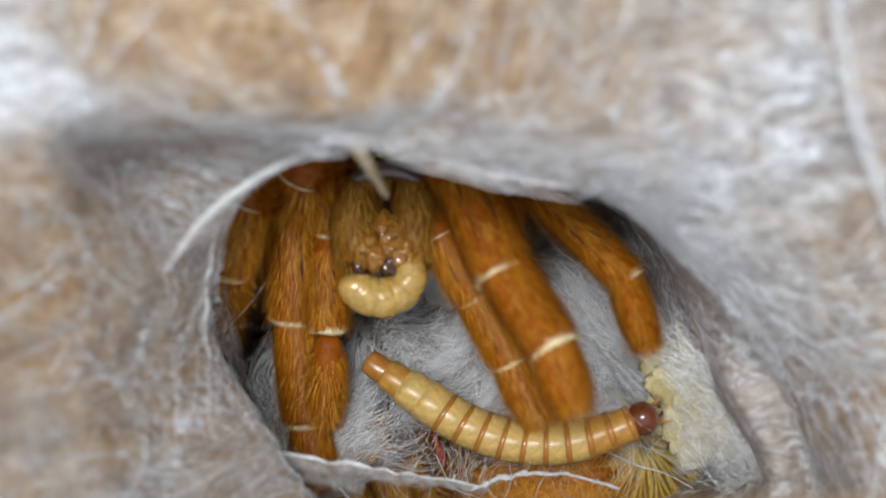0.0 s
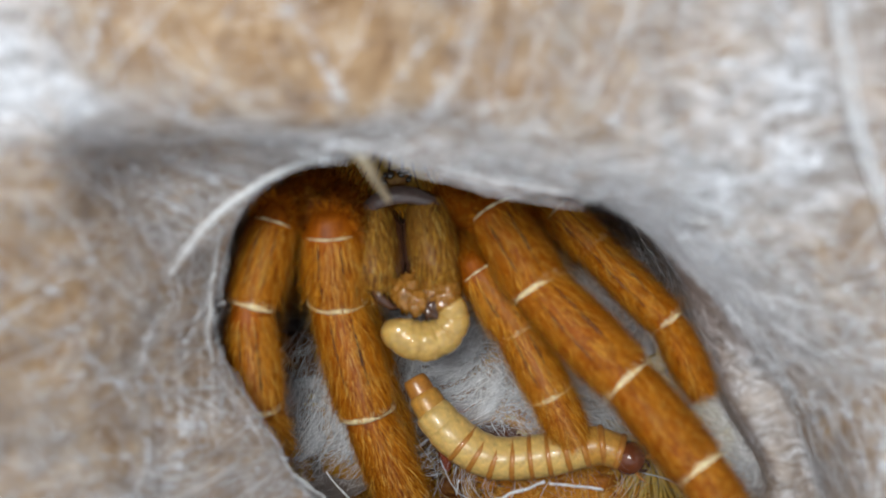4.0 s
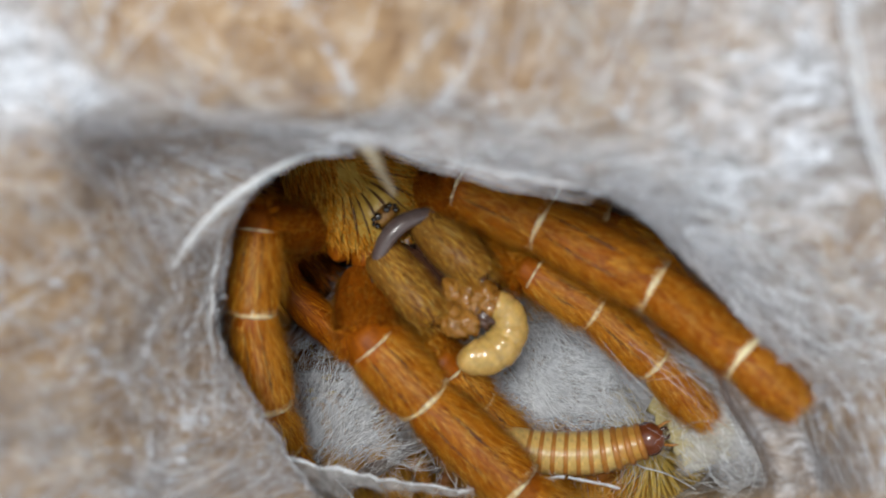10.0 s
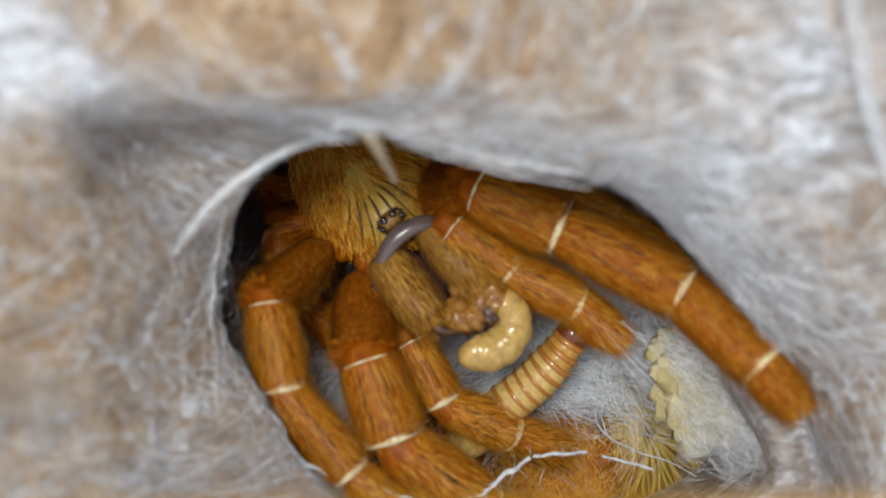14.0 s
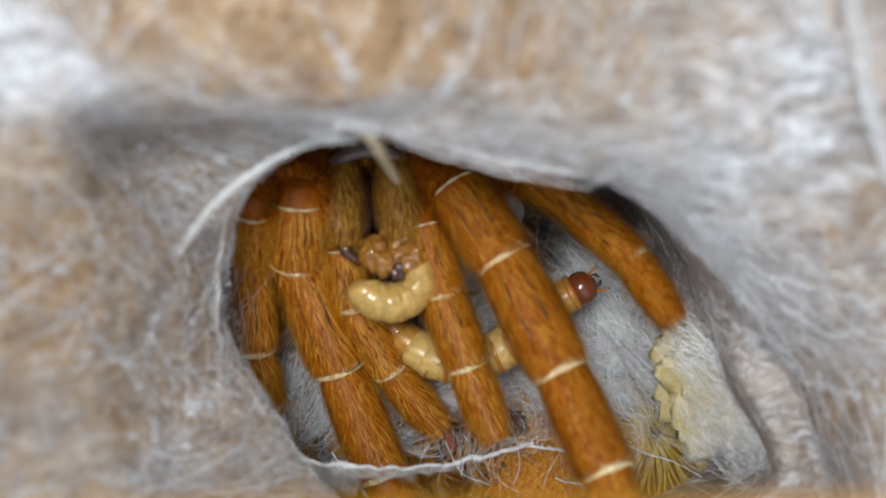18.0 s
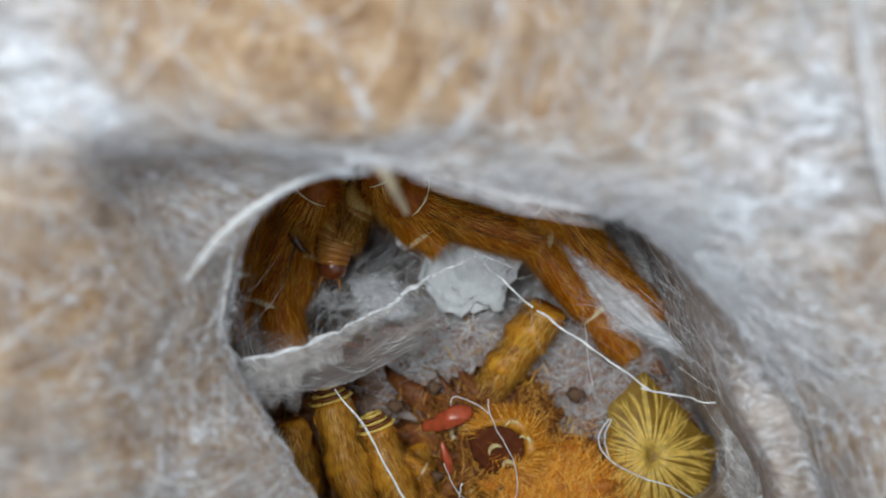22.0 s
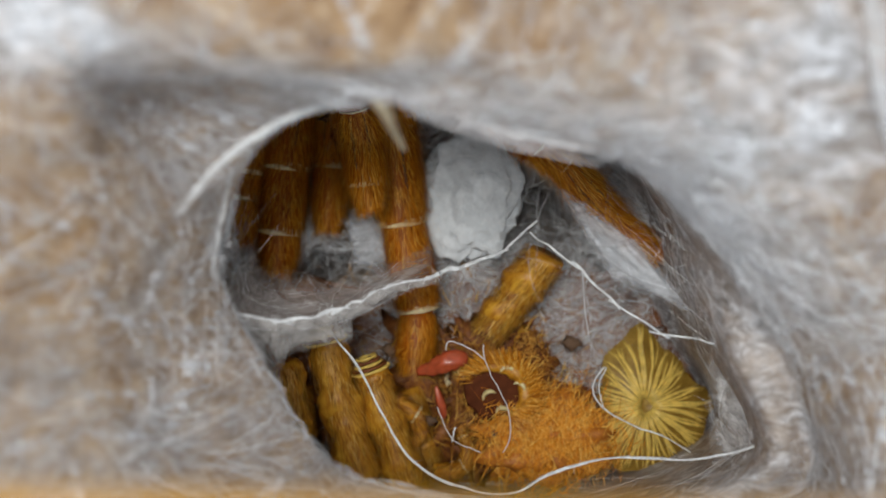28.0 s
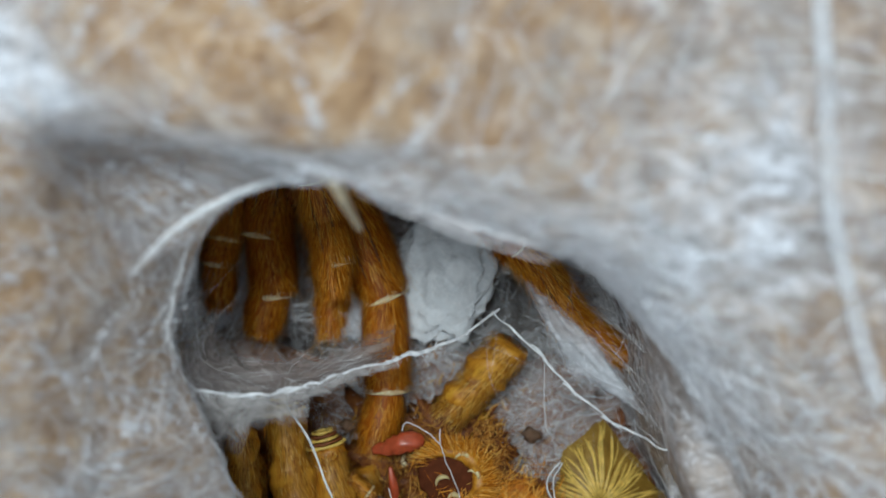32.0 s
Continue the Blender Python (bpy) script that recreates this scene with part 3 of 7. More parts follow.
def sheet(name, label, corners, mat, seed, wave=0.5, n=40, threads=260, flow=0.0, spread=0.8, width=0.05):
    """A thin wavy silk sheet between four corners (top left, top right, bottom right, bottom left), with threads."""
    q = np.array(corners, float)
    mid = q.mean(0)
    t = thing(name, label, "silk", mid)
    bm = bmesh.new()
    gap = bm.verts.layers.float.new("edge_gap")
    grid = []
    for i in range(n):
        row = []
        for j in range(n):
            u, v = j / (n - 1), i / (n - 1)
            p = q[0] * (1 - u) * (1 - v) + q[1] * u * (1 - v) + q[2] * u * v + q[3] * (1 - u) * v
            w = 0.5 * noise.noise(Vector((u * 3, v * 3, seed + 0.5)))
            edge = min(u, 1 - u, v, 1 - v) * 4
            p = p + (mid - p) * 0.16 * (1 - min(1, edge)) * (0.6 + noise.noise(Vector((u * 7, v * 7, seed))) * 1.6)
            z = p[2] + wave * 2.2 * w + wave * 0.7 * noise.fractal(Vector((u * 9, v * 9, seed)), 0.8, 2, 4)
            row.append(bm.verts.new(Vector((p[0] - mid[0], p[1] - mid[1], z - mid[2])) * MM))
            row[-1][gap] = min(u, 1 - u, v, 1 - v)
        grid.append(row)
    for i in range(n - 1):
        for j in range(n - 1):
            bm.faces.new((grid[i + 1][j], grid[i + 1][j + 1], grid[i][j + 1], grid[i][j]))
    part("membrane", bm, mat, t)
    size = (q.max(0) - q.min(0)) * 0.62
    bulk_threads(t, (0, 0, 0.25), (size[0], size[1], 0.6), threads, seed, THREAD, width, (2, 9), flow, spread)
    return t


# the white pad at the chamber's back and the still silk floor under the shed skins
def silk_pad():
    t = thing("silk_pad", "dense white silk pad on the chamber wall", "silk", (1.6, 0.8, -15.0))
    bm = bmesh.new()
    blob(bm, (0, 0, 0), (4.6, 5.9, 1.0), 0.26, 0.7, 72, 44)
    part("pad", bm, PAD, t)
    bulk_threads(t, (0, 0, 1.0), (7, 7.5, 0.2), 130, 12, SILK, 0.03, (1.5, 6), 0.6, 1.0)


silk_pad()

FLOOR_BACK = sheet("silk_floor", "grey silk floor of the chamber with brown soil crumbs", [(-10.0, 1.0, -18.0), (20.2, 4.7, -18.0), (28.6, -26.1, -18.0), (-16.2, -30.5, -18.0)], VEIL_THIN, 31, 0.6, 44, 800, 0.1, 1.0, 0.022)
SHEETS = dict(
    middle=sheet("silk_sheet", "fine white silk sheet under the larva", [(-7.3, -7.6, -11.0), (17.7, 3.6, -12.0), (19.4, -17.6, -7.5), (-7.1, -17.6, -7.5)], VEIL, 41, 0.6, 44, 350, -0.5, 0.9, 0.014),
    side=sheet("silk_sheet", "fine grey silk sheet on the burrow floor", [(-17.8, -9.5, -9.0), (-4.2, -8.7, -9.0), (-4.1, -19.1, -6.5), (-15.4, -19.1, -6.5)], VEIL, 43, 0.5, 36, 180, 0.9, 0.9, 0.014),
    far=sheet("silk_sheet", "bright white silk sheet behind the front leg", [(8.0, 0.5, -10.5), (18.5, 2.0, -9.0), (20.5, -13.5, -4.5), (9.0, -14.5, -8.5)], VEIL, 45, 0.6, 36, 160, -0.7, 0.7, 0.014),
    veil=sheet("silk_veil", "hazy silk veil over a shed skin", [(16.0, -3.3, -3.5), (25.8, -5.1, 4.0), (28.6, -17.9, 7.0), (18.2, -20.7, -2.0)], VEIL_HAZE, 47, 0.7, 36, 70, -0.5, 0.5, 0.016),
)
combed(SHEETS["middle"], np.array([(-7.3, -6.0, -10.6), (17.7, 2.6, -11.6), (19.4, -17.6, -7.2), (-7.1, -17.6, -7.2)]), 1500, 301, -0.7)
combed(SHEETS["far"], np.array([(8.0, 0.5, -10.2), (18.5, 2.0, -8.7), (20.5, -13.5, -4.2), (9.0, -14.5, -8.2)]), 900, 305, -0.8)
combed(SHEETS["side"], np.array([(-17.8, -9.5, -8.7), (-4.2, -8.7, -8.7), (-4.1, -19.1, -6.2), (-15.4, -19.1, -6.2)]), 650, 302, 0.9)
combed(SHEETS["veil"], np.array([(16.0, -3.3, -3.0), (25.8, -5.1, 4.5), (28.6, -17.9, 7.5), (18.2, -20.7, -1.5)]), 240, 303, -0.6)
combed(FLOOR_BACK, np.array([(-8.0, 0.0, -17.5), (17.0, 1.0, -17.5), (20.0, -16.0, -17.5), (-12.0, -16.0, -17.5)]), 500, 304, 0.3)
# bright wisps combed over the sheets
for key, spots in (("middle", ((1.5, -1.5, 1.0, -0.75), (4.0, -3.5, 0.9, -0.35), (6.5, 1.5, 0.6, -0.9), (-2.5, -3.0, 0.9, 0.5), (8.0, -4.0, 1.2, -0.25))), ("far", ((-1, 2, 0.9, -0.8), (1.5, -1, 0.9, -0.5), (-2, -4, 0.9, -0.3))), ("side", ((0, 0, 0.8, 1.0), (2, -2, 0.8, 0.7), (-2, 1, 0.8, 1.3))), ("veil", ((-2, 3, 1.0, -0.6),))):
    for k, (x, y, z, flow) in enumerate(spots):
        bulk_threads(SHEETS[key], (x, y, z), (4.5, 2.2, 0.8), 95, 810 + k * 7 + len(key), SILK, 0.022, (3, 8), flow, 0.28, "wisp")


sheet("silk_web", "hazy grey silk web over the chamber side", [(20.5, -6.0, -4.0), (28.0, -8.0, 6.5), (29.0, -24.0, 6.5), (23.0, -26.0, -6.0)], VEIL_HAZE, 57, 0.8, 36, 120, -0.9, 0.4, 0.016)
sheet("silk_tuft", "torn white silk tuft on the chamber floor", [(-11.1, -1.4, -14.0), (-5.4, -0.3, -14.0), (-1.4, -6.5, -15.0), (-9.8, -7.4, -15.0)], VEIL_DENSE, 53, 0.9, 30, 90, 0.2, 0.8, 0.014)
sheet("silk_film", "thin silk film at the side of the chamber opening", [(-20.6, 0.7, 5.0), (-18.3, 2.7, 0.0), (-15.4, -11.2, -3.0), (-18.3, -11.5, 5.0)], VEIL_THIN, 59, 0.6, 30, 60, 1.3, 0.4, 0.012)


# ---- shed skins at the bottom of the burrow ----
def pale_shed():
    t = thing("shed_skin", "pale yellow crumpled shed skin under hazy silk", "shed skin", (21.4, -12.0, -3.2))
    bm = bmesh.new()
    blob(bm, (0, 0, 0), (4.2, 5.4, 1.6), 0.38, 0.55, 56, 34)
    ob = part("skin", bm, PALE, t)
    bulk_threads(ob, (0, 0.5, 1.3), (3.6, 4.6, 0.5), 60, 95, THREAD, 0.025, (1.0, 4.0), 1.1, 0.8, "silk")
    return t


PALE_SHED = pale_shed()

def shed_carapace():
    t = thing("shed_skin", "yellow shed tarantula carapace with radial ribs", "shed skin", (18.4, -18.2, -15.0))
    turn = Euler((radians(-10), radians(8), 0))
    tm = turn.to_matrix()
    bm = bmesh.new()
    rings, seg = 10, 48
    verts = []

    def place(r, a):
        k = np.interp(math.degrees(a) % 360, (0, 25, 48, 70, 90, 112, 145, 180, 215, 245, 270, 300, 335, 360), (7.2, 6.0, 5.5, 6.3, 7.5, 6.4, 4.5, 3.8, 4.5, 6.0, 6.3, 6.0, 6.6, 7.2))
        k *= 1 + 0.05 * math.sin(9 * a) * r
        return Vector((r * k * math.cos(a), r * k * math.sin(a), 1.7 * (1 - r * r) - 0.6 * math.exp(-(r / 0.14) ** 2)))

    c = bm.verts.new(tm @ place(0, 0) * MM)
    for i in range(1, rings + 1):
        verts.append([bm.verts.new(tm @ (place(i / rings, 2 * math.pi * j / seg) + Vector((0, 0, 0.16 * math.cos(j * math.pi) * (i / rings)))) * MM) for j in range(seg)])
    for j in range(seg):
        bm.faces.new((c, verts[0][j], verts[0][(j + 1) % seg]))
        for a, b in zip(verts, verts[1:]):
            bm.faces.new((a[j], b[j], b[(j + 1) % seg], a[(j + 1) % seg]))
    part("shell", bm, MOLT_SHELL, t)
    rng = random.Random(5)
    for j in range(96):
        a = 2 * math.pi * j / 96 + rng.uniform(-0.06, 0.06)
        bm = bmesh.new()
        pts = [tm @ (place(r, a + 0.07 * math.sin(r * 5 + j) * r) + Vector((0, 0, 0.14 + 0.12 * math.sin(j * 2.3 + 6 * r)))) for r in (0.10, 0.25, 0.4, 0.55, 0.7, 0.85, rng.uniform(0.93, 1.02))]
        w = rng.uniform(0.06, 0.16)
        tube(bm, pts, [w * 0.5, w * 0.8, w, w, w, w * 0.9, w * 0.3], 6, 0.6)
        part("rib", bm, MOLT_YELLOW, t)


shed_carapace()


def bed():
    t = thing("litter", "brown litter of shed hair and soil under the shed skins", "litter", (5.3, -18.9, -21.0))
    bm = bmesh.new()
    blob(bm, (0, 0, 0), (21, 12, 2.4), 0.5, 0.3, 80, 40)
    ob = part("soil", bm, MOLT_BROWN, t)
    bulk_threads(ob, (0, 0, 2.4), (22, 12, 0.9), 2600, 91, HAIR_BROWN, 0.06, (0.8, 2.6), 0.9, 1.2, "bristles")
    bulk_threads(ob, (-2, 0, 2.4), (20, 11, 0.9), 1800, 92, HAIR_BROWN, 0.06, (0.8, 2.6), 0.9, 1.2, "bristles")
    bulk_threads(ob, (0, 2, 3.2), (22, 12, 0.9), 700, 93, SILK, 0.02, (2, 7), 0.3, 1.2, "silk")


bed()


def limb_between(t, a, b, r0, r1, mat, hair, seed, count=2200, name="tube"):
    """A hollow-looking shed limb from a to b (burrow millimetres), with hairs and a crumpled rim."""
    a, b = Vector(a), Vector(b)
    d = b - a
    L = d.length
    m = Matrix.Translation(a * MM) @ d.to_track_quat("Z", "Y").to_matrix().to_4x4()
    bm = bmesh.new()
    n = 18
    tube(bm, [(0.12 * math.sin(i * 0.8), 0.1 * math.cos(i * 1.1), L * i / (n - 1)) for i in range(n)],
         [(r0 + (r1 - r0) * i / (n - 1)) * (1 + 0.07 * math.sin(i * 2.1) + 0.10 * math.sin(i * 0.9 + seed)) * (0.55 + 0.45 * math.sqrt(min(1, min(i + 0.6, n - 0.4 - i) / 3))) for i in range(n)], 16, 0.85, 0.2)
    ob = part(name, bm, mat, t, m=m)
    hair_mesh("bristles", L, lambda q: r0 + (r1 - r0) * q, int(count * 1.2), 0.75, hair, ob, seed, 0.22, 0.032)
    hair_mesh("bristles", L, lambda q: r0 + (r1 - r0) * q, int(count * 0.8), 0.9, HAIR_BROWN, ob, seed + 40, 0.35, 0.03)
    return ob, L


def shed_leg(a, b, r0, r1, seed, rings=True, label="yellow-brown shed tarantula leg skin with wrinkled joint"):
    t = thing("shed_skin", label, "shed skin", a, "shed leg skins")
    o = Vector(a)
    ob, L = limb_between(t, (0, 0, 0), Vector(b) - o, r0, r1, MOLT, HAIR_OLIVE, seed)
    bulk_threads(ob, (0, 0, 0.8), (1.6, 1.6, 0.8), 260, seed + 70, HAIR, 0.07, (0.8, 2.2), 1.2, 1.2, "tuft")
    if rings:
        for k in range(5):
            bm = bmesh.new()
            w = r0 * (1.04 - 0.13 * k)
            pts = [(math.cos(q * math.pi / 8) * w, math.sin(q * math.pi / 8) * w * 0.85, -0.30 * k) for q in range(17)]
            tube(bm, pts, [0.07 + 0.13 * abs(math.sin(q * 0.9 + k)) for q in range(17)], 6, 1, 0.5)
            part("joint_fold", bm, MOLT_BROWN if k % 2 else MOLT_YELLOW, ob)


shed_leg((-11.0, -13.0, -11.0), (-7.1, -26.3, -12.0), 1.85, 2.15, 51)
shed_leg((-6.9, -15.6, -12.0), (-2.8, -26.6, -13.0), 1.66, 2.05, 52)
shed_leg((8.6, -4.3, -12.0), (3.7, -11.9, -14.0), 2.2, 1.7, 53, False, "golden shed tarantula leg skin with fine hairs")
shed_leg((-13.7, -17.7, -12.0), (-13.0, -21.6, -13.0), 1.46, 1.37, 54, False)
shed_leg((-3.6, -17.9, -16.0), (-1.0, -26.7, -17.0), 1.7, 1.9, 55, False, "brown shed tarantula leg skin")


shed_leg((-14.2, -14.7, -9.0), (-12.7, -25.5, -10.0), 1.46, 1.66, 56, False, "red-brown shed tarantula leg skin against the silk")


def shed_body():
    c = Vector((3.2, -17.8, -17.0))
    t = thing("shed_skin", "crumpled dark brown shed tarantula body skin", "shed skin", c)
    bm = bmesh.new()
    blob(bm, (0, 0, 0), (6.5, 5.5, 1.6), 0.9, 0.3, 60, 36)
    ob = part("skin", bm, MOLT_BROWN, t)
    bulk_threads(ob, (0, 0, 1.4), (8, 7, 0.5), 2200, 61, HAIR_BROWN, 0.06, (0.8, 2.0), 1.2, 1.3, "bristles")
    for k, (x, y, s) in enumerate(((3.6, 2.5, 1.5), (1.2, -0.5, 1.0), (4.6, -1.6, 1.2), (-2.2, 1.2, 0.9))):
        bm = bmesh.new()
        pts = [(x + math.cos(q * 0.5) * s, y + math.sin(q * 0.5) * s * 0.8, 1.3 + 0.3 * math.sin(q)) for q in range(9)]
        tube(bm, pts, [0.16 + 0.05 * (q % 3) for q in range(9)], 7, 0.8, 0.3)
        part("joint_fold", bm, BAND if k % 2 else MOLT, t)


shed_body()


def shed_abdomen():
    c = Vector((9.6, -21.4, -14.0))
    t = thing("shed_skin", "fluffy orange shed abdomen skin", "shed skin", c)
    bm = bmesh.new()
    blob(bm, (0, 0, 0), (5.4, 3.6, 1.9), 0.7, 0.4, 44, 26)
    ob = part("skin", bm, SKIN_HAIR, t)
    bulk_threads(ob, (0, 0.3, 1.7), (6.5, 4.5, 0.8), 3400, 66, FLUFF, 0.036, (1.0, 3.2), 1.45, 0.7, "fluff")
    t2 = thing("hair_tuft", "tuft of golden shed hair", "shed skin", (7.4, -14.9, -14.0))
    bm = bmesh.new()
    blob(bm, (0, 0, 0), (1.6, 3.2, 1.0), 0.4, 0.4, 24, 16)
    part("skin", bm, MOLT, t2)
    bulk_threads(t2, (0.3, 0, 1.0), (2.2, 4.0, 0.5), 900, 67, HAIR_BROWN, 0.06, (0.8, 2.0), 0.5, 0.8, "fluff")


shed_abdomen()


def curled_skin(centre, r, start, sweep, thick, seed, label):
    """A bent piece of shed leg: short stiff stretches round an arc, each with hairs."""
    t = thing("shed_skin", label, "shed skin", centre, "curled leg skins")
    n = 4
    pts = [Vector((math.cos(radians(start + sweep * k / n)) * r, math.sin(radians(start + sweep * k / n)) * r, 0.5 * math.sin(k))) for k in range(n + 1)]
    for k in range(n):
        w = thick * (1 - 0.16 * k)
        ob, L = limb_between(t, pts[k] - (pts[k + 1] - pts[k]) * 0.12, pts[k + 1] + (pts[k + 1] - pts[k]) * 0.12, w, w * 0.88, MOLT, HAIR_GOLD, seed + k, 500, "stretch")
        bm = bmesh.new()
        tube(bm, [(math.cos(q * math.pi / 8) * w * 0.98, math.sin(q * math.pi / 8) * w * 0.84, L * 0.94) for q in range(17)], [0.08 + 0.07 * abs(math.sin(q + k)) for q in range(17)], 6, 1, 0.5)
        part("joint_fold", bm, PALE if k % 2 else MOLT_BROWN, ob)


curled_skin((-4.4, -21.1, -13.0), 2.4, 120, -160, 1.0, 630, "curled brown shed leg tip")
curled_skin((0.4, -23.0, -13.0), 2.0, 250, 150, 0.85, 640, "curled golden shed leg tip with fine hairs")


def hollow_skin():
    """The open base of a shed leg, with a bristly edge and pale claw-like folds; a flat dark disc paints the shade
    inside.
    """
    t = thing("shed_skin", "shed leg base with painted dark inside and bristly golden edge", "shed skin", (4.7, -17.0, -12.2))
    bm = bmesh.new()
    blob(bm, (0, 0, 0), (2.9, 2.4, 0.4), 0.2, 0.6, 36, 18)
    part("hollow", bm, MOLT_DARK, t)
    edge = [(math.cos(radians(a)) * 2.7, math.sin(radians(a)) * 2.4, 0.35 + 0.2 * math.sin(a)) for a in range(-60, 150, 14)]
    bm = bmesh.new()
    tube(bm, edge, [0.2 + 0.55 * math.sin(math.pi * (i + 0.6) / len(edge)) for i in range(len(edge))], 12, 0.8, 0.4)
    rim = part("edge", bm, MOLT, t)
    rng = np.random.default_rng(33)
    a = rng.uniform(-1.1, 2.6, 1500)
    base = np.stack([2.9 * np.cos(a), 2.6 * np.sin(a), 0.3 + rng.uniform(0, 0.6, 1500)], 1) + rng.normal(0, 0.25, (1500, 3)) * (1, 1, 0.4)
    way = np.stack([np.cos(a + 0.5), np.sin(a + 0.5), 0.3 + 0 * a], 1) + rng.normal(0, 0.2, (1500, 3))
    paths = base[:, None] + way[:, None] * np.linspace(0, 1, 5)[None, :, None] * rng.uniform(0.5, 1.5, 1500)[:, None, None]
    V, Fc = ribbons(paths, np.full(1500, 0.045))
    raw("bristles", V, Fc, HAIR_GOLD, rim)["kind"] = "stuff"
    for x, y, s, lean in ((0.9, 1.6, 0.75, 0.3), (1.9, 0.4, 0.6, -0.2), (-0.5, -0.6, 0.7, 0.9), (0.6, -1.9, 0.55, 0.5)):
        bm = bmesh.new()
        tube(bm, [(x + s * math.cos(lean + q * 0.36), y + s * math.sin(lean + q * 0.36), 0.75 + 0.1 * math.sin(q)) for q in range(8)], [0.05, 0.13, 0.19, 0.22, 0.21, 0.17, 0.11, 0.04], 8, 0.7, 0.2)
        part("pale_fold", bm, PALE, t)


hollow_skin()


def crumbs():
    """Dark crumbs and claw ends scattered over the litter."""
    rng = random.Random(12)
    spots = [(-5.3, -14.0, -14.0), (-1.7, -12.2, -14.0), (2.2, -17.1, -13.0), (5.6, -10.4, -15.0), (11.6, -12.7, -15.0), (-6.5, -19.1, -13.0), (4.8, -21.1, -12.5), (-1.3, -20.2, -13.0), (-13.2, -13.3, -14.0), (-10.1, -11.0, -14.0)]
    for x, y, z in spots:
        t = thing("crumb", "dark brown dry crumb among shed skins", "crumb", (x, y, z), "crumbs")
        bm = bmesh.new()
        s = rng.uniform(0.35, 0.8)
        blob(bm, (0, 0, 0), (s * rng.uniform(0.8, 1.6), s, s * 0.6), 0.8, 0.5, 14, 9)
        part("crumb_body", bm, CRUMB, t)


crumbs()


def red_bits():
    for pts, r in (([(-2.6, -15.6, -12.0), (-1.2, -15.0, -11.5), (0.3, -14.3, -11.0), (1.9, -13.8, -11.5)], 0.85), ([(-0.8, -16.8, -12.0), (-0.4, -18.1, -12.0), (0.1, -19.8, -12.5)], 0.38)):
        t = thing("red_membrane", "coral-red torn membrane among shed skins", "shed skin", pts[0], "red membranes")
        bm = bmesh.new()
        p = evenly(pts, 16) - np.array(pts[0])
        tube(bm, p, [r * (0.30 + 0.75 * math.sin(math.pi * (i + 1) / 22) ** 1.2) * (1 if i < 14 else 1.4 - 0.35 * (i - 12)) for i in range(16)], 16, 0.5, 0.5)
        part("membrane", bm, RED, t)


red_bits()


def loose_thread(points, r, label, seed=0, n=30, mat=None, flat=1.0):
    t = thing("silk_thread", label, "silk", points[0], "loose threads")
    bm = bmesh.new()
    p = evenly(points, n) - np.array(points[0])
    rng = np.random.default_rng(seed)
    p += np.cumsum(rng.normal(0, 0.03, p.shape), 0)
    if flat < 1 or r < 0.1:
        tube(bm, p, r * (0.62 if flat == 1 else 1), 6 if flat == 1 else 16, flat, 0.3)
    else:
        cord(bm, p, r * 0.62, n, seed, 4, 0.7)
    part("thread", bm, mat or SILK, t)
    return t


loose_thread([(3.2, -12.5, -10.0), (3.5, -14.0, -10.0), (4.6, -16.0, -10.0), (5.7, -18.0, -10.0), (6.1, -20.5, -10.0), (5.5, -22.1, -10.0)], 0.07, "curled white silk thread", 1)
loose_thread([(-0.1, -13.2, -10.0), (0.4, -12.4, -10.0), (2.5, -13.1, -10.0), (3.8, -14.0, -10.0)], 0.08, "curled white silk thread", 2)
loose_thread([(1.0, -19.9, -9.5), (0.7, -21.2, -9.5)], 0.13, "short bright silk fragment", 3, 8)
loose_thread([(-0.6, -18.3, -10.0), (0.8, -21.0, -10.0), (3.4, -22.2, -10.0)], 0.07, "curled white silk thread", 4)
loose_thread([(14.1, -14.0, -10.0), (13.2, -15.6, -10.0), (14.1, -17.5, -10.0), (17.4, -19.1, -9.5), (20.3, -20.1, -9.0), (22.4, -21.2, -9.0)], 0.12, "white silk thread across the shed carapace", 5)
loose_thread([(14.3, -14.1, -10.2), (13.7, -16.0, -10.0), (14.2, -17.6, -9.8)], 0.1, "looped white silk thread", 6)
loose_thread([(11.4, -5.4, -8.0), (12.0, -8.3, -8.0), (12.7, -11.3, -8.0)], 0.04, "single fine taut silk thread", 7)
loose_thread([(20.7, 23.8, 25.0), (21.6, 19.9, 25.0), (22.6, 15.1, 25.0), (23.7, 9.4, 25.0), (26.1, 3.5, 23.0), (29.6, -3.0, 21.0)], 0.6, "long hazy white silk strand at the edge of the web", 9, 50, FILM, 0.3)
LOW_CORD = loose_thread([(-9.9, -11.1, -4.0), (-7.1, -14.6, -4.0), (-4.0, -19.5, -3.0), (-1.0, -22.2, -2.0), (3.2, -23.3, -1.0), (5.9, -22.9, 0.0), (9.0, -21.0, 0.0), (13.5, -19.7, 0.0), (18.9, -19.6, 0.0), (22.8, -18.8, 1.0), (24.9, -17.7, 2.0)], 0.17, "thick white silk cord sagging across the pocket", 8, 60)


def enclosure_edge():
    t = thing("enclosure_edge", "glossy orange plastic edge of the enclosure", "enclosure", (0, -5.77, 68))
    bm = bmesh.new()
    bmesh.ops.create_cube(bm, size=1, matrix=Matrix.Diagonal((0.12, 0.0026, 0.003, 1)))
    bmesh.ops.bevel(bm, geom=bm.edges[:], offset=0.0008, segments=3, affect="EDGES")
    for v in bm.verts:
        v.co.y -= 0.0013
    part("edge", bm, PLASTIC, t, m=pose(0, 0, 0, 0, 0, 1.5))


enclosure_edge()


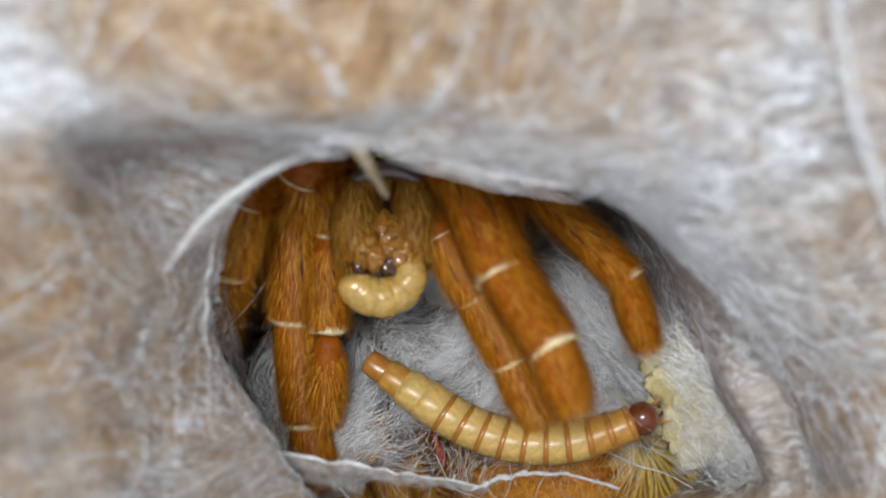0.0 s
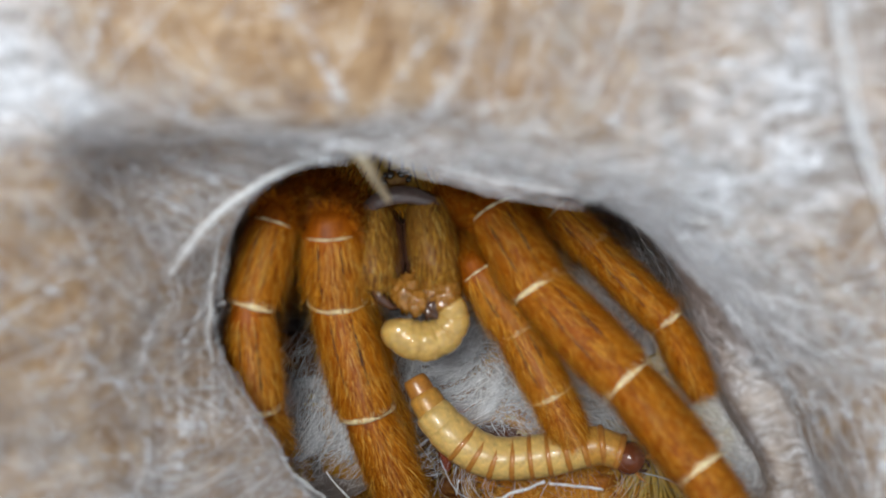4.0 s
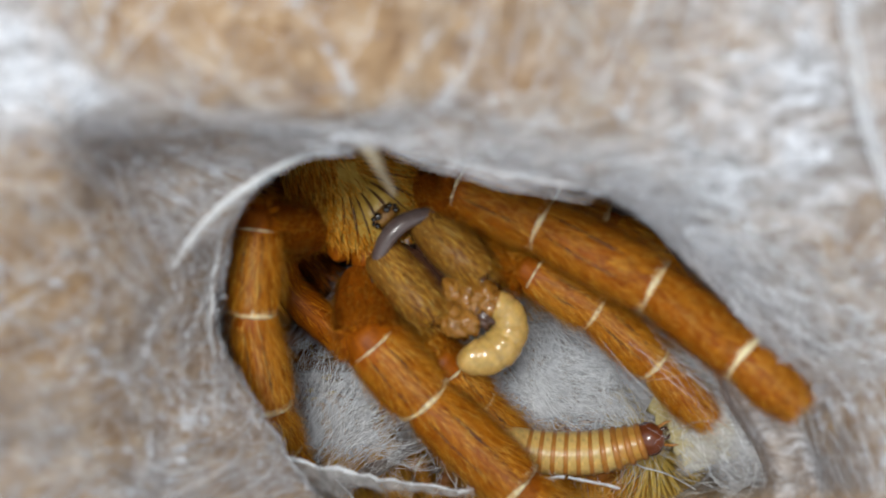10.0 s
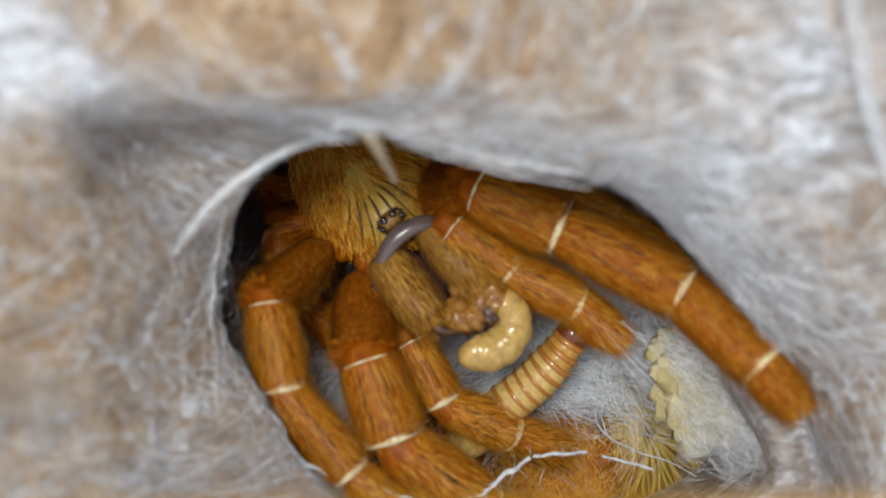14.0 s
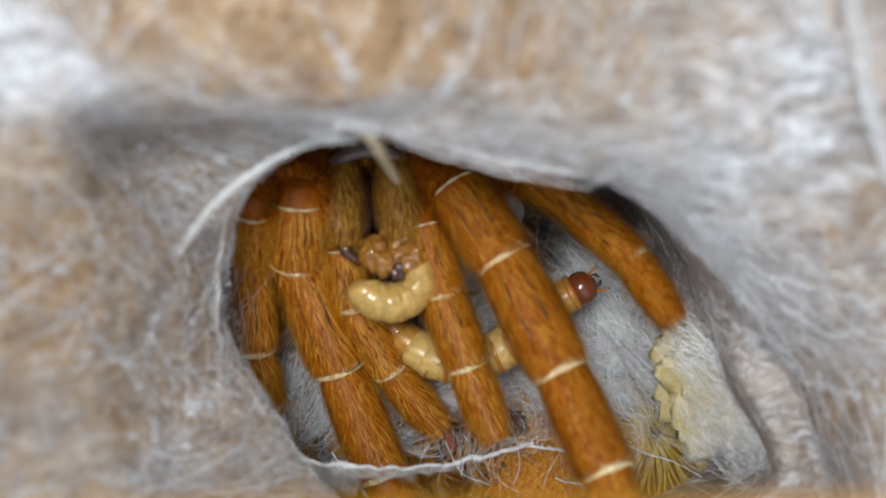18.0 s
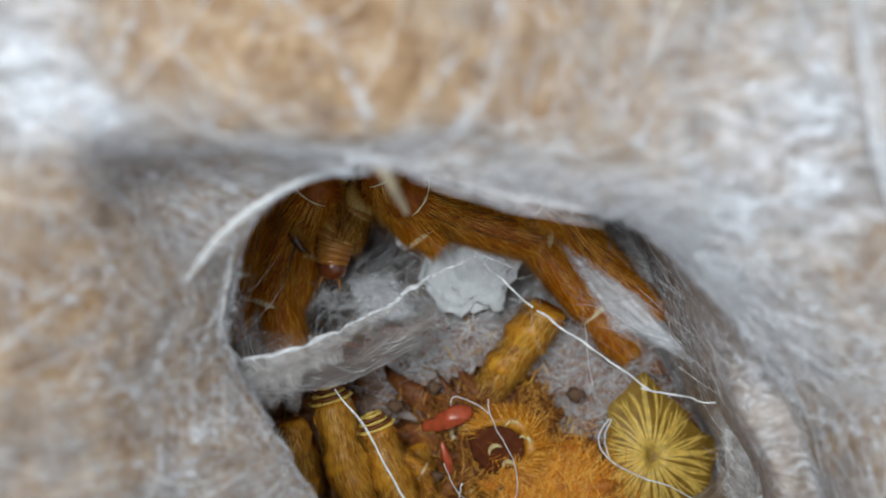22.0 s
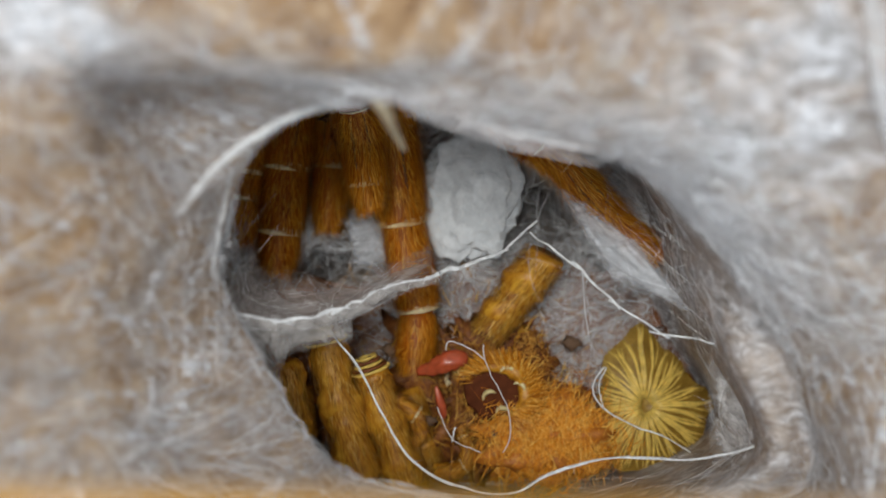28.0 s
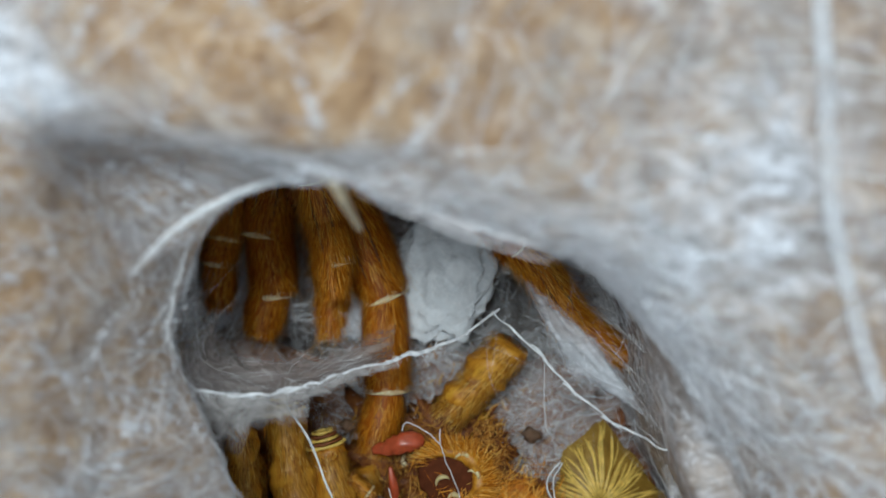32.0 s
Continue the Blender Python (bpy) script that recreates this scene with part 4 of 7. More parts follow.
# ---- the tarantula ----
SPIDER = thing("tarantula", "orange tarantula with pale leg joints feeding in its silk burrow", "spider")


def profile(r0, r1, r2):
    def at(q):
        if q < 0:
            return r0 * max(0.3, 0.72 + 2.2 * q)
        body = r0 + (r1 - r0) * math.sin(min(1, q / 0.55) * math.pi / 2) if q < 0.55 else r1 + (r2 - r1) * ((q - 0.55) / 0.45) ** 1.6
        return body * min(1, math.sqrt(max(0.0, 1 - max(0, 0.06 - q) ** 2 / 0.0036)) * 0.14 + 0.86)
    return at


def segment(name, L, radii, seed, hairs, band=1.0, tip=False, stripes=False, hair_len=1.0):
    """One segment of a limb, lying along z from its joint."""
    f = profile(*radii)
    bm = bmesh.new()
    n = 24
    zs = [L * i / (n - 1) for i in range(n)]
    rs = [f(i / (n - 1)) for i in range(n)]
    for k in range(7 if tip else 2):
        rs[n - 1 - k] *= math.sqrt(1 - (1 - k / 7) ** 2 * 0.92) if tip else (0.86, 0.97)[k]
    # a bare neck reaches back into the joint before it
    tube(bm, [(0, 0, -1.3), (0, 0, -0.7)] + [(0, 0, z) for z in zs], [rs[0] * 0.62, rs[0] * 0.86] + rs, 24, 0.92, 0.03)
    ob = part(name, bm, LEG, SPIDER)
    end = 0.985 if band else 1.0
    hair_mesh("bristles", L, f, int(hairs * 1.7), hair_len * 0.95, HAIR, ob, seed, 0.28, 0.056, -0.13, end - (0.9 * hair_len / L if band else 0))
    hair_mesh("bristles", L, f, int(hairs * 0.9), hair_len * 1.1, HAIR_GOLD, ob, seed + 500, 0.46, 0.036, -0.05, end - (1.0 * hair_len / L if band else 0))
    hair_mesh("long_hairs", L, f, int(hairs * 0.28), hair_len * 1.6, HAIR_GOLD, ob, seed + 700, 0.72, 0.026, 0.0, end - (0.6 * hair_len / L if band else 0))
    if not band and not tip:
        # the round end of the femur, seen end on at the knee, is furred too
        rng = np.random.default_rng(seed + 60)
        k = 900
        a, d = rng.uniform(0, 6.283, k), np.sqrt(rng.uniform(0, 1, k))
        base = np.stack([d * np.cos(a) * radii[2] * 0.86, d * np.sin(a) * radii[2] * 0.8, L - 0.02 + 0 * a], 1)
        way = np.stack([np.cos(a) * (0.3 + 0.6 * d), np.sin(a) * (0.3 + 0.6 * d), 0.45 - 0.25 * d], 1) + rng.normal(0, 0.15, (k, 3))
        V, Fc = ribbons(base[:, None] + way[:, None] * np.linspace(0, 1, 4)[None, :, None] * rng.uniform(0.6, 1.3, k)[:, None, None], np.full(k, 0.06), (0.3, 0.2, 0.9))
        raw("bristles", V, Fc, HAIR, ob)["kind"] = "stuff"
    if stripes:
        for s in (-1, 1):
            bm = bmesh.new()
            q = (0.10, 0.28, 0.5, 0.7, 0.84)
            tube(bm, [(s * 0.36 * f(k), 0.85 * f(k) + 0.13, L * k) for k in q], [0.02, 0.13, 0.15, 0.10, 0.02], 8, 0.5)
            part("bare_stripe", bm, LEG_DARK, ob)
    if name == "patella":
        # a thin pale fold where the patella leaves the knee
        bm = bmesh.new()
        arc = [radians(42 + 96 * k / 14) for k in range(15)]
        tube(bm, [(math.cos(a) * (f(0.03) + 0.14), math.sin(a) * (f(0.03) * 0.92 + 0.14), 0.55 - 0.45 * math.sin(a)) for a in arc], [0.03 + 0.09 * math.sin(math.pi * (k + 0.5) / 15) * (1 + 0.5 * math.sin(k * 1.3 + seed)) for k in range(15)], 7, 0.6, 0.3)
        part("knee_fold", bm, BAND, ob, "pale knee fold")
    if band:
        bm = bmesh.new()
        r, n = radii[2], 32
        rings = []
        for z, k in ((-0.42, 0.94), (-0.34, 1.02), (-0.14, 1.04), (0.06, 1.01), (0.16, 0.84)):
            row = []
            for q in range(n):
                a = 2 * math.pi * q / n
                wide = band * (1.15 * max(0.0, math.sin(a + 0.35 * math.sin(seed))) ** 4 + 0.35 * noise.noise(Vector((math.cos(a) * 1.6, math.sin(a) * 1.6, seed * 0.7))))
                row.append(bm.verts.new(Vector((math.cos(a) * r * k, math.sin(a) * r * k * 0.92, L + 0.02 + z * max(0.0, wide) + (0.10 * noise.noise(Vector((a * 5, z * 3, seed))) if z < -0.2 else 0))) * MM))
            rings.append(row)
        for p, q in zip(rings, rings[1:]):
            for k in range(n):
                bm.faces.new((p[k], p[(k + 1) % n], q[(k + 1) % n], q[k]))
        part("joint_band", bm, BAND, ob, "pale joint band")
        hair_mesh("band_fringe", L, lambda q: f(q) * 1.01, int(160 * band), 0.45, BAND_HAIR, ob, seed + 900, 0.16, 0.05, 1 - 0.7 / L, 1 - 0.25 / L)
    return ob


def limb(kind, lengths, thick, seed, femur=8.5):
    """Femur, patella, tibia, metatarsus and tarsus (a palp or a partly seen leg has one less)."""
    names = ["patella", "tibia", "metatarsus", "tarsus"] if len(lengths) == 4 else ["patella", "tibia", "tarsus"]
    out = [segment("femur", femur, (thick * 0.8, thick * 1.02, thick * 0.84), seed, 3000, 0)]
    k = len(names)
    for i, (nm, L) in enumerate(zip(names, lengths)):
        s = thick * (1.02, 1.0, 0.88, 0.78)[i] if k == 4 else thick * (1.0, 0.98, 0.92)[i]
        last = i == k - 1
        out.append(segment(nm, L, (s * 0.88, s, s * (0.60 if last else 0.93)), seed + 10 + i, int(300 * L), 0 if last else 1, last, i < 2, 1.1 - 0.1 * i))
    for ob in out:
        ob["label"] = kind
    return out


LEG_PIECES = dict(
    L1=limb("bristly orange front leg", (6.6, 9.8, 9.4, 5.2), 2.5, 100),
    L2=limb("bristly orange leg", (6.8, 8.2, 6.0, 4.5), 1.9, 130),
    LP=limb("orange feeler leg beside the jaws", (5.6, 7.0, 6.9), 1.75, 160, 7),
    R1=limb("bristly orange front leg", (7.2, 10.4, 9.2, 5.4), 2.4, 190),
    RP=limb("orange feeler leg beside the jaws", (6.0, 6.8, 6.2), 1.85, 220, 7),
    R2=limb("bristly orange leg", (4.4, 9.0, 6.0), 1.55, 250),
)
SPAN = dict(L1=(8.5, 6.6, 9.8, 9.4, 5.2), L2=(8.5, 6.8, 8.2, 6.0, 4.5), LP=(7, 5.6, 7.0, 6.9), R1=(8.5, 7.2, 10.4, 9.2, 5.4), RP=(7, 6.0, 6.8, 6.2), R2=(8.5, 4.4, 9.0, 6.0))
COXA = dict(L1=(-3.4, 2.5, -2), L2=(-4.2, 5, -3), LP=(-2.6, 0.6, -1), R1=(3.4, 2.5, -2), RP=(2.6, 0.6, -1), R2=(4.2, 5, -3))


def spider_body():
    bm = bmesh.new()
    rings, seg = 12, 40
    rows = []
    for i in range(rings + 1):
        r = i / rings
        row = []
        for j in range(seg):
            a = 2 * math.pi * j / seg
            k = 1 + 0.10 * math.cos(a - math.pi / 2) * -1
            groove = 0.26 * math.cos(10 * a) * math.sin(math.pi * min(1, r * 1.1)) * min(1, r * 1.6) ** 2
            row.append(bm.verts.new(Vector((5.3 * r * math.cos(a) * k, 7.4 + 7.2 * r * math.sin(a), 2.6 * math.sqrt(max(0, 1 - r * r)) + groove - 2.2 + 1.3 * math.exp(-((6.0 * r * math.sin(a) + 4) / 2.0) ** 2 - (4.9 * r * math.cos(a) / 2.2) ** 2))) * MM))
        rows.append(row)
    for a, b in zip(rows, rows[1:]):
        for j in range(seg):
            bm.faces.new((a[j], b[j], b[(j + 1) % seg], a[(j + 1) % seg]))
    bmesh.ops.remove_doubles(bm, verts=bm.verts, dist=1e-6)
    shell = part("carapace", bm, SHELL, SPIDER, "golden carapace with dark radial lines")
    rng = np.random.default_rng(77)
    n = 4200
    a, r = rng.uniform(0, 6.283, n), np.sqrt(rng.uniform(0.02, 1, n))
    base = np.stack([5.3 * r * np.cos(a), 7.4 + 7.2 * r * np.sin(a), 2.6 * np.sqrt(1 - r * r) - 2.2], 1)
    out = np.stack([0.35 * np.cos(a) + rng.normal(0, 0.25, n), 0 * a - 1.0, 0.42 + rng.normal(0, 0.15, n)], 1)
    paths = base[:, None, :] + out[:, None, :] * np.linspace(0, 1, 4)[None, :, None] * rng.uniform(0.5, 1.5, n)[:, None, None]
    V, Fc = ribbons(paths, np.full(n, 0.06))
    raw("bristles", V, Fc, HAIR_GOLD, shell)["kind"] = "stuff"
    def on_shell(r, a):
        return (5.3 * r * math.cos(a) * (1 - 0.10 * math.cos(a - math.pi / 2)), 7.4 + 7.2 * r * math.sin(a), 2.6 * math.sqrt(max(0, 1 - r * r)) - 2.05 + 1.3 * math.exp(-((6.0 * r * math.sin(a) + 4) / 2.0) ** 2 - (4.9 * r * math.cos(a) / 2.2) ** 2))

    for a in (-2.45, -2.18, -1.95, -1.72, -1.42, -1.19, -0.96, -0.69):
        bm = bmesh.new()
        tube(bm, [on_shell(r, a + 0.05 * math.sin(7 * r + a)) for r in (0.36, 0.47, 0.58, 0.69, 0.8, 0.9)], [0.03, 0.10, 0.12, 0.10, 0.07, 0.03], 6, 0.6)
        part("dark_line", bm, LEG_DARK, shell)
    bm = bmesh.new()
    tube(bm, [(x, 0.55 - 0.10 * x * x, 1.35 - 0.085 * x * x) for x in np.linspace(-4.6, 4.6, 21)], [0.16 + 0.60 * math.cos(x / 4.6 * 1.5) for x in np.linspace(-4.6, 4.6, 21)], 12, 0.8)
    part("clypeus", bm, PLATE, SPIDER, "glossy dark plate above the jaws")
    bm = bmesh.new()
    blob(bm, (0, 2.1, 0.85), (1.2, 0.75, 0.55), 0.1)
    mound = part("eye_mound", bm, JAW, SPIDER)
    for x, y, z, s in ((-0.45, 1.95, 0.85, 0.30), (0.45, 1.95, 0.85, 0.30), (-0.95, 1.5, 0.62, 0.24), (0.95, 1.5, 0.62, 0.24), (-0.85, 2.05, 0.68, 0.2), (0.85, 2.05, 0.68, 0.2), (-1.1, 1.8, 0.5, 0.17), (1.1, 1.8, 0.5, 0.17)):
        bm = bmesh.new()
        blob(bm, (x, y + 0.3, z + 0.5), (s * 1.15, s * 1.15, s * 1.1), 0, 1, 18, 12)
        part("eye", bm, EYE, mound)
    for s in (-1, 1):
        a, b = Vector((s * 2.25, 0.4, -0.6)), Vector((s * 2.5, -7.0, 0.2))
        m = Matrix.Translation(a * MM) @ (b - a).to_track_quat("Z", "Y").to_matrix().to_4x4()
        f = profile(1.75, 2.1, 1.45)
        bm = bmesh.new()
        tube(bm, [(0, 0, 7.2 * i / 14) for i in range(15)], [f(i / 14) * (1 if i < 13 else 0.8 - 0.25 * (i - 13)) for i in range(15)], 18, 0.88, 0.04)
        jaw = part("jaw", bm, JAW, SPIDER, "golden-haired jaw with dark inner side", m=m)
        hair_mesh("bristles", 7.2, f, 1200, 1.0, HAIR_OLIVE, jaw, 300 + s, 0.22, 0.036)
        hair_mesh("bristles", 7.2, f, 2400, 0.9, HAIR_BROWN, jaw, 310 + s, 0.24, 0.04)
        bm = bmesh.new()
        tube(bm, [(-s * 1.35, -0.8, 7.2 * q) for q in (0.05, 0.25, 0.5, 0.75, 0.93)], [0.6, 1.05, 1.12, 1.0, 0.5], 12, 1.2)
        part("inner_face", bm, DARK, jaw)
        bm = bmesh.new()
        tube(bm, [(0, 0, 6.7), (-s * 0.4, -0.3, 7.6), (-s * 1.2, -0.6, 8.3), (-s * 2.0, -0.8, 8.4)], [0.6, 0.5, 0.32, 0.05], 10)
        part("fang", bm, DARK, jaw)
    for s in (-1, 1):
        for k, (x, y, z) in enumerate(((3.2, 1.6, -2.6), (4.2, 3.8, -3), (4.6, 6.2, -3.2), (4.4, 8.4, -3.4))):
            bm = bmesh.new()
            blob(bm, (s * x, y, z), (1.6, 1.3, 1.2), 0.1)
            part("coxa", bm, LEG, SPIDER)
    bm = bmesh.new()
    blob(bm, (0, 18, -7), (5.0, 7.5, 4.4), 0.06)
    part("abdomen", bm, LEG, SPIDER, "orange hairy abdomen")
    for s in (-1, 1):
        for k, pts in enumerate((((4.4, 7, -3.4), (8.0, 8.5, -2.5), (10.3, 4.5, -3.5), (9.8, -1.5, -8)), ((4, 9, -3.6), (6.5, 13, -6), (8, 11, -11), (8, 6, -14)))):
            for nm, a, b in zip(("femur", "tibia", "tarsus"), pts, pts[1:]):
                a, b = Vector((a[0] * s, a[1], a[2])), Vector((b[0] * s, b[1], b[2]))
                m = Matrix.Translation(a * MM) @ (b - a).to_track_quat("Z", "Y").to_matrix().to_4x4()
                bm = bmesh.new()
                L = (b - a).length
                tube(bm, [(0, 0, L * i / 9) for i in range(10)], [1.55 * profile(0.8, 1, 0.8)(i / 9) for i in range(10)], 14, 0.92, 0.05)
                ob = part(nm, bm, LEG, SPIDER, "bristly orange hind leg", m=m)
                hair_mesh("bristles", L, lambda q: 1.5, 1300, 1.0, HAIR, ob, 400 + k, 0.28, 0.056)


spider_body()


# ---- larvae ----
def larva_piece(i, n, parent):
    """One ring of a larva, lying along z about its middle."""
    q = i / (n - 1)
    r = 1.78 * min(1, 0.62 + 1.9 * q) * (1 if q < 0.8 else 1 - 0.9 * (q - 0.8))
    L = 2.35
    bm = bmesh.new()
    zs = [-0.62, -0.54, -0.40, -0.1, 0.2, 0.42, 0.52]
    rs = [0.80, 0.93, 0.985, 1.02, 1.0, 0.965, 0.86]
    tube(bm, [(0, 0, z * L) for z in zs], [r * k for k in rs], 20, 0.92)
    ob = part("body_ring", bm, WORM_BAND if i == 0 else WORM_AMBER if i == 1 or i > n - 3 else WORM, parent)
    bm = bmesh.new()
    tube(bm, [(0, 0, 0.33 * L), (0, 0, 0.38 * L), (0, 0, 0.50 * L), (0, 0, 0.56 * L)], [r * 0.98, r * 1.05, r * 1.045, r * 0.92], 20, 0.92)
    part("dark_edge", bm, WORM_BAND, ob)
    if i >= n - 3:
        for s in (-1, 1):
            bm = bmesh.new()
            tube(bm, [(s * r * 0.5, -r * 0.75, 0), (s * r * 0.7, -r * 1.2, 0.2), (s * r * 0.6, -r * 1.6, 0.6)], [0.16, 0.13, 0.05], 6)
            part("leg", bm, WORM_BAND, ob)
    return ob


def larva_head(parent):
    bm = bmesh.new()
    blob(bm, (0, 0, 1.2), (1.4, 1.3, 1.3), 0.04)
    ob = part("head", bm, WORM_HEAD, parent)
    for s in (-1, 1):
        bm = bmesh.new()
        tube(bm, [(s * 0.7, 0.1, 2.1), (s * 0.95, 0.2, 2.8), (s * 1.0, 0.3, 3.3)], [0.14, 0.11, 0.05], 6)
        part("feeler", bm, WORM_BAND, ob)
        bm = bmesh.new()
        tube(bm, [(s * 0.4, -0.3, 2.3), (s * 0.4, -0.45, 2.7), (s * 0.1, -0.45, 2.9)], [0.2, 0.16, 0.06], 6)
        part("mandible", bm, DARK, ob)
    return ob


LARVA = thing("mealworm", "live cream mealworm with brown rings on silk", "larva", group="mealworms")
LARVA_N = 13
LARVA_PARTS = [larva_piece(i, LARVA_N, LARVA) for i in range(LARVA_N)] + [larva_head(LARVA)]

PREY = thing("mealworm", "half-eaten cream mealworm curled between the jaws", "larva", group="mealworms")


def prey():
    def arc(a, lift=0.0):
        return Vector(((2.3 + lift) * math.cos(a), (1.95 + lift) * math.sin(a) + 0.8, 0.25 * math.sin(2 * a)))

    bm = bmesh.new()
    angles = [radians(188 + 200 * i / 47) for i in range(48)]
    fold = [1.5 * (0.74 + 0.32 * math.sin(math.pi * min(1, (i + 10) / 58))) * math.sqrt(1 - (1 - min(1, (i + 0.5) / 6)) ** 2 * 0.9) * (1 - 0.07 * math.exp(-(((i + 3) % 8 - 4) / 0.9) ** 2)) for i in range(48)]
    tube(bm, [arc(a) for a in angles], fold, 20, 0.95, 0.06)
    body = part("body", bm, FLESH, PREY)
    for k in range(1, 5):
        i = 4 + 9 * k
        bm = bmesh.new()
        tube(bm, [arc(angles[i] + (angles[1] - angles[0]) * q) for q in (-1, 0, 0.5, 1)], [fold[i] * 0.95, fold[i] * 1.008, fold[i] * 1.008, fold[i] * 0.95], 20, 0.95, 0.06)
        part("dark_edge", bm, WORM_FOLD, body)
    for k, (x, y, z, s) in enumerate(((0.7, 3.4, -0.3, 1.3), (2.1, 2.8, 0.3, 1.2), (0.2, 5.0, -0.6, 1.1), (0.9, 1.8, 0.4, 0.7), (-1.6, 3.2, 0.2, 1.1), (1.7, 4.4, -0.2, 1.0), (-0.6, 2.3, 0.5, 0.8), (2.9, 1.8, 0.5, 0.7))):
        bm = bmesh.new()
        blob(bm, (x * 0.82, y * 0.82, z), (s * 0.95, s * 1.3, s * 0.75), 0.6, 0.4, 22, 14)
        part("pulp", bm, PULP if k != 3 else DARK, PREY, "wet chewed pulp")


prey()

# ---- moving cords of silk, in stiff pieces ----
CORD = thing("silk_strand", "white twisted silk cord pulled across the burrow", "silk", group="silk cords")
CORD_LEFT = thing("silk_strand", "white silk edge between burrow wall and chamber", "silk", group="silk cords")
CORD_SIDE = thing("silk_strand", "white silk cord at the edge of a torn web", "silk", group="silk cords")


def cord_pieces(parent, lengths, r, seed, films=()):
    """Stiff stretches of a cord; films gives how far a film of silk hangs from the first of them."""
    out = []
    for k, L in enumerate(lengths):
        bm = bmesh.new()
        rng = np.random.default_rng(seed + k)
        pts = np.stack([rng.normal(0, 0.08, 7), rng.normal(0, 0.08, 7), np.linspace(-0.55 * L, 0.55 * L, 7)], 1)
        pts[0, :2] = pts[-1, :2] = 0
        cord(bm, pts, r * (1.0 + 0.25 * math.sin(k * 1.9)), 22, seed + k, 4, 0.8)
        ob = part("cord_piece", bm, SILK, parent)
        if k < len(films):
            bm = bmesh.new()
            gap = bm.verts.layers.float.new("edge_gap")
            n, m = 16, 12
            g = []
            for i in range(n):
                row = []
                for j in range(m):
                    u, q = i / (n - 1), j / (m - 1)
                    reach = films[k] * (0.85 + 0.3 * noise.noise(Vector((i * 0.3, k, seed))))
                    row.append(bm.verts.new(Vector((-reach * q, -0.5 * films[k] * q ** 2 + 0.25 * noise.noise(Vector((i * 0.5, j * 0.5, k))), L * 1.15 * (u - 0.5))) * MM))
                    row[-1][gap] = min((1 - q) * 0.6, 0.14 + 0.4 * min(u, 1 - u))
                g.append(row)
            for i in range(n - 1):
                for j in range(m - 1):
                    bm.faces.new((g[i][j], g[i + 1][j], g[i + 1][j + 1], g[i][j + 1]))
            part("film", bm, WEB, ob, "grey silk film")
        out.append(ob)
    return out


CORD_PARTS = cord_pieces(CORD, (5.6, 5.6, 5.0, 4.6, 4.2, 4.0, 4.0), 0.14, 700, (6.5, 3.8, 1.6, 1.0))
CORD_LEFT_PARTS = cord_pieces(CORD_LEFT, (5.0, 5.0, 4.8, 4.6), 0.06, 740, (1.5, 1.5, 1.5, 2.0))
CORD_SIDE_PARTS = cord_pieces(CORD_SIDE, (5.0, 5.0, 5.2, 5.4), 0.085, 720)


def pocket_floor():
    """The silk floor of the pocket behind the cord: it slopes up and back."""
    t = thing("silk_pocket", "sagging silk pocket floor dusted with brown soil", "silk", (-9.5, -8.0, 1.0))
    front = evenly([(-17.2, -7.6, 6.5), (-16.2, -9.7, 5.6), (-12.8, -10.2, 4.2), (-8.6, -9.6, 2.6), (-5.2, -8.0, 1.0), (-1.4, -6.0, -0.6)], 40) - np.array((-9.5, -8.0, 1.0))
    bm = bmesh.new()
    gap = bm.verts.layers.float.new("edge_gap")
    g = []
    for i, p in enumerate(front):
        row = []
        u = i / 39
        for j in range(22):
            q = j / 21
            fold = 0.9 * noise.fractal(Vector((i * 0.16, j * 0.22, 4.5)), 0.8, 2, 4)
            rise = 4.6 - 1.8 * u + 0.5 * noise.noise(Vector((i * 0.2, 1.5, 0)))
            row.append(bm.verts.new(Vector((p[0] + (0.8 - 1.4 * u) * q, p[1] + rise * q ** 1.3 - 0.7 * math.sin(math.pi * q), p[2] - 11 * q + fold)) * MM))
            row[-1][gap] = min((1 - q) * 0.6, 0.10 + min(u, 1 - u))
        g.append(row)
    for i in range(39):
        for j in range(21):
            bm.faces.new((g[i][j], g[i][j + 1], g[i + 1][j + 1], g[i + 1][j]))
    part("membrane", bm, WEB_BROWN, t)
    rng = np.random.default_rng(71)
    paths = []
    for k in range(260):
        i, j, di = rng.uniform(0, 33), rng.uniform(0, 16), rng.uniform(1, 5)
        dj = rng.normal(0, 3)
        path = []
        for q in np.linspace(0, 1, 9):
            u, w = min(39, i + di * q) / 39, float(np.clip(j + dj * q, 0, 20)) / 21
            p = front[int(u * 39)]
            path.append((p[0] + (0.8 - 1.4 * u) * w, p[1] + (4.6 - 1.8 * u) * w ** 1.3 - 0.7 * math.sin(math.pi * w), p[2] - 11 * w + 0.9))
        paths.append(path)
    V, Fc = ribbons(np.array(paths), rng.uniform(0.008, 0.03, len(paths)))
    raw("threads", V, Fc, THREAD, t)["kind"] = "stuff"
    return t


POCKET = pocket_floor()
TORN = sheet("torn_web", "torn hazy silk web hanging from a cord", [(6.8, 3.1, 0.0), (14.4, -1.9, 2.0), (21.3, -9.2, 1.0), (12.2, -5.9, -3.0)], VEIL_DENSE, 81, 0.4, 30, 60, -0.82, 0.45, 0.014)


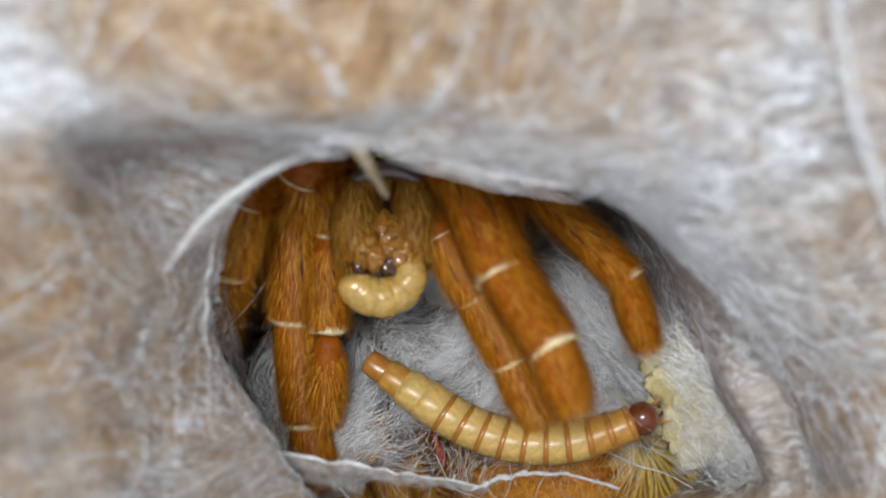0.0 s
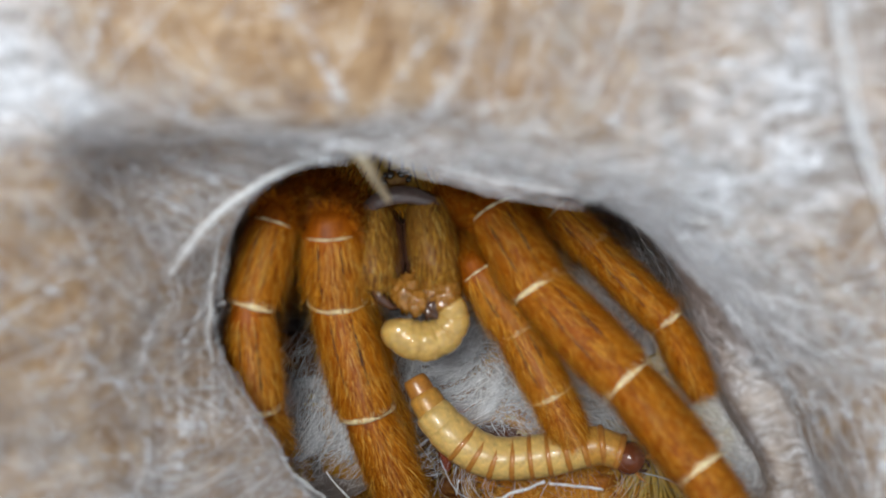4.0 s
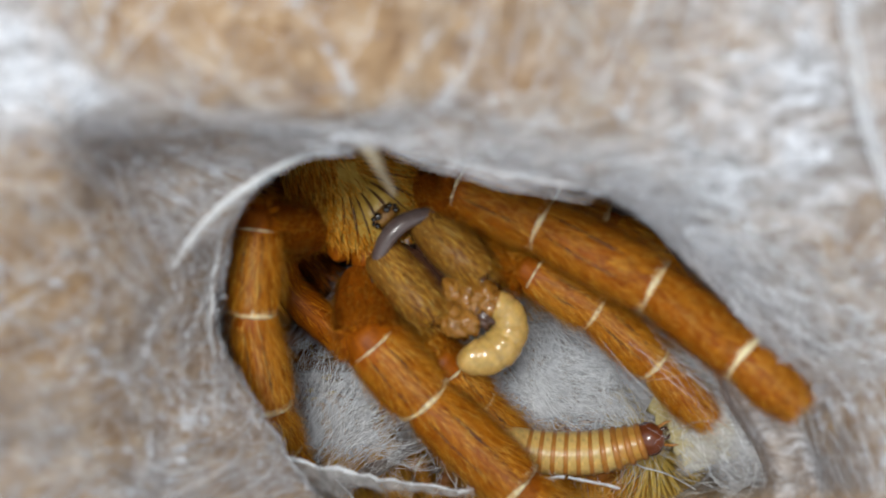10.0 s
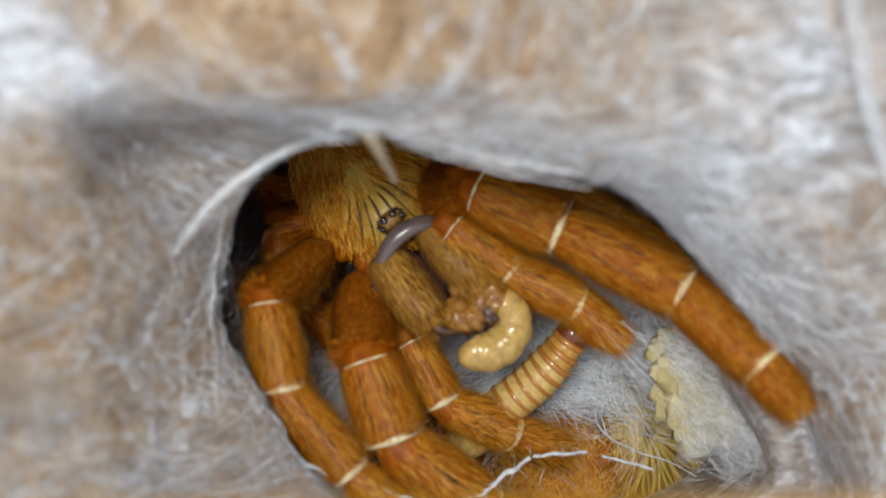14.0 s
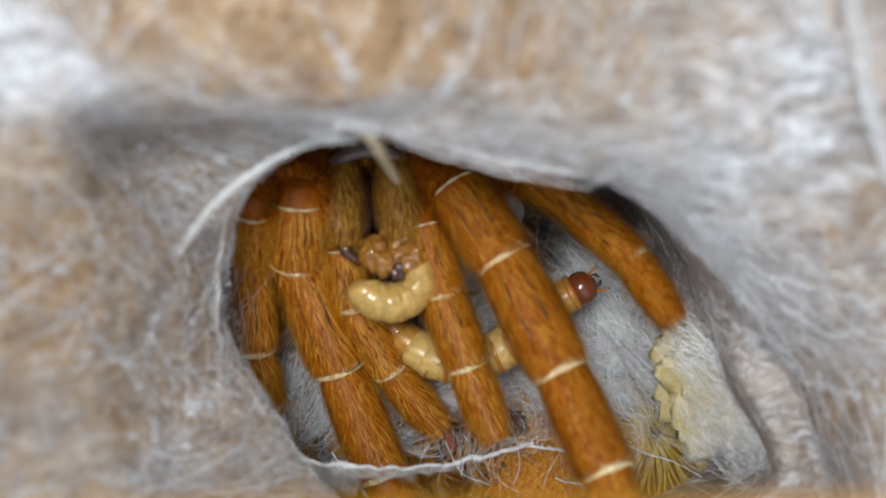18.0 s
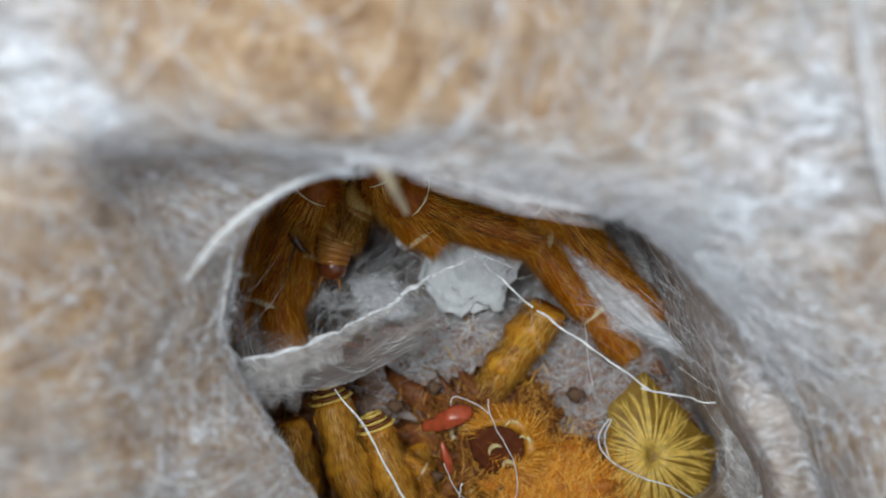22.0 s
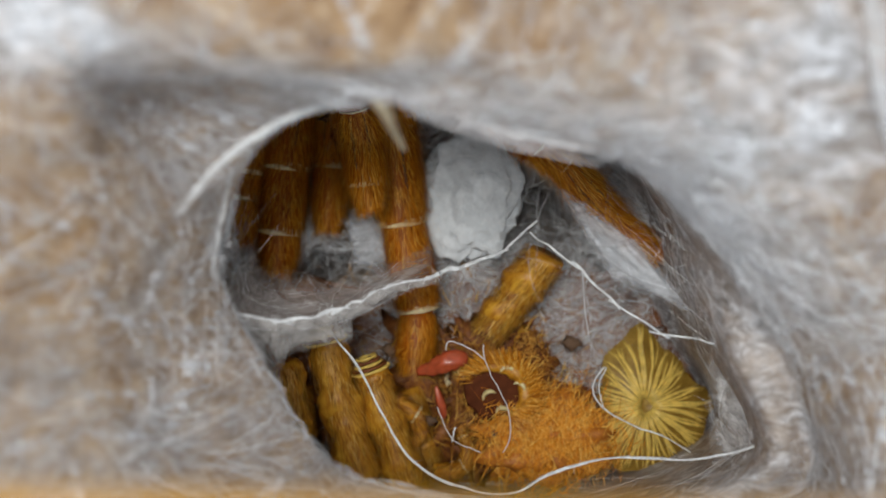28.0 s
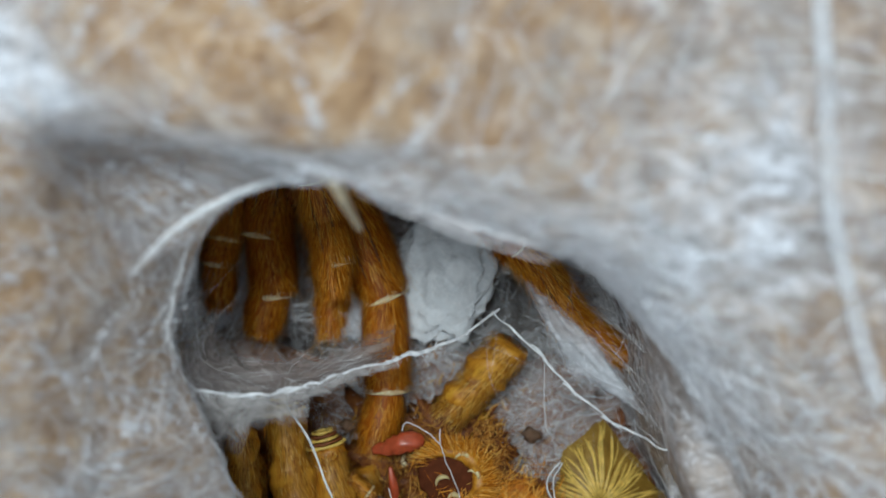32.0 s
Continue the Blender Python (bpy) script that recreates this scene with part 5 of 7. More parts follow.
# ---- motion ----
def track(rows, t):
    """The points of a row table at t seconds, in millimetres."""
    ts = [r[0] for r in rows]
    i = min(max(int(np.searchsorted(ts, t, "right")) - 1, 0), len(rows) - 2)
    f = min(1, max(0, (t - ts[i]) / (ts[i + 1] - ts[i])))
    return (np.array(rows[i][1:], float) * (1 - f) + np.array(rows[i + 1][1:], float) * f) / 10


def placed(rows, t):
    """A place and a turn from rows of (t, x, y, z in tenths of millimetres, degrees)."""
    v = np.array([np.interp(t, [r[0] for r in rows], [r[k] for r in rows]) for k in range(1, 5)])
    return pose(*(v[:3] / 10 * MM), 0, 0, v[3])


def along(a, b, middle=False):
    """The pose of a stiff piece that starts at a (or lies round the middle) and points to b; its y faces out of the burrow."""
    a, b = Vector(a), Vector(b)
    z = (b - a).normalized()
    x = Vector((0, 0, 1)).cross(z)
    x = x.normalized() if x.length > 0.02 else Vector((1, 0, 0))
    m = Matrix((x, z.cross(x), z)).transposed().to_4x4()
    m.translation = ((a + b) / 2 if middle else a) * MM
    return m


def motions():
    times = sorted({i / 2 for i in range(65)} | {2.25, 6.3, 6.7, 11.25, 18.75, 19.25, 29.75, 30.25})
    body = [
        (0, -44, 54, 10, 0), (1, -42, 57, 10, 2), (2, -33, 44, 10, 5.2), (2.5, -39, 37, 10, 5.3),
        (3.5, -39, 40, 10, 5.4), (5.5, -36, 31, 10, 8.5), (6, -34, 32, 10, 8.4), (6.7, -45, 33, 10, 20.3),
        (7, -50, 39, 10, 22), (8, -48, 26, 10, 36.5), (9, -35, 8, 10, 42.3), (10.5, -36, 9, 10, 42.4),
        (11, -65, 37, 10, 38.5), (11.5, -56, 33, 10, 42.6), (12, -39, 29, 10, 42.6), (12.5, -42, 28, 10, 42.5),
        (13, -67, 23, 10, 42.6), (14, -33, -6, 10, 38.6), (14.5, -55, 17, 10, 34.6), (16.5, -80, 54, 10, 14.8),
        (17, -72, 51, 10, 8.6), (18, -70, 58, 10, 6.5), (18.5, -60, 42, 10, 5.5), (19, -65, 57, -11, 2.5),
        (19.5, -91, 76, -33, 0.7), (20, -94, 84, -54, 0.8), (21, -108, 64, -97, 1.2), (22, -115, 79, -140, -8.6),
        (22.5, -118, 69, -140, -8.5), (23, -116, 65, -140, -8.5), (23.5, -116, 77, -140, -8.1), (24, -122, 130, -140, -7.5),
        (24.5, -124, 142, -140, -7.1), (25.5, -125, 148, -140, -7.2), (28, -123, 149, -140, -7.2), (29, -123, 149, -140, -7.1),
        (30.5, -141, 156, -140, 2.7), (32, -144, 156, -140, 2.7),
    ]
    prey_rows = [
        (0, -48, -26, 30, 0), (1, -41, -12, 30, 0), (2, -12, -33, 30, 15.2), (2.5, -23, -58, 30, 0.3),
        (3.5, -20, -55, 30, 0.4), (5.5, -12, -58, 30, 5.5), (6, -11, -58, 30, 5.4), (6.7, 5, -39, 30, 25.3),
        (7, -5, -51, 30, 15), (8, 13, -63, 30, 30.5), (9, 32, -66, 30, 40.3), (10.5, 31, -70, 30, 40.4),
        (11, 13, -26, 30, 35.5), (11.5, 21, -21, 30, 40.6), (12, 29, -27, 30, 45.6), (12.5, 34, -37, 30, 40.5),
        (13, 15, -40, 30, 30.6), (14, 33, -76, 30, 35.6), (14.5, 12, -59, 30, 15.6), (16.5, -23, -36, 30, 0.8),
        (17, -44, -44, 30, 0.6), (18, -49, -41, 30, 0.5), (18.5, -44, -53, 30, -19.5), (19, -51, -47, 6, -39.5),
        (19.5, -63, -12, -19, -59.3), (20, -71, -23, -43, -59.2), (21, -94, -1, -91, -58.8), (22, -99, 63, -140, -58.6),
        (23, -92, 24, -140, -58.5), (23.5, -86, 52, -140, -58.1), (24, -97, 95, -140, -57.5), (24.5, -96, 98, -140, -57.1),
        (25.5, -100, 108, -140, -57.2), (28, -98, 109, -140, -57.2), (30.5, -114, 112, -140, -52.3), (32, -117, 112, -140, -52.3),
    ]
    tables = {}
    tables["L1"] = [
        (0, (-105, 65, 40), (-122, 35, -16), (-124, -57, -50), (-116, -149, -67), (-106, -204, -67)),
        (0.5, (-116, 39, 40), (-119, -14, 0), (-141, -99, -41), (-149, -186, -77), (-154, -230, -105)),
        (1, (-107, 45, 40), (-112, -8, 0), (-138, -93, -41), (-153, -178, -78), (-158, -223, -104)),
        (1.5, (-109, 44, 40), (-111, -8, 0), (-135, -94, -42), (-151, -177, -83), (-154, -225, -101)),
        (2, (-56, 41, 40), (-45, -10, -1), (-26, -93, -48), (-35, -161, -112), (-36, -206, -137)),
        (2.5, (-87, 29, 40), (-86, -26, 4), (-65, -121, -9), (-26, -201, -37), (-12, -247, -58)),
        (3.5, (-90, 29, 40), (-88, -28, 8), (-67, -121, -15), (-38, -201, -54), (-22, -248, -72)),
        (5.5, (-88, -2, 40), (-84, -61, 12), (-58, -153, -10), (-26, -236, -41), (-10, -283, -56)),
        (6, (-86, -1, 40), (-84, -60, 12), (-53, -152, -3), (-22, -234, -37), (-5, -281, -52)),
        (6.3, (-84, 7, 40), (-67, -55, 23), (-27, -144, 15), (13, -202, -47), (33, -241, -74)),
        (6.7, (-78, 23, 40), (-30, -46, 40), (36, -117, 24), (86, -154, -45), (110, -178, -85)),
        (7, (-84, -44, 40), (-62, -99, 11), (-10, -182, 0), (42, -245, -45), (73, -277, -72)),
        (7.5, (-93, -26, 40), (-64, -80, 15), (-6, -160, 15), (46, -228, -25), (76, -266, -44)),
        (8, (-93, -21, 40), (-65, -70, 7), (-8, -166, 7), (36, -236, -36), (65, -274, -56)),
        (8.5, (-81, -45, 40), (-38, -93, 28), (23, -177, 28), (76, -241, -17), (106, -279, -36)),
        (9, (-60, -70, 40), (-19, -117, 20), (56, -188, 20), (113, -246, -27), (145, -281, -50)),
        (10.5, (-61, -70, 40), (-20, -117, 20), (58, -189, 20), (113, -246, -29), (145, -281, -52)),
        (11, (-84, -30, 40), (-46, -74, 8), (39, -125, 8), (112, -184, 2), (156, -205, -16)),
        (11.5, (-85, 4, 40), (-47, -43, 13), (45, -91, 13), (123, -136, -14), (173, -147, -15)),
        (12, (-89, 7, 40), (-51, -37, 9), (33, -90, 9), (104, -141, -24), (148, -164, -39)),
        (12.5, (-103, 14, 40), (-59, -28, 14), (11, -98, 14), (85, -171, 14), (117, -203, -11)),
        (13, (-75, -86, 40), (-36, -146, 40), (39, -208, 25), (90, -259, -35), (122, -290, -61)),
        (14, (-65, -89, 40), (-40, -160, 40), (27, -219, 0), (78, -267, -63), (110, -303, -84)),
        (14.5, (-65, -98, 40), (-35, -163, 40), (30, -223, -3), (82, -276, -62), (113, -311, -82)),
        (16.5, (-111, -35, 40), (-108, -99, 25), (-52, -179, 25), (-17, -241, -37), (2, -282, -64)),
        (17, (-121, 59, 40), (-129, 13, -6), (-119, -83, -23), (-88, -175, -23), (-64, -221, -31)),
        (17.5, (-123, 47, 40), (-129, -1, -5), (-106, -96, -5), (-73, -187, -5), (-51, -232, -20)),
        (18, (-119, 32, 40), (-124, -21, 0), (-94, -110, -28), (-56, -203, -28), (-37, -249, -43)),
        (18.5, (-111, 46, 40), (-122, -23, 40), (-92, -115, 27), (-58, -197, -6), (-41, -243, -24)),
        (19, (-122, 50, 19), (-134, 16, -37), (-131, -44, -114), (-128, -98, -149), (-122, -125, -150)),
        (19.5, (-122, 47, -3), (-134, 21, -62), (-144, -30, -146), (-144, -83, -149), (-144, -109, -150)),
        (20, (-128, 51, -24), (-146, 24, -82), (-158, -37, -149), (-154, -90, -149), (-151, -117, -149)),
        (21, (-139, 52, -67), (-154, 28, -127), (-159, -35, -150), (-158, -82, -150), (-155, -104, -150)),
        (22, (-127, 61, -110), (-151, 25, -150), (-166, -28, -150), (-160, -75, -150), (-154, -91, -150)),
        (22.5, (-127, 57, -110), (-146, 27, -150), (-156, -27, -150), (-157, -64, -150), (-157, -85, -150)),
        (23, (-127, 125, -110), (-136, 102, -150), (-141, 60, -150), (-139, 7, -150), (-136, -35, -150)),
        (23.5, (-132, 131, -110), (-141, 103, -150), (-145, 56, -150), (-138, 3, -150), (-132, -34, -150)),
        (24, (-136, 126, -110), (-148, 94, -150), (-152, 34, -150), (-157, -27, -150), (-160, -80, -150)),
        (24.5, (-140, 123, -110), (-152, 91, -150), (-156, 31, -150), (-159, -30, -150), (-160, -83, -150)),
        (25.5, (-143, 133, -110), (-155, 99, -150), (-159, 39, -150), (-162, -19, -150), (-164, -72, -150)),
        (28, (-142, 133, -110), (-152, 102, -150), (-156, 42, -150), (-160, -22, -150), (-162, -71, -150)),
        (29, (-142, 137, -110), (-153, 103, -150), (-156, 42, -150), (-160, -21, -150), (-162, -70, -150)),
        (30.5, (-138, 131, -110), (-151, 100, -150), (-154, 41, -150), (-140, -16, -150), (-145, -66, -150)),
        (32, (-138, 131, -110), (-153, 100, -150), (-154, 41, -150), (-141, -16, -150), (-146, -67, -150)),
    ]
    tables["L2"] = [
        (0, (-147, 39, 50), (-170, -17, 19), (-187, -43, -56), (-197, -70, -109), (-205, -79, -149)),
        (0.5, (-143, 36, 50), (-163, -11, 6), (-190, -46, -64), (-204, -64, -119), (-210, -72, -150)),
        (1, (-142, 29, 50), (-158, -35, 36), (-180, -67, -37), (-193, -86, -93), (-202, -95, -136)),
        (1.5, (-144, 31, 50), (-157, -34, 34), (-179, -74, -34), (-192, -93, -89), (-200, -103, -133)),
        (2, (-136, 31, 50), (-157, -37, 50), (-174, -68, -24), (-182, -92, -79), (-187, -101, -122)),
        (2.5, (-125, 33, 50), (-146, -40, 50), (-148, -117, 23), (-148, -149, -28), (-149, -172, -66)),
        (3.5, (-129, 31, 50), (-150, -42, 50), (-147, -119, 23), (-148, -149, -29), (-147, -170, -69)),
        (5.5, (-130, 24, 50), (-147, -49, 50), (-148, -126, 22), (-147, -157, -29), (-148, -181, -68)),
        (6, (-130, 25, 50), (-146, -49, 50), (-146, -126, 22), (-146, -158, -29), (-145, -184, -66)),
        (6.7, (-143, 21, 50), (-153, -38, 18), (-156, -120, 7), (-136, -174, -8), (-126, -208, -36)),
        (7, (-140, 20, 50), (-158, -43, 30), (-153, -122, 9), (-139, -174, -18), (-124, -207, -44)),
        (8, (-165, 0, 50), (-167, -57, 14), (-150, -134, -10), (-142, -167, -59), (-131, -202, -86)),
        (9, (-143, 16, 50), (-149, -51, 39), (-140, -126, 8), (-135, -166, -37), (-124, -199, -64)),
        (10.5, (-144, 16, 50), (-150, -51, 39), (-141, -126, 8), (-136, -165, -37), (-125, -199, -64)),
        (11, (-152, 21, 50), (-161, -41, 22), (-152, -120, 5), (-136, -165, -32), (-126, -198, -60)),
        (11.5, (-144, 20, 50), (-151, -41, 21), (-140, -119, -1), (-123, -169, -29), (-107, -203, -55)),
        (12, (-124, -2, 50), (-125, -56, 8), (-82, -118, -24), (-23, -182, -24), (2, -217, -36)),
        (12.5, (-125, -38, 50), (-112, -102, 31), (-66, -169, 21), (-29, -214, 8), (-6, -250, -8)),
        (13, (-145, -56, 50), (-126, -121, 42), (-70, -183, 42), (-31, -223, 20), (-9, -255, -2)),
        (14, (-137, -50, 50), (-126, -118, 50), (-75, -182, 41), (-31, -221, 28), (-9, -254, 6)),
        (14.5, (-142, -51, 50), (-132, -118, 44), (-82, -178, 20), (-42, -221, 7), (-20, -254, -14)),
        (16.5, (-151, 27, 50), (-164, -16, 0), (-163, -97, -15), (-158, -146, -49), (-158, -176, -83)),
        (17, (-155, 20, 50), (-166, -24, 0), (-162, -104, -21), (-164, -151, -57), (-164, -181, -91)),
        (18, (-153, 23, 50), (-165, -19, -3), (-165, -96, -28), (-161, -146, -62), (-161, -174, -98)),
        (18.5, (-151, 24, 50), (-168, -22, 3), (-156, -102, -9), (-155, -132, -61), (-156, -153, -101)),
        (19, (-160, 23, 26), (-169, -26, -20), (-166, -100, -57), (-165, -135, -106), (-164, -156, -146)),
        (19.5, (-161, 23, 1), (-173, -9, -57), (-176, -72, -108), (-161, -161, -108), (-158, -188, -144)),
        (20, (-169, 45, -23), (-182, 26, -87), (-170, -78, -87), (-159, -140, -87), (-160, -165, -123)),
        (20.5, (-186, 43, -47), (-197, 3, -102), (-185, -87, -102), (-176, -142, -126), (-172, -162, -150)),
        (21, (-188, 37, -71), (-199, 7, -132), (-186, -87, -132), (-178, -131, -150), (-170, -146, -150)),
        (22, (-169, 76, -120), (-186, 35, -150), (-190, 3, -150), (-190, -31, -150), (-203, -76, -150)),
        (22.5, (-175, 77, -120), (-192, 41, -150), (-199, 9, -150), (-203, -22, -150), (-208, -69, -150)),
        (23, (-174, 83, -120), (-188, 43, -150), (-192, 6, -150), (-197, -31, -150), (-193, -69, -150)),
        (23.5, (-176, 89, -120), (-192, 49, -150), (-197, 17, -150), (-201, -9, -150), (-207, -36, -150)),
        (24, (-175, 105, -120), (-186, 71, -150), (-190, 37, -150), (-194, 3, -150), (-192, -46, -150)),
        (24.5, (-176, 102, -120), (-187, 68, -150), (-191, 34, -150), (-195, 0, -150), (-193, -49, -150)),
        (25.5, (-179, 110, -120), (-190, 76, -150), (-194, 42, -150), (-197, 8, -150), (-197, -41, -150)),
        (28, (-175, 108, -120), (-187, 77, -150), (-190, 41, -150), (-194, 6, -150), (-195, -49, -150)),
        (29, (-175, 109, -120), (-187, 77, -150), (-190, 42, -150), (-194, 6, -150), (-194, -48, -150)),
        (30.5, (-179, 112, -120), (-190, 74, -150), (-192, 39, -150), (-194, 2, -150), (-187, -46, -150)),
        (32, (-179, 112, -120), (-191, 73, -150), (-192, 38, -150), (-194, 1, -150), (-187, -49, -150)),
    ]
    tables["LP"] = [
        (0, (-89, 63, 10), (-94, 17, -21), (-94, -83, -21), (-100, -143, -54)),
        (0.5, (-80, 16, 10), (-85, -26, -26), (-83, -88, -58), (-88, -157, -61)),
        (1, (-80, 19, 10), (-88, -23, -26), (-83, -85, -58), (-84, -154, -66)),
        (1.5, (-79, 19, 10), (-87, -22, -27), (-84, -84, -59), (-84, -153, -62)),
        (2, (-85, -21, 10), (-78, -68, -20), (-64, -129, -50), (-53, -190, -81)),
        (2.5, (-79, 12, 10), (-75, -34, -22), (-60, -97, -48), (-42, -161, -63)),
        (3.5, (-81, 13, 10), (-77, -36, -18), (-63, -98, -45), (-41, -163, -60)),
        (5.5, (-78, -4, 10), (-73, -52, -17), (-56, -114, -47), (-35, -175, -70)),
        (6, (-77, -3, 10), (-72, -53, -15), (-54, -113, -47), (-33, -176, -66)),
        (6.7, (-62, -58, 10), (-43, -108, -9), (-1, -161, -27), (44, -206, -53)),
        (7, (-46, -55, 10), (-26, -105, -3), (20, -156, -19), (70, -201, -35)),
        (8, (-31, -75, 10), (2, -116, -8), (44, -172, -16), (88, -215, -47)),
        (9, (-2, -92, 10), (24, -126, -26), (68, -176, -47), (105, -222, -83)),
        (10.5, (-2, -92, 10), (24, -125, -26), (67, -175, -47), (105, -221, -83)),
        (11, (-42, -27, 10), (-13, -68, -13), (46, -94, -41), (106, -120, -64)),
        (11.5, (-34, -22, 10), (2, -55, -17), (51, -86, -58), (103, -118, -89)),
        (12, (-26, -28, 10), (19, -59, 0), (92, -97, 0), (152, -124, -21)),
        (12.5, (-21, -39, 10), (24, -87, 10), (83, -138, 10), (123, -183, -24)),
        (13, (-33, -64, 10), (3, -105, 0), (70, -118, -15), (129, -112, -52)),
        (14, (-33, -82, 10), (-4, -134, 10), (52, -161, -22), (101, -185, -64)),
        (14.5, (-45, -72, 10), (-16, -120, 5), (35, -165, -12), (80, -200, -50)),
        (16.5, (-82, -31, 10), (-71, -83, -5), (-35, -139, -29), (1, -185, -66)),
        (17, (-97, -14, 10), (-83, -65, -10), (-69, -120, -50), (-24, -161, -83)),
        (18, (-89, -7, 10), (-84, -57, -13), (-53, -113, -41), (-15, -163, -70)),
        (18.5, (-90, 8, 10), (-92, -34, -28), (-46, -131, -28), (-19, -176, -72)),
        (19, (-125, 70, -9), (-124, 33, -51), (-114, -23, -92), (-91, -100, -92)),
        (19.5, (-153, 75, -27), (-150, 48, -75), (-123, -13, -96), (-87, -78, -96)),
        (20, (-145, 61, -46), (-144, 27, -90), (-119, -40, -90), (-93, -109, -90)),
        (20.5, (-151, 73, -64), (-152, 35, -105), (-132, -31, -117), (-108, -90, -144)),
        (21, (-151, 72, -83), (-152, 39, -128), (-146, -24, -150), (-136, -98, -150)),
        (22, (-128, 72, -120), (-133, 52, -149), (-138, 10, -149), (-145, -27, -149)),
        (22.5, (-128, 63, -120), (-134, 48, -149), (-136, 16, -149), (-140, -26, -149)),
        (23, (-106, 54, -120), (-103, 35, -149), (-97, 3, -149), (-91, -29, -149)),
        (23.5, (-121, 66, -120), (-118, 46, -149), (-123, 20, -149), (-127, -2, -149)),
        (24, (-107, 118, -120), (-111, 85, -149), (-111, 38, -149), (-112, -26, -149)),
        (24.5, (-116, 125, -120), (-120, 92, -149), (-121, 46, -149), (-118, -23, -149)),
        (25.5, (-116, 125, -120), (-121, 93, -149), (-121, 48, -149), (-119, -18, -149)),
        (28, (-110, 111, -120), (-115, 83, -149), (-115, 41, -149), (-116, -30, -149)),
        (29, (-110, 112, -120), (-115, 83, -149), (-115, 42, -149), (-116, -29, -149)),
        (30.5, (-88, 93, -120), (-89, 55, -149), (-86, 13, -149), (-80, -58, -149)),
        (32, (-88, 93, -120), (-90, 55, -149), (-87, 13, -149), (-81, -61, -149)),
    ]
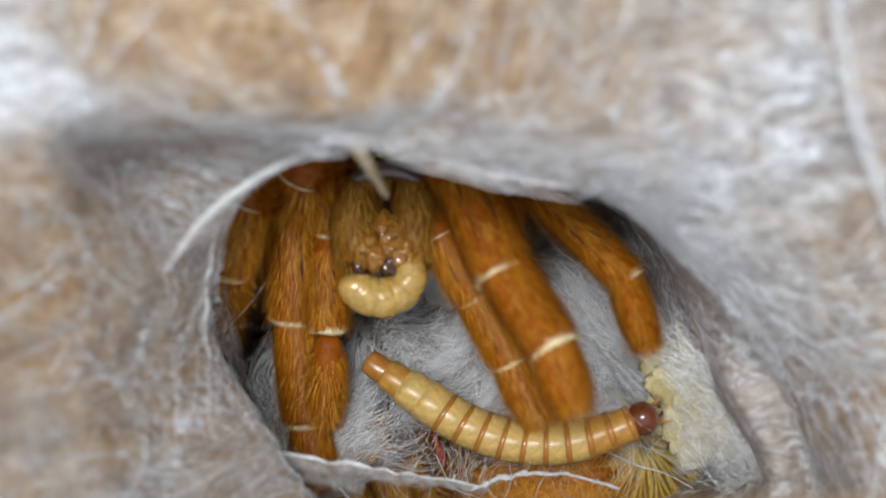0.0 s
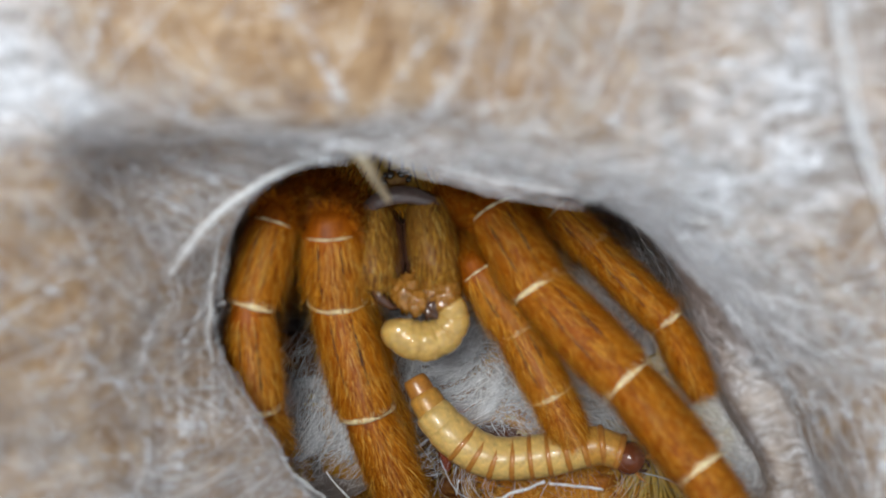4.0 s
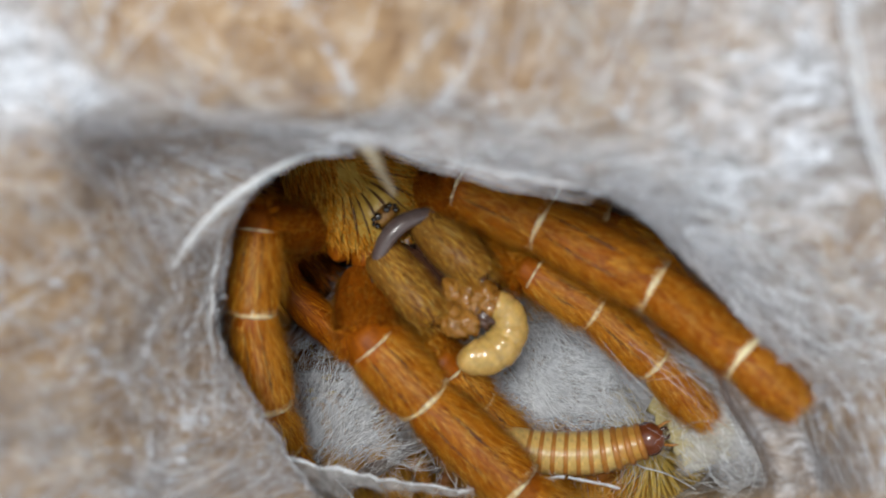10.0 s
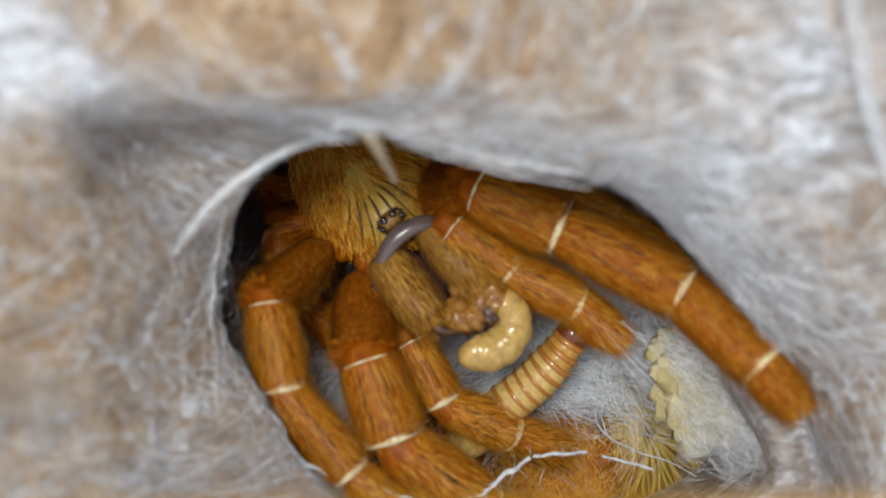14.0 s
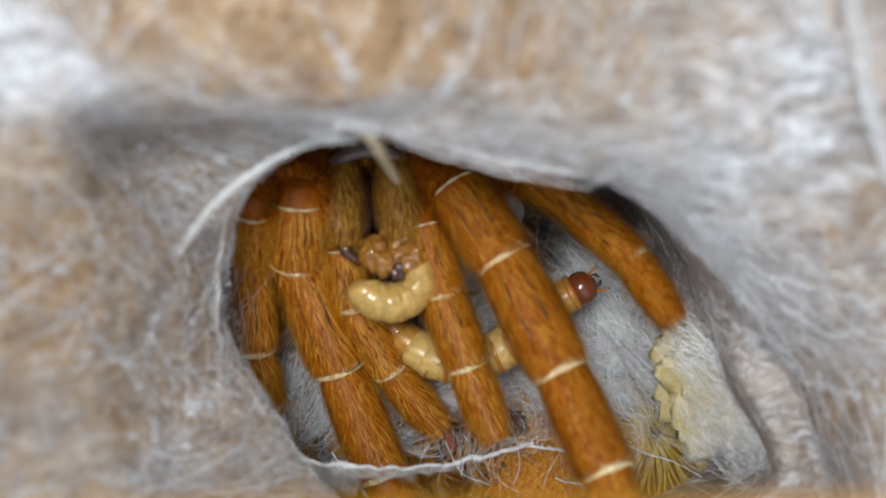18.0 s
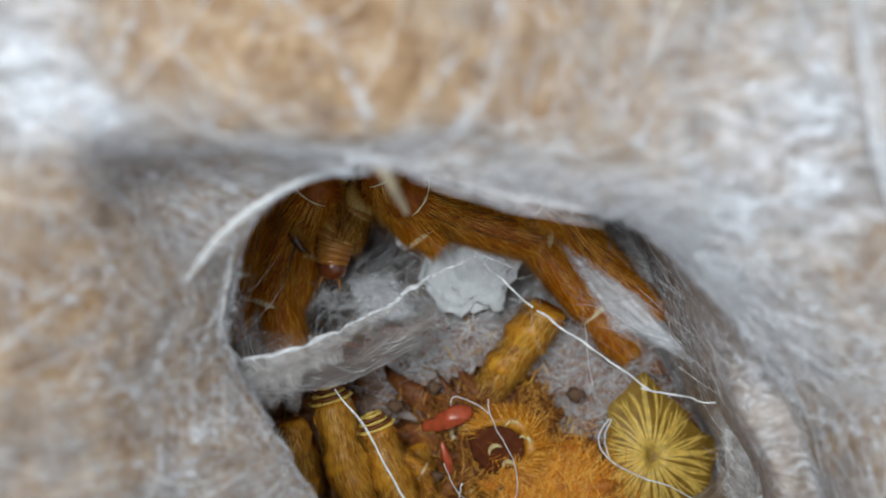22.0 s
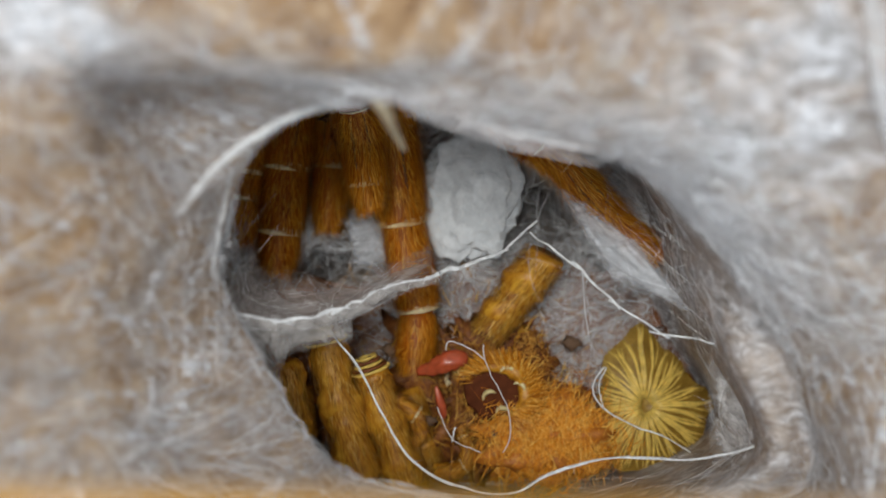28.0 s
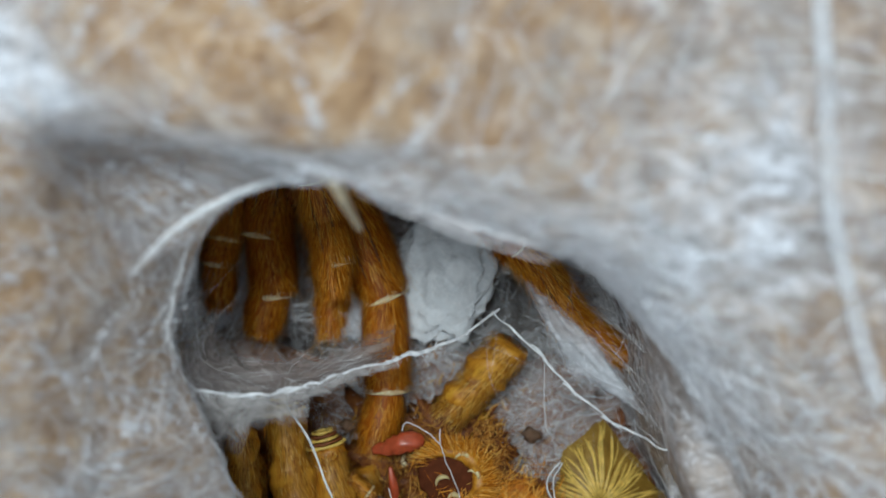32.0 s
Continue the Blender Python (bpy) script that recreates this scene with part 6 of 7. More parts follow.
    tables["R1"] = [
        (0, (-6, 88, 30), (16, 57, 41), (40, -6, 64), (77, -68, 96), (91, -111, 110)),
        (0.5, (16, 50, 30), (35, 19, 41), (82, -48, 64), (124, -117, 94), (137, -160, 110)),
        (1, (18, 50, 30), (37, 21, 41), (82, -45, 64), (122, -112, 96), (133, -155, 110)),
        (1.5, (19, 50, 30), (38, 19, 41), (84, -49, 64), (123, -116, 94), (135, -157, 110)),
        (2, (18, 37, 30), (39, 6, 41), (85, -67, 64), (122, -129, 96), (138, -168, 110)),
        (2.5, (37, 32, 30), (67, -20, 41), (133, -84, 64), (179, -147, 94), (203, -178, 110)),
        (3.5, (37, 33, 30), (69, -24, 41), (133, -90, 64), (181, -151, 94), (200, -183, 110)),
        (5.5, (33, 28, 30), (70, -22, 41), (132, -90, 64), (181, -149, 94), (203, -183, 110)),
        (6, (33, 29, 30), (71, -23, 41), (131, -89, 64), (179, -148, 94), (201, -181, 110)),
        (6.3, (25, 29, 30), (55, -14, 41), (113, -76, 64), (158, -129, 94), (179, -154, 110)),
        (6.7, (-9, 52, 30), (11, 22, 41), (70, -31, 64), (130, -93, 94), (163, -128, 110)),
        (7, (20, 40, 30), (48, 18, 41), (124, -12, 64), (199, -48, 94), (228, -75, 110)),
        (7.5, (25, 40, 30), (59, 13, 41), (137, -25, 64), (205, -65, 94), (233, -95, 110)),
        (8, (29, 37, 30), (89, 0, 41), (185, -61, 64), (235, -113, 94), (258, -138, 110)),
        (9, (17, 43, 30), (64, 22, 41), (155, -29, 64), (206, -72, 96), (246, -110, 110)),
        (10.5, (16, 44, 30), (64, 22, 41), (154, -28, 64), (205, -72, 96), (246, -110, 110)),
        (11, (10, 53, 30), (54, 31, 41), (132, -7, 64), (176, -46, 96), (197, -65, 110)),
        (11.5, (1, 66, 30), (35, 52, 41), (98, 31, 64), (138, 2, 96), (160, -18, 110)),
        (12, (35, 39, 30), (91, 13, 41), (160, -37, 64), (199, -75, 96), (219, -98, 110)),
        (12.5, (9, 54, 30), (52, 37, 41), (135, -16, 64), (192, -76, 94), (224, -111, 110)),
        (13, (17, 38, 30), (88, 6, 41), (166, -31, 64), (216, -68, 96), (240, -94, 110)),
        (14, (14, 36, 30), (90, 4, 41), (169, -38, 64), (220, -88, 94), (240, -114, 110)),
        (14.5, (27, 33, 30), (100, 1, 41), (179, -43, 64), (219, -91, 96), (240, -117, 110)),
        (16.5, (9, 48, 30), (63, 3, 41), (136, -63, 64), (190, -117, 94), (211, -156, 110)),
        (17, (-15, 48, 30), (8, -6, 41), (51, -92, 64), (90, -161, 94), (101, -198, 110)),
        (17.5, (-11, 44, 30), (16, -12, 41), (58, -91, 64), (97, -160, 94), (108, -197, 110)),
        (18, (0, 38, 30), (38, -18, 41), (79, -97, 64), (110, -166, 94), (120, -203, 110)),
        (18.5, (-8, 41, 30), (47, -4, 41), (88, -86, 64), (120, -155, 94), (130, -190, 110)),
        (19, (-7, 45, 16), (35, -21, 39), (83, -91, 65), (117, -158, 95), (127, -191, 110)),
        (19.5, (-27, 65, 1), (-4, 42, -62), (67, -26, -98), (97, -58, -139), (110, -79, -140)),
        (20, (-49, 60, -13), (-23, 45, -79), (67, -5, -93), (128, -76, -93), (156, -118, -112)),
        (20.5, (-66, 68, -27), (-30, 42, -84), (65, -10, -84), (130, -78, -84), (156, -124, -97)),
        (21, (-60, 53, -41), (-17, 23, -91), (74, -27, -94), (138, -94, -95), (164, -138, -111)),
        (21.5, (-56, 52, -56), (-7, 22, -99), (82, -24, -126), (144, -91, -137), (169, -133, -140)),
        (22, (-44, 57, -70), (-4, 39, -127), (73, 21, -140), (132, -46, -140), (162, -82, -140)),
        (22.5, (-84, 86, -70), (-62, 70, -137), (-5, 51, -139), (49, 21, -139), (76, -10, -140)),
        (23, (-93, 82, -70), (-66, 72, -136), (-24, 57, -140), (24, 27, -140), (51, 2, -140)),
        (23.5, (-87, 77, -70), (-55, 63, -133), (11, 37, -140), (89, -15, -140), (116, -62, -140)),
        (24, (-122, 117, -70), (-99, 84, -129), (-68, 32, -140), (-31, -55, -140), (-22, -115, -140)),
        (24.5, (-91, 101, -70), (-58, 63, -121), (-13, -12, -140), (33, -93, -140), (52, -146, -140)),
        (25.5, (-94, 111, -70), (-64, 73, -123), (-22, -2, -139), (24, -83, -139), (41, -130, -139)),
        (27.5, (-90, 118, -70), (-72, 75, -125), (-40, -11, -139), (-2, -98, -139), (6, -151, -139)),
        (28, (-71, 117, -70), (-62, 71, -124), (-48, -11, -140), (-28, -102, -140), (-29, -157, -140)),
        (29, (-71, 118, -70), (-62, 71, -124), (-47, -10, -140), (-28, -101, -140), (-28, -156, -140)),
        (29.5, (-75, 119, -70), (-65, 72, -124), (-50, -10, -140), (-28, -100, -140), (-27, -155, -140)),
        (30.5, (-104, 105, -70), (-79, 68, -127), (-34, -14, -140), (-19, -101, -140), (-24, -158, -140)),
        (32, (-106, 106, -70), (-81, 68, -126), (-36, -14, -139), (-21, -103, -140), (-26, -159, -140)),
    ]
    tables["RP"] = [
        (0, (0, 9, 20), (25, -35, 15), (52, -84, 10), (73, -130, 0)),
        (0.5, (5, 13, 20), (27, -29, 15), (54, -78, 10), (71, -129, 0)),
        (1, (5, 17, 20), (30, -25, 15), (52, -77, 10), (73, -127, 0)),
        (1.5, (6, 15, 20), (31, -27, 15), (53, -79, 10), (74, -129, 0)),
        (2, (20, -11, 20), (47, -58, 15), (70, -101, 10), (89, -140, 0)),
        (2.5, (26, -18, 20), (55, -63, 15), (76, -110, 10), (88, -143, 0)),
        (3.5, (26, -16, 20), (55, -60, 15), (76, -110, 10), (87, -140, 0)),
        (5.5, (21, -7, 20), (52, -47, 15), (93, -92, 10), (121, -120, 0)),
        (6, (21, -7, 20), (52, -46, 15), (93, -91, 10), (121, -119, 0)),
        (6.7, (27, -26, 20), (49, -53, 15), (86, -89, 10), (118, -117, 0)),
        (7, (45, -21, 20), (88, -57, 15), (116, -86, 10), (154, -128, 0)),
        (8, (70, -28, 20), (121, -68, 15), (164, -97, 10), (211, -133, 0)),
        (9, (64, -18, 20), (116, -49, 15), (161, -87, 10), (208, -135, 1)),
        (10.5, (63, -17, 20), (115, -48, 15), (161, -86, 10), (208, -134, 1)),
        (11, (11, 18, 20), (56, -12, 15), (128, -39, 10), (180, -61, 0)),
        (11.5, (34, 36, 20), (81, 21, 15), (134, -23, 10), (179, -70, 0)),
        (12, (18, 22, 20), (58, 4, 15), (108, -35, 10), (159, -67, 0)),
        (12.5, (25, 18, 20), (72, 0, 15), (124, -42, 10), (174, -78, 0)),
        (13, (-12, 25, 20), (37, 4, 15), (92, -27, 10), (116, -50, 0)),
        (14, (1, 7, 20), (46, -28, 15), (96, -50, 10), (129, -77, 0)),
        (14.5, (1, 8, 20), (50, -33, 15), (104, -75, 10), (133, -117, 0)),
        (16.5, (-31, 39, 20), (3, -9, 15), (46, -60, 10), (81, -108, 0)),
        (17, (-28, 4, 20), (-9, -45, 15), (20, -98, 10), (46, -140, 0)),
        (18, (-24, 7, 20), (-10, -44, 15), (11, -100, 10), (32, -155, 0)),
        (18.5, (-28, 30, 20), (-1, -14, 15), (22, -54, 10), (41, -95, 0)),
        (19, (-29, 7, 7), (-2, -29, 15), (21, -64, 10), (40, -97, 0)),
        (19.5, (-49, 34, -6), (-27, 7, -54), (2, -27, -89), (37, -71, -89)),
        (20, (-53, 26, -19), (-16, -13, -46), (35, -28, -87), (78, -62, -90)),
        (20.5, (-61, 45, -31), (-34, 8, -70), (6, -22, -89), (31, -56, -89)),
        (21, (-69, 48, -44), (-47, 15, -89), (-16, -29, -89), (-3, -64, -89)),
        (22, (-64, 66, -70), (-55, 52, -90), (-44, 38, -90), (-34, 28, -90)),
        (22.5, (-74, 62, -70), (-59, 23, -90), (-18, -35, -90), (-12, -98, -90)),
        (23, (-58, 59, -70), (-30, 20, -90), (-32, -14, -90), (-31, -48, -90)),
        (23.5, (-58, 65, -70), (-53, 52, -90), (-48, 42, -90), (-43, 32, -90)),
        (24, (-81, 61, -70), (-77, 48, -90), (-71, 33, -90), (-68, 14, -90)),
        (24.5, (-75, 68, -70), (-71, 55, -90), (-65, 46, -90), (-60, 31, -90)),
        (25.5, (-83, 78, -70), (-79, 65, -90), (-73, 55, -90), (-68, 41, -90)),
        (28, (-88, 73, -70), (-84, 55, -90), (-81, 35, -90), (-77, 11, -90)),
        (29, (-88, 71, -70), (-84, 56, -90), (-81, 36, -90), (-77, 12, -90)),
        (30.5, (-99, 71, -70), (-91, 49, -90), (-83, 25, -90), (-77, 1, -90)),
        (32, (-102, 72, -70), (-94, 49, -90), (-85, 25, -90), (-80, 1, -90)),
    ]
    tables["R2"] = [
        (0, (70, 50, 10), (90, 32, 10), (140, -21, 30), (152, -68, 50)),
        (0.5, (74, 49, 10), (93, 31, 10), (142, -26, 30), (154, -71, 50)),
        (1, (74, 48, 10), (97, 33, 10), (143, -25, 30), (152, -69, 50)),
        (2, (90, 38, 10), (117, 7, 10), (175, -54, 30), (195, -96, 50)),
        (2.5, (89, 36, 10), (113, 9, 10), (172, -52, 30), (194, -102, 50)),
        (3.5, (89, 34, 10), (113, 9, 10), (173, -52, 30), (193, -99, 50)),
        (5.5, (85, 33, 10), (110, 9, 10), (167, -52, 30), (187, -100, 50)),
        (6, (85, 34, 10), (111, 10, 10), (168, -51, 30), (188, -100, 50)),
        (6.7, (83, 45, 10), (110, 23, 10), (177, -30, 30), (201, -63, 50)),
        (7, (70, 50, 10), (97, 32, 10), (160, 1, 30), (199, -33, 50)),
        (8, (72, 51, 10), (117, 25, 10), (188, -31, 30), (222, -68, 50)),
        (9, (76, 45, 10), (129, 18, 10), (205, -34, 30), (239, -76, 50)),
        (10.5, (75, 45, 10), (129, 19, 10), (205, -34, 30), (239, -75, 50)),
        (11, (73, 50, 10), (105, 42, 10), (146, 19, 30), (169, -11, 50)),
        (12, (80, 45, 10), (116, 27, 10), (175, -21, 30), (210, -58, 50)),
        (13, (91, 35, 10), (127, 18, 10), (190, -21, 30), (229, -63, 50)),
        (14.5, (90, 32, 10), (126, 10, 10), (189, -29, 30), (232, -71, 50)),
        (16.5, (69, 49, 10), (105, 32, 10), (164, -20, 30), (195, -57, 50)),
        (17, (57, 54, 10), (88, 46, 10), (134, 10, 30), (181, -32, 50)),
        (18, (56, 48, 10), (81, 35, 10), (136, -15, 30), (161, -55, 50)),
        (18.5, (70, 49, 10), (97, 36, 10), (134, -8, 30), (170, -50, 50)),
        (19, (70, 48, 6), (96, 35, 10), (133, -6, 30), (167, -49, 50)),
        (19.5, (77, 44, 1), (107, 32, -28), (160, -10, -87), (194, -51, -99)),
        (20, (42, 52, -3), (67, 40, -37), (136, -16, -54), (179, -55, -69)),
        (20.5, (27, 51, -7), (54, 41, -40), (126, -12, -47), (166, -51, -69)),
        (21, (24, 53, -11), (50, 41, -46), (124, -10, -46), (164, -52, -62)),
        (22, (59, 53, -20), (86, 43, -53), (143, -13, -96), (170, -38, -99)),
        (22.5, (59, 54, -20), (84, 39, -52), (146, -12, -94), (176, -41, -99)),
        (23, (65, 51, -20), (96, 33, -45), (153, -15, -96), (176, -36, -100)),
        (23.5, (63, 58, -20), (92, 41, -48), (146, -12, -98), (176, -33, -100)),
        (24, (63, 51, -20), (92, 37, -50), (146, -12, -99), (178, -32, -100)),
        (24.5, (57, 60, -20), (84, 47, -52), (142, -5, -97), (178, -32, -100)),
        (25.5, (57, 62, -20), (84, 49, -52), (141, -1, -100), (176, -30, -100)),
        (28, (59, 56, -20), (86, 42, -52), (139, -6, -99), (175, -33, -100)),
        (29, (59, 57, -20), (86, 43, -52), (139, -5, -99), (176, -32, -100)),
        (29.5, (58, 55, -20), (85, 41, -52), (137, -4, -99), (174, -29, -100)),
        (30.5, (72, 46, -20), (94, 33, -56), (138, -13, -100), (177, -35, -100)),
        (32, (69, 47, -20), (93, 33, -54), (137, -14, -99), (177, -36, -100)),
    ]
    tilt = pose(0, 0, 0, -14, 0, 0)
    walk(SPIDER, [(t, TILT @ placed(body, t) @ tilt) for t in times])
    walk(PREY, [(t, TILT @ placed(prey_rows, t)) for t in times])
    for key, pieces in LEG_PIECES.items():
        rows = [[] for _ in pieces]
        for t in times:
            base = placed(body, t) @ tilt
            back = base.inverted()
            J = [Vector(p) for p in track(tables[key], t)]
            hip = base @ (Vector(COXA[key]) * MM) / MM
            root = J[0] + (hip - J[0] - Vector((0, 0, 6 if key in ("L1", "LP", "RP") else 2))).normalized() * 8
            for k, (a, b) in enumerate(zip([root] + J, J)):
                # a stiff piece lies about the middle of its stretch
                a = (a + b) / 2 - (b - a).normalized() * SPAN[key][k] / 2
                rows[k].append((t, back @ along(a, b)))
        for ob, r in zip(pieces, rows):
            walk(ob, r)
    worm = [
        (0, (-58, -95, -30), (-20, -120, -25), (21, -145, -20), (67, -158, -15), (117, -153, -10), (166, -134, -5)),
        (0.5, (-62, -96, -30), (-25, -123, -25), (22, -150, -20), (67, -157, -15), (117, -151, -10), (171, -134, -5)),
        (1, (-58, -97, -30), (-25, -122, -25), (17, -146, -20), (67, -156, -15), (122, -148, -10), (169, -133, -5)),
        (2, (-46, -115, -30), (-8, -142, -25), (24, -157, -20), (65, -163, -15), (115, -155, -10), (167, -140, -5)),
        (2.5, (-33, -104, -30), (-10, -141, -25), (28, -165, -20), (74, -168, -15), (119, -156, -10), (155, -148, -5)),
        (3.5, (-24, -108, -30), (0, -142, -25), (37, -164, -20), (78, -162, -15), (124, -154, -10), (150, -170, -5)),
        (5.5, (-25, -111, -30), (-6, -145, -25), (27, -170, -20), (73, -168, -15), (118, -152, -10), (149, -147, -5)),
        (6, (-27, -110, -30), (-8, -147, -25), (27, -170, -20), (73, -168, -15), (118, -152, -10), (147, -145, -5)),
        (6.7, (-4, -159, -30), (29, -174, -25), (66, -171, -20), (102, -158, -15), (129, -150, -10), (158, -149, -5)),
        (7, (-5, -167, -30), (22, -180, -25), (59, -169, -20), (96, -158, -15), (127, -149, -10), (162, -145, -5)),
        (8, (21, -147, -30), (49, -157, -25), (76, -158, -20), (112, -162, -15), (139, -167, -10), (172, -170, -5)),
        (9, (24, -154, -30), (48, -163, -25), (75, -166, -20), (107, -166, -15), (134, -162, -10), (162, -152, -5)),
        (10.5, (24, -154, -30), (47, -162, -25), (75, -166, -20), (106, -166, -15), (133, -161, -10), (160, -153, -5)),
        (11, (-19, -144, -30), (-1, -162, -25), (27, -179, -20), (68, -169, -15), (114, -147, -10), (158, -148, -5)),
        (11.5, (-11, -112, -30), (-1, -144, -25), (22, -161, -20), (59, -165, -15), (99, -159, -10), (135, -155, -5)),
        (12, (-8, -118, -30), (2, -145, -25), (34, -167, -20), (71, -171, -15), (107, -170, -10), (147, -163, -5)),
        (12.5, (-17, -129, -30), (-2, -152, -25), (26, -169, -20), (71, -168, -15), (112, -153, -10), (166, -151, -5)),
        (13, (-24, -123, -30), (-1, -150, -25), (32, -155, -20), (64, -141, -15), (84, -106, -10), (108, -66, -5)),
        (14, (-1, -179, -30), (22, -164, -25), (45, -140, -20), (67, -121, -15), (85, -101, -10), (99, -80, -5)),
        (14.5, (36, -178, -30), (58, -153, -25), (76, -129, -20), (89, -110, -15), (100, -91, -10), (104, -72, -5)),
        (16.5, (-10, -108, -30), (0, -135, -25), (24, -155, -20), (53, -140, -15), (73, -104, -10), (85, -58, -5)),
        (17, (-37, -103, -30), (-18, -126, -25), (14, -146, -20), (37, -135, -15), (59, -95, -10), (77, -49, -5)),
        (18, (-48, -77, -32), (-19, -100, -27), (13, -103, -22), (45, -89, -17), (72, -60, -12), (104, -41, -7)),
        (18.5, (-48, -81, -42), (-31, -92, -37), (-10, -85, -32), (9, -72, -27), (23, -60, -22), (39, -46, -17)),
        (19, (-43, -12, -74), (-43, -34, -69), (-47, -56, -65), (-54, -75, -61), (-65, -89, -57), (-75, -96, -52)),
        (19.5, (-58, 2, -99), (-55, -22, -95), (-57, -47, -91), (-72, -82, -88), (-80, -107, -84), (-79, -131, -81)),
        (20, (-58, -14, -102), (-57, -39, -99), (-62, -74, -97), (-71, -104, -94), (-80, -126, -91), (-85, -146, -88)),
        (21, (-67, -6, -104), (-77, -16, -102), (-92, -21, -101), (-104, -26, -100), (-109, -41, -98), (-106, -54, -97)),
        (22, (-82, 69, -130), (-87, 53, -130), (-95, 37, -130), (-105, 27, -130), (-110, 11, -130), (-112, -5, -130)),
        (23, (-75, 14, -130), (-80, 4, -130), (-85, -7, -130), (-89, -12, -130), (-90, -23, -130), (-84, -28, -130)),
        (23.5, (-75, 52, -130), (-80, 36, -130), (-82, 21, -130), (-89, 5, -130), (-94, -5, -130), (-99, -11, -130)),
        (24, (-86, 100, -130), (-89, 87, -130), (-92, 77, -130), (-94, 66, -130), (-95, 56, -130), (-97, 48, -130)),
        (24.5, (-80, 93, -130), (-82, 77, -130), (-84, 70, -130), (-86, 64, -130), (-89, 59, -130), (-91, 51, -130)),
        (25.5, (-83, 108, -130), (-85, 93, -130), (-88, 85, -130), (-90, 80, -130), (-92, 74, -130), (-94, 67, -130)),
        (28, (-89, 108, -130), (-92, 98, -130), (-94, 90, -130), (-96, 82, -130), (-98, 74, -130), (-100, 67, -130)),
        (30.5, (-115, 127, -130), (-116, 116, -130), (-117, 105, -130), (-118, 95, -130), (-119, 84, -130), (-121, 79, -130)),
        (32, (-117, 126, -130), (-118, 116, -130), (-120, 105, -130), (-121, 94, -130), (-122, 84, -130), (-124, 78, -130)),
    ]
    rows = [[] for _ in LARVA_PARTS]
    place = []
    for t in times:
        pts = evenly(track(worm, t), 2 * LARVA_N + 3)
        c = Matrix.Translation(Vector(pts[LARVA_N]) * MM)
        place.append((t, TILT @ c))
        for k in range(LARVA_N + 1):
            a, b = pts[min(2 * k, 2 * LARVA_N)], pts[min(2 * k + 2, 2 * LARVA_N + 2)]
            rows[k].append((t, c.inverted() @ along(a, b, k < LARVA_N)))
    walk(LARVA, place)
    for ob, r in zip(LARVA_PARTS, rows):
        walk(ob, r)
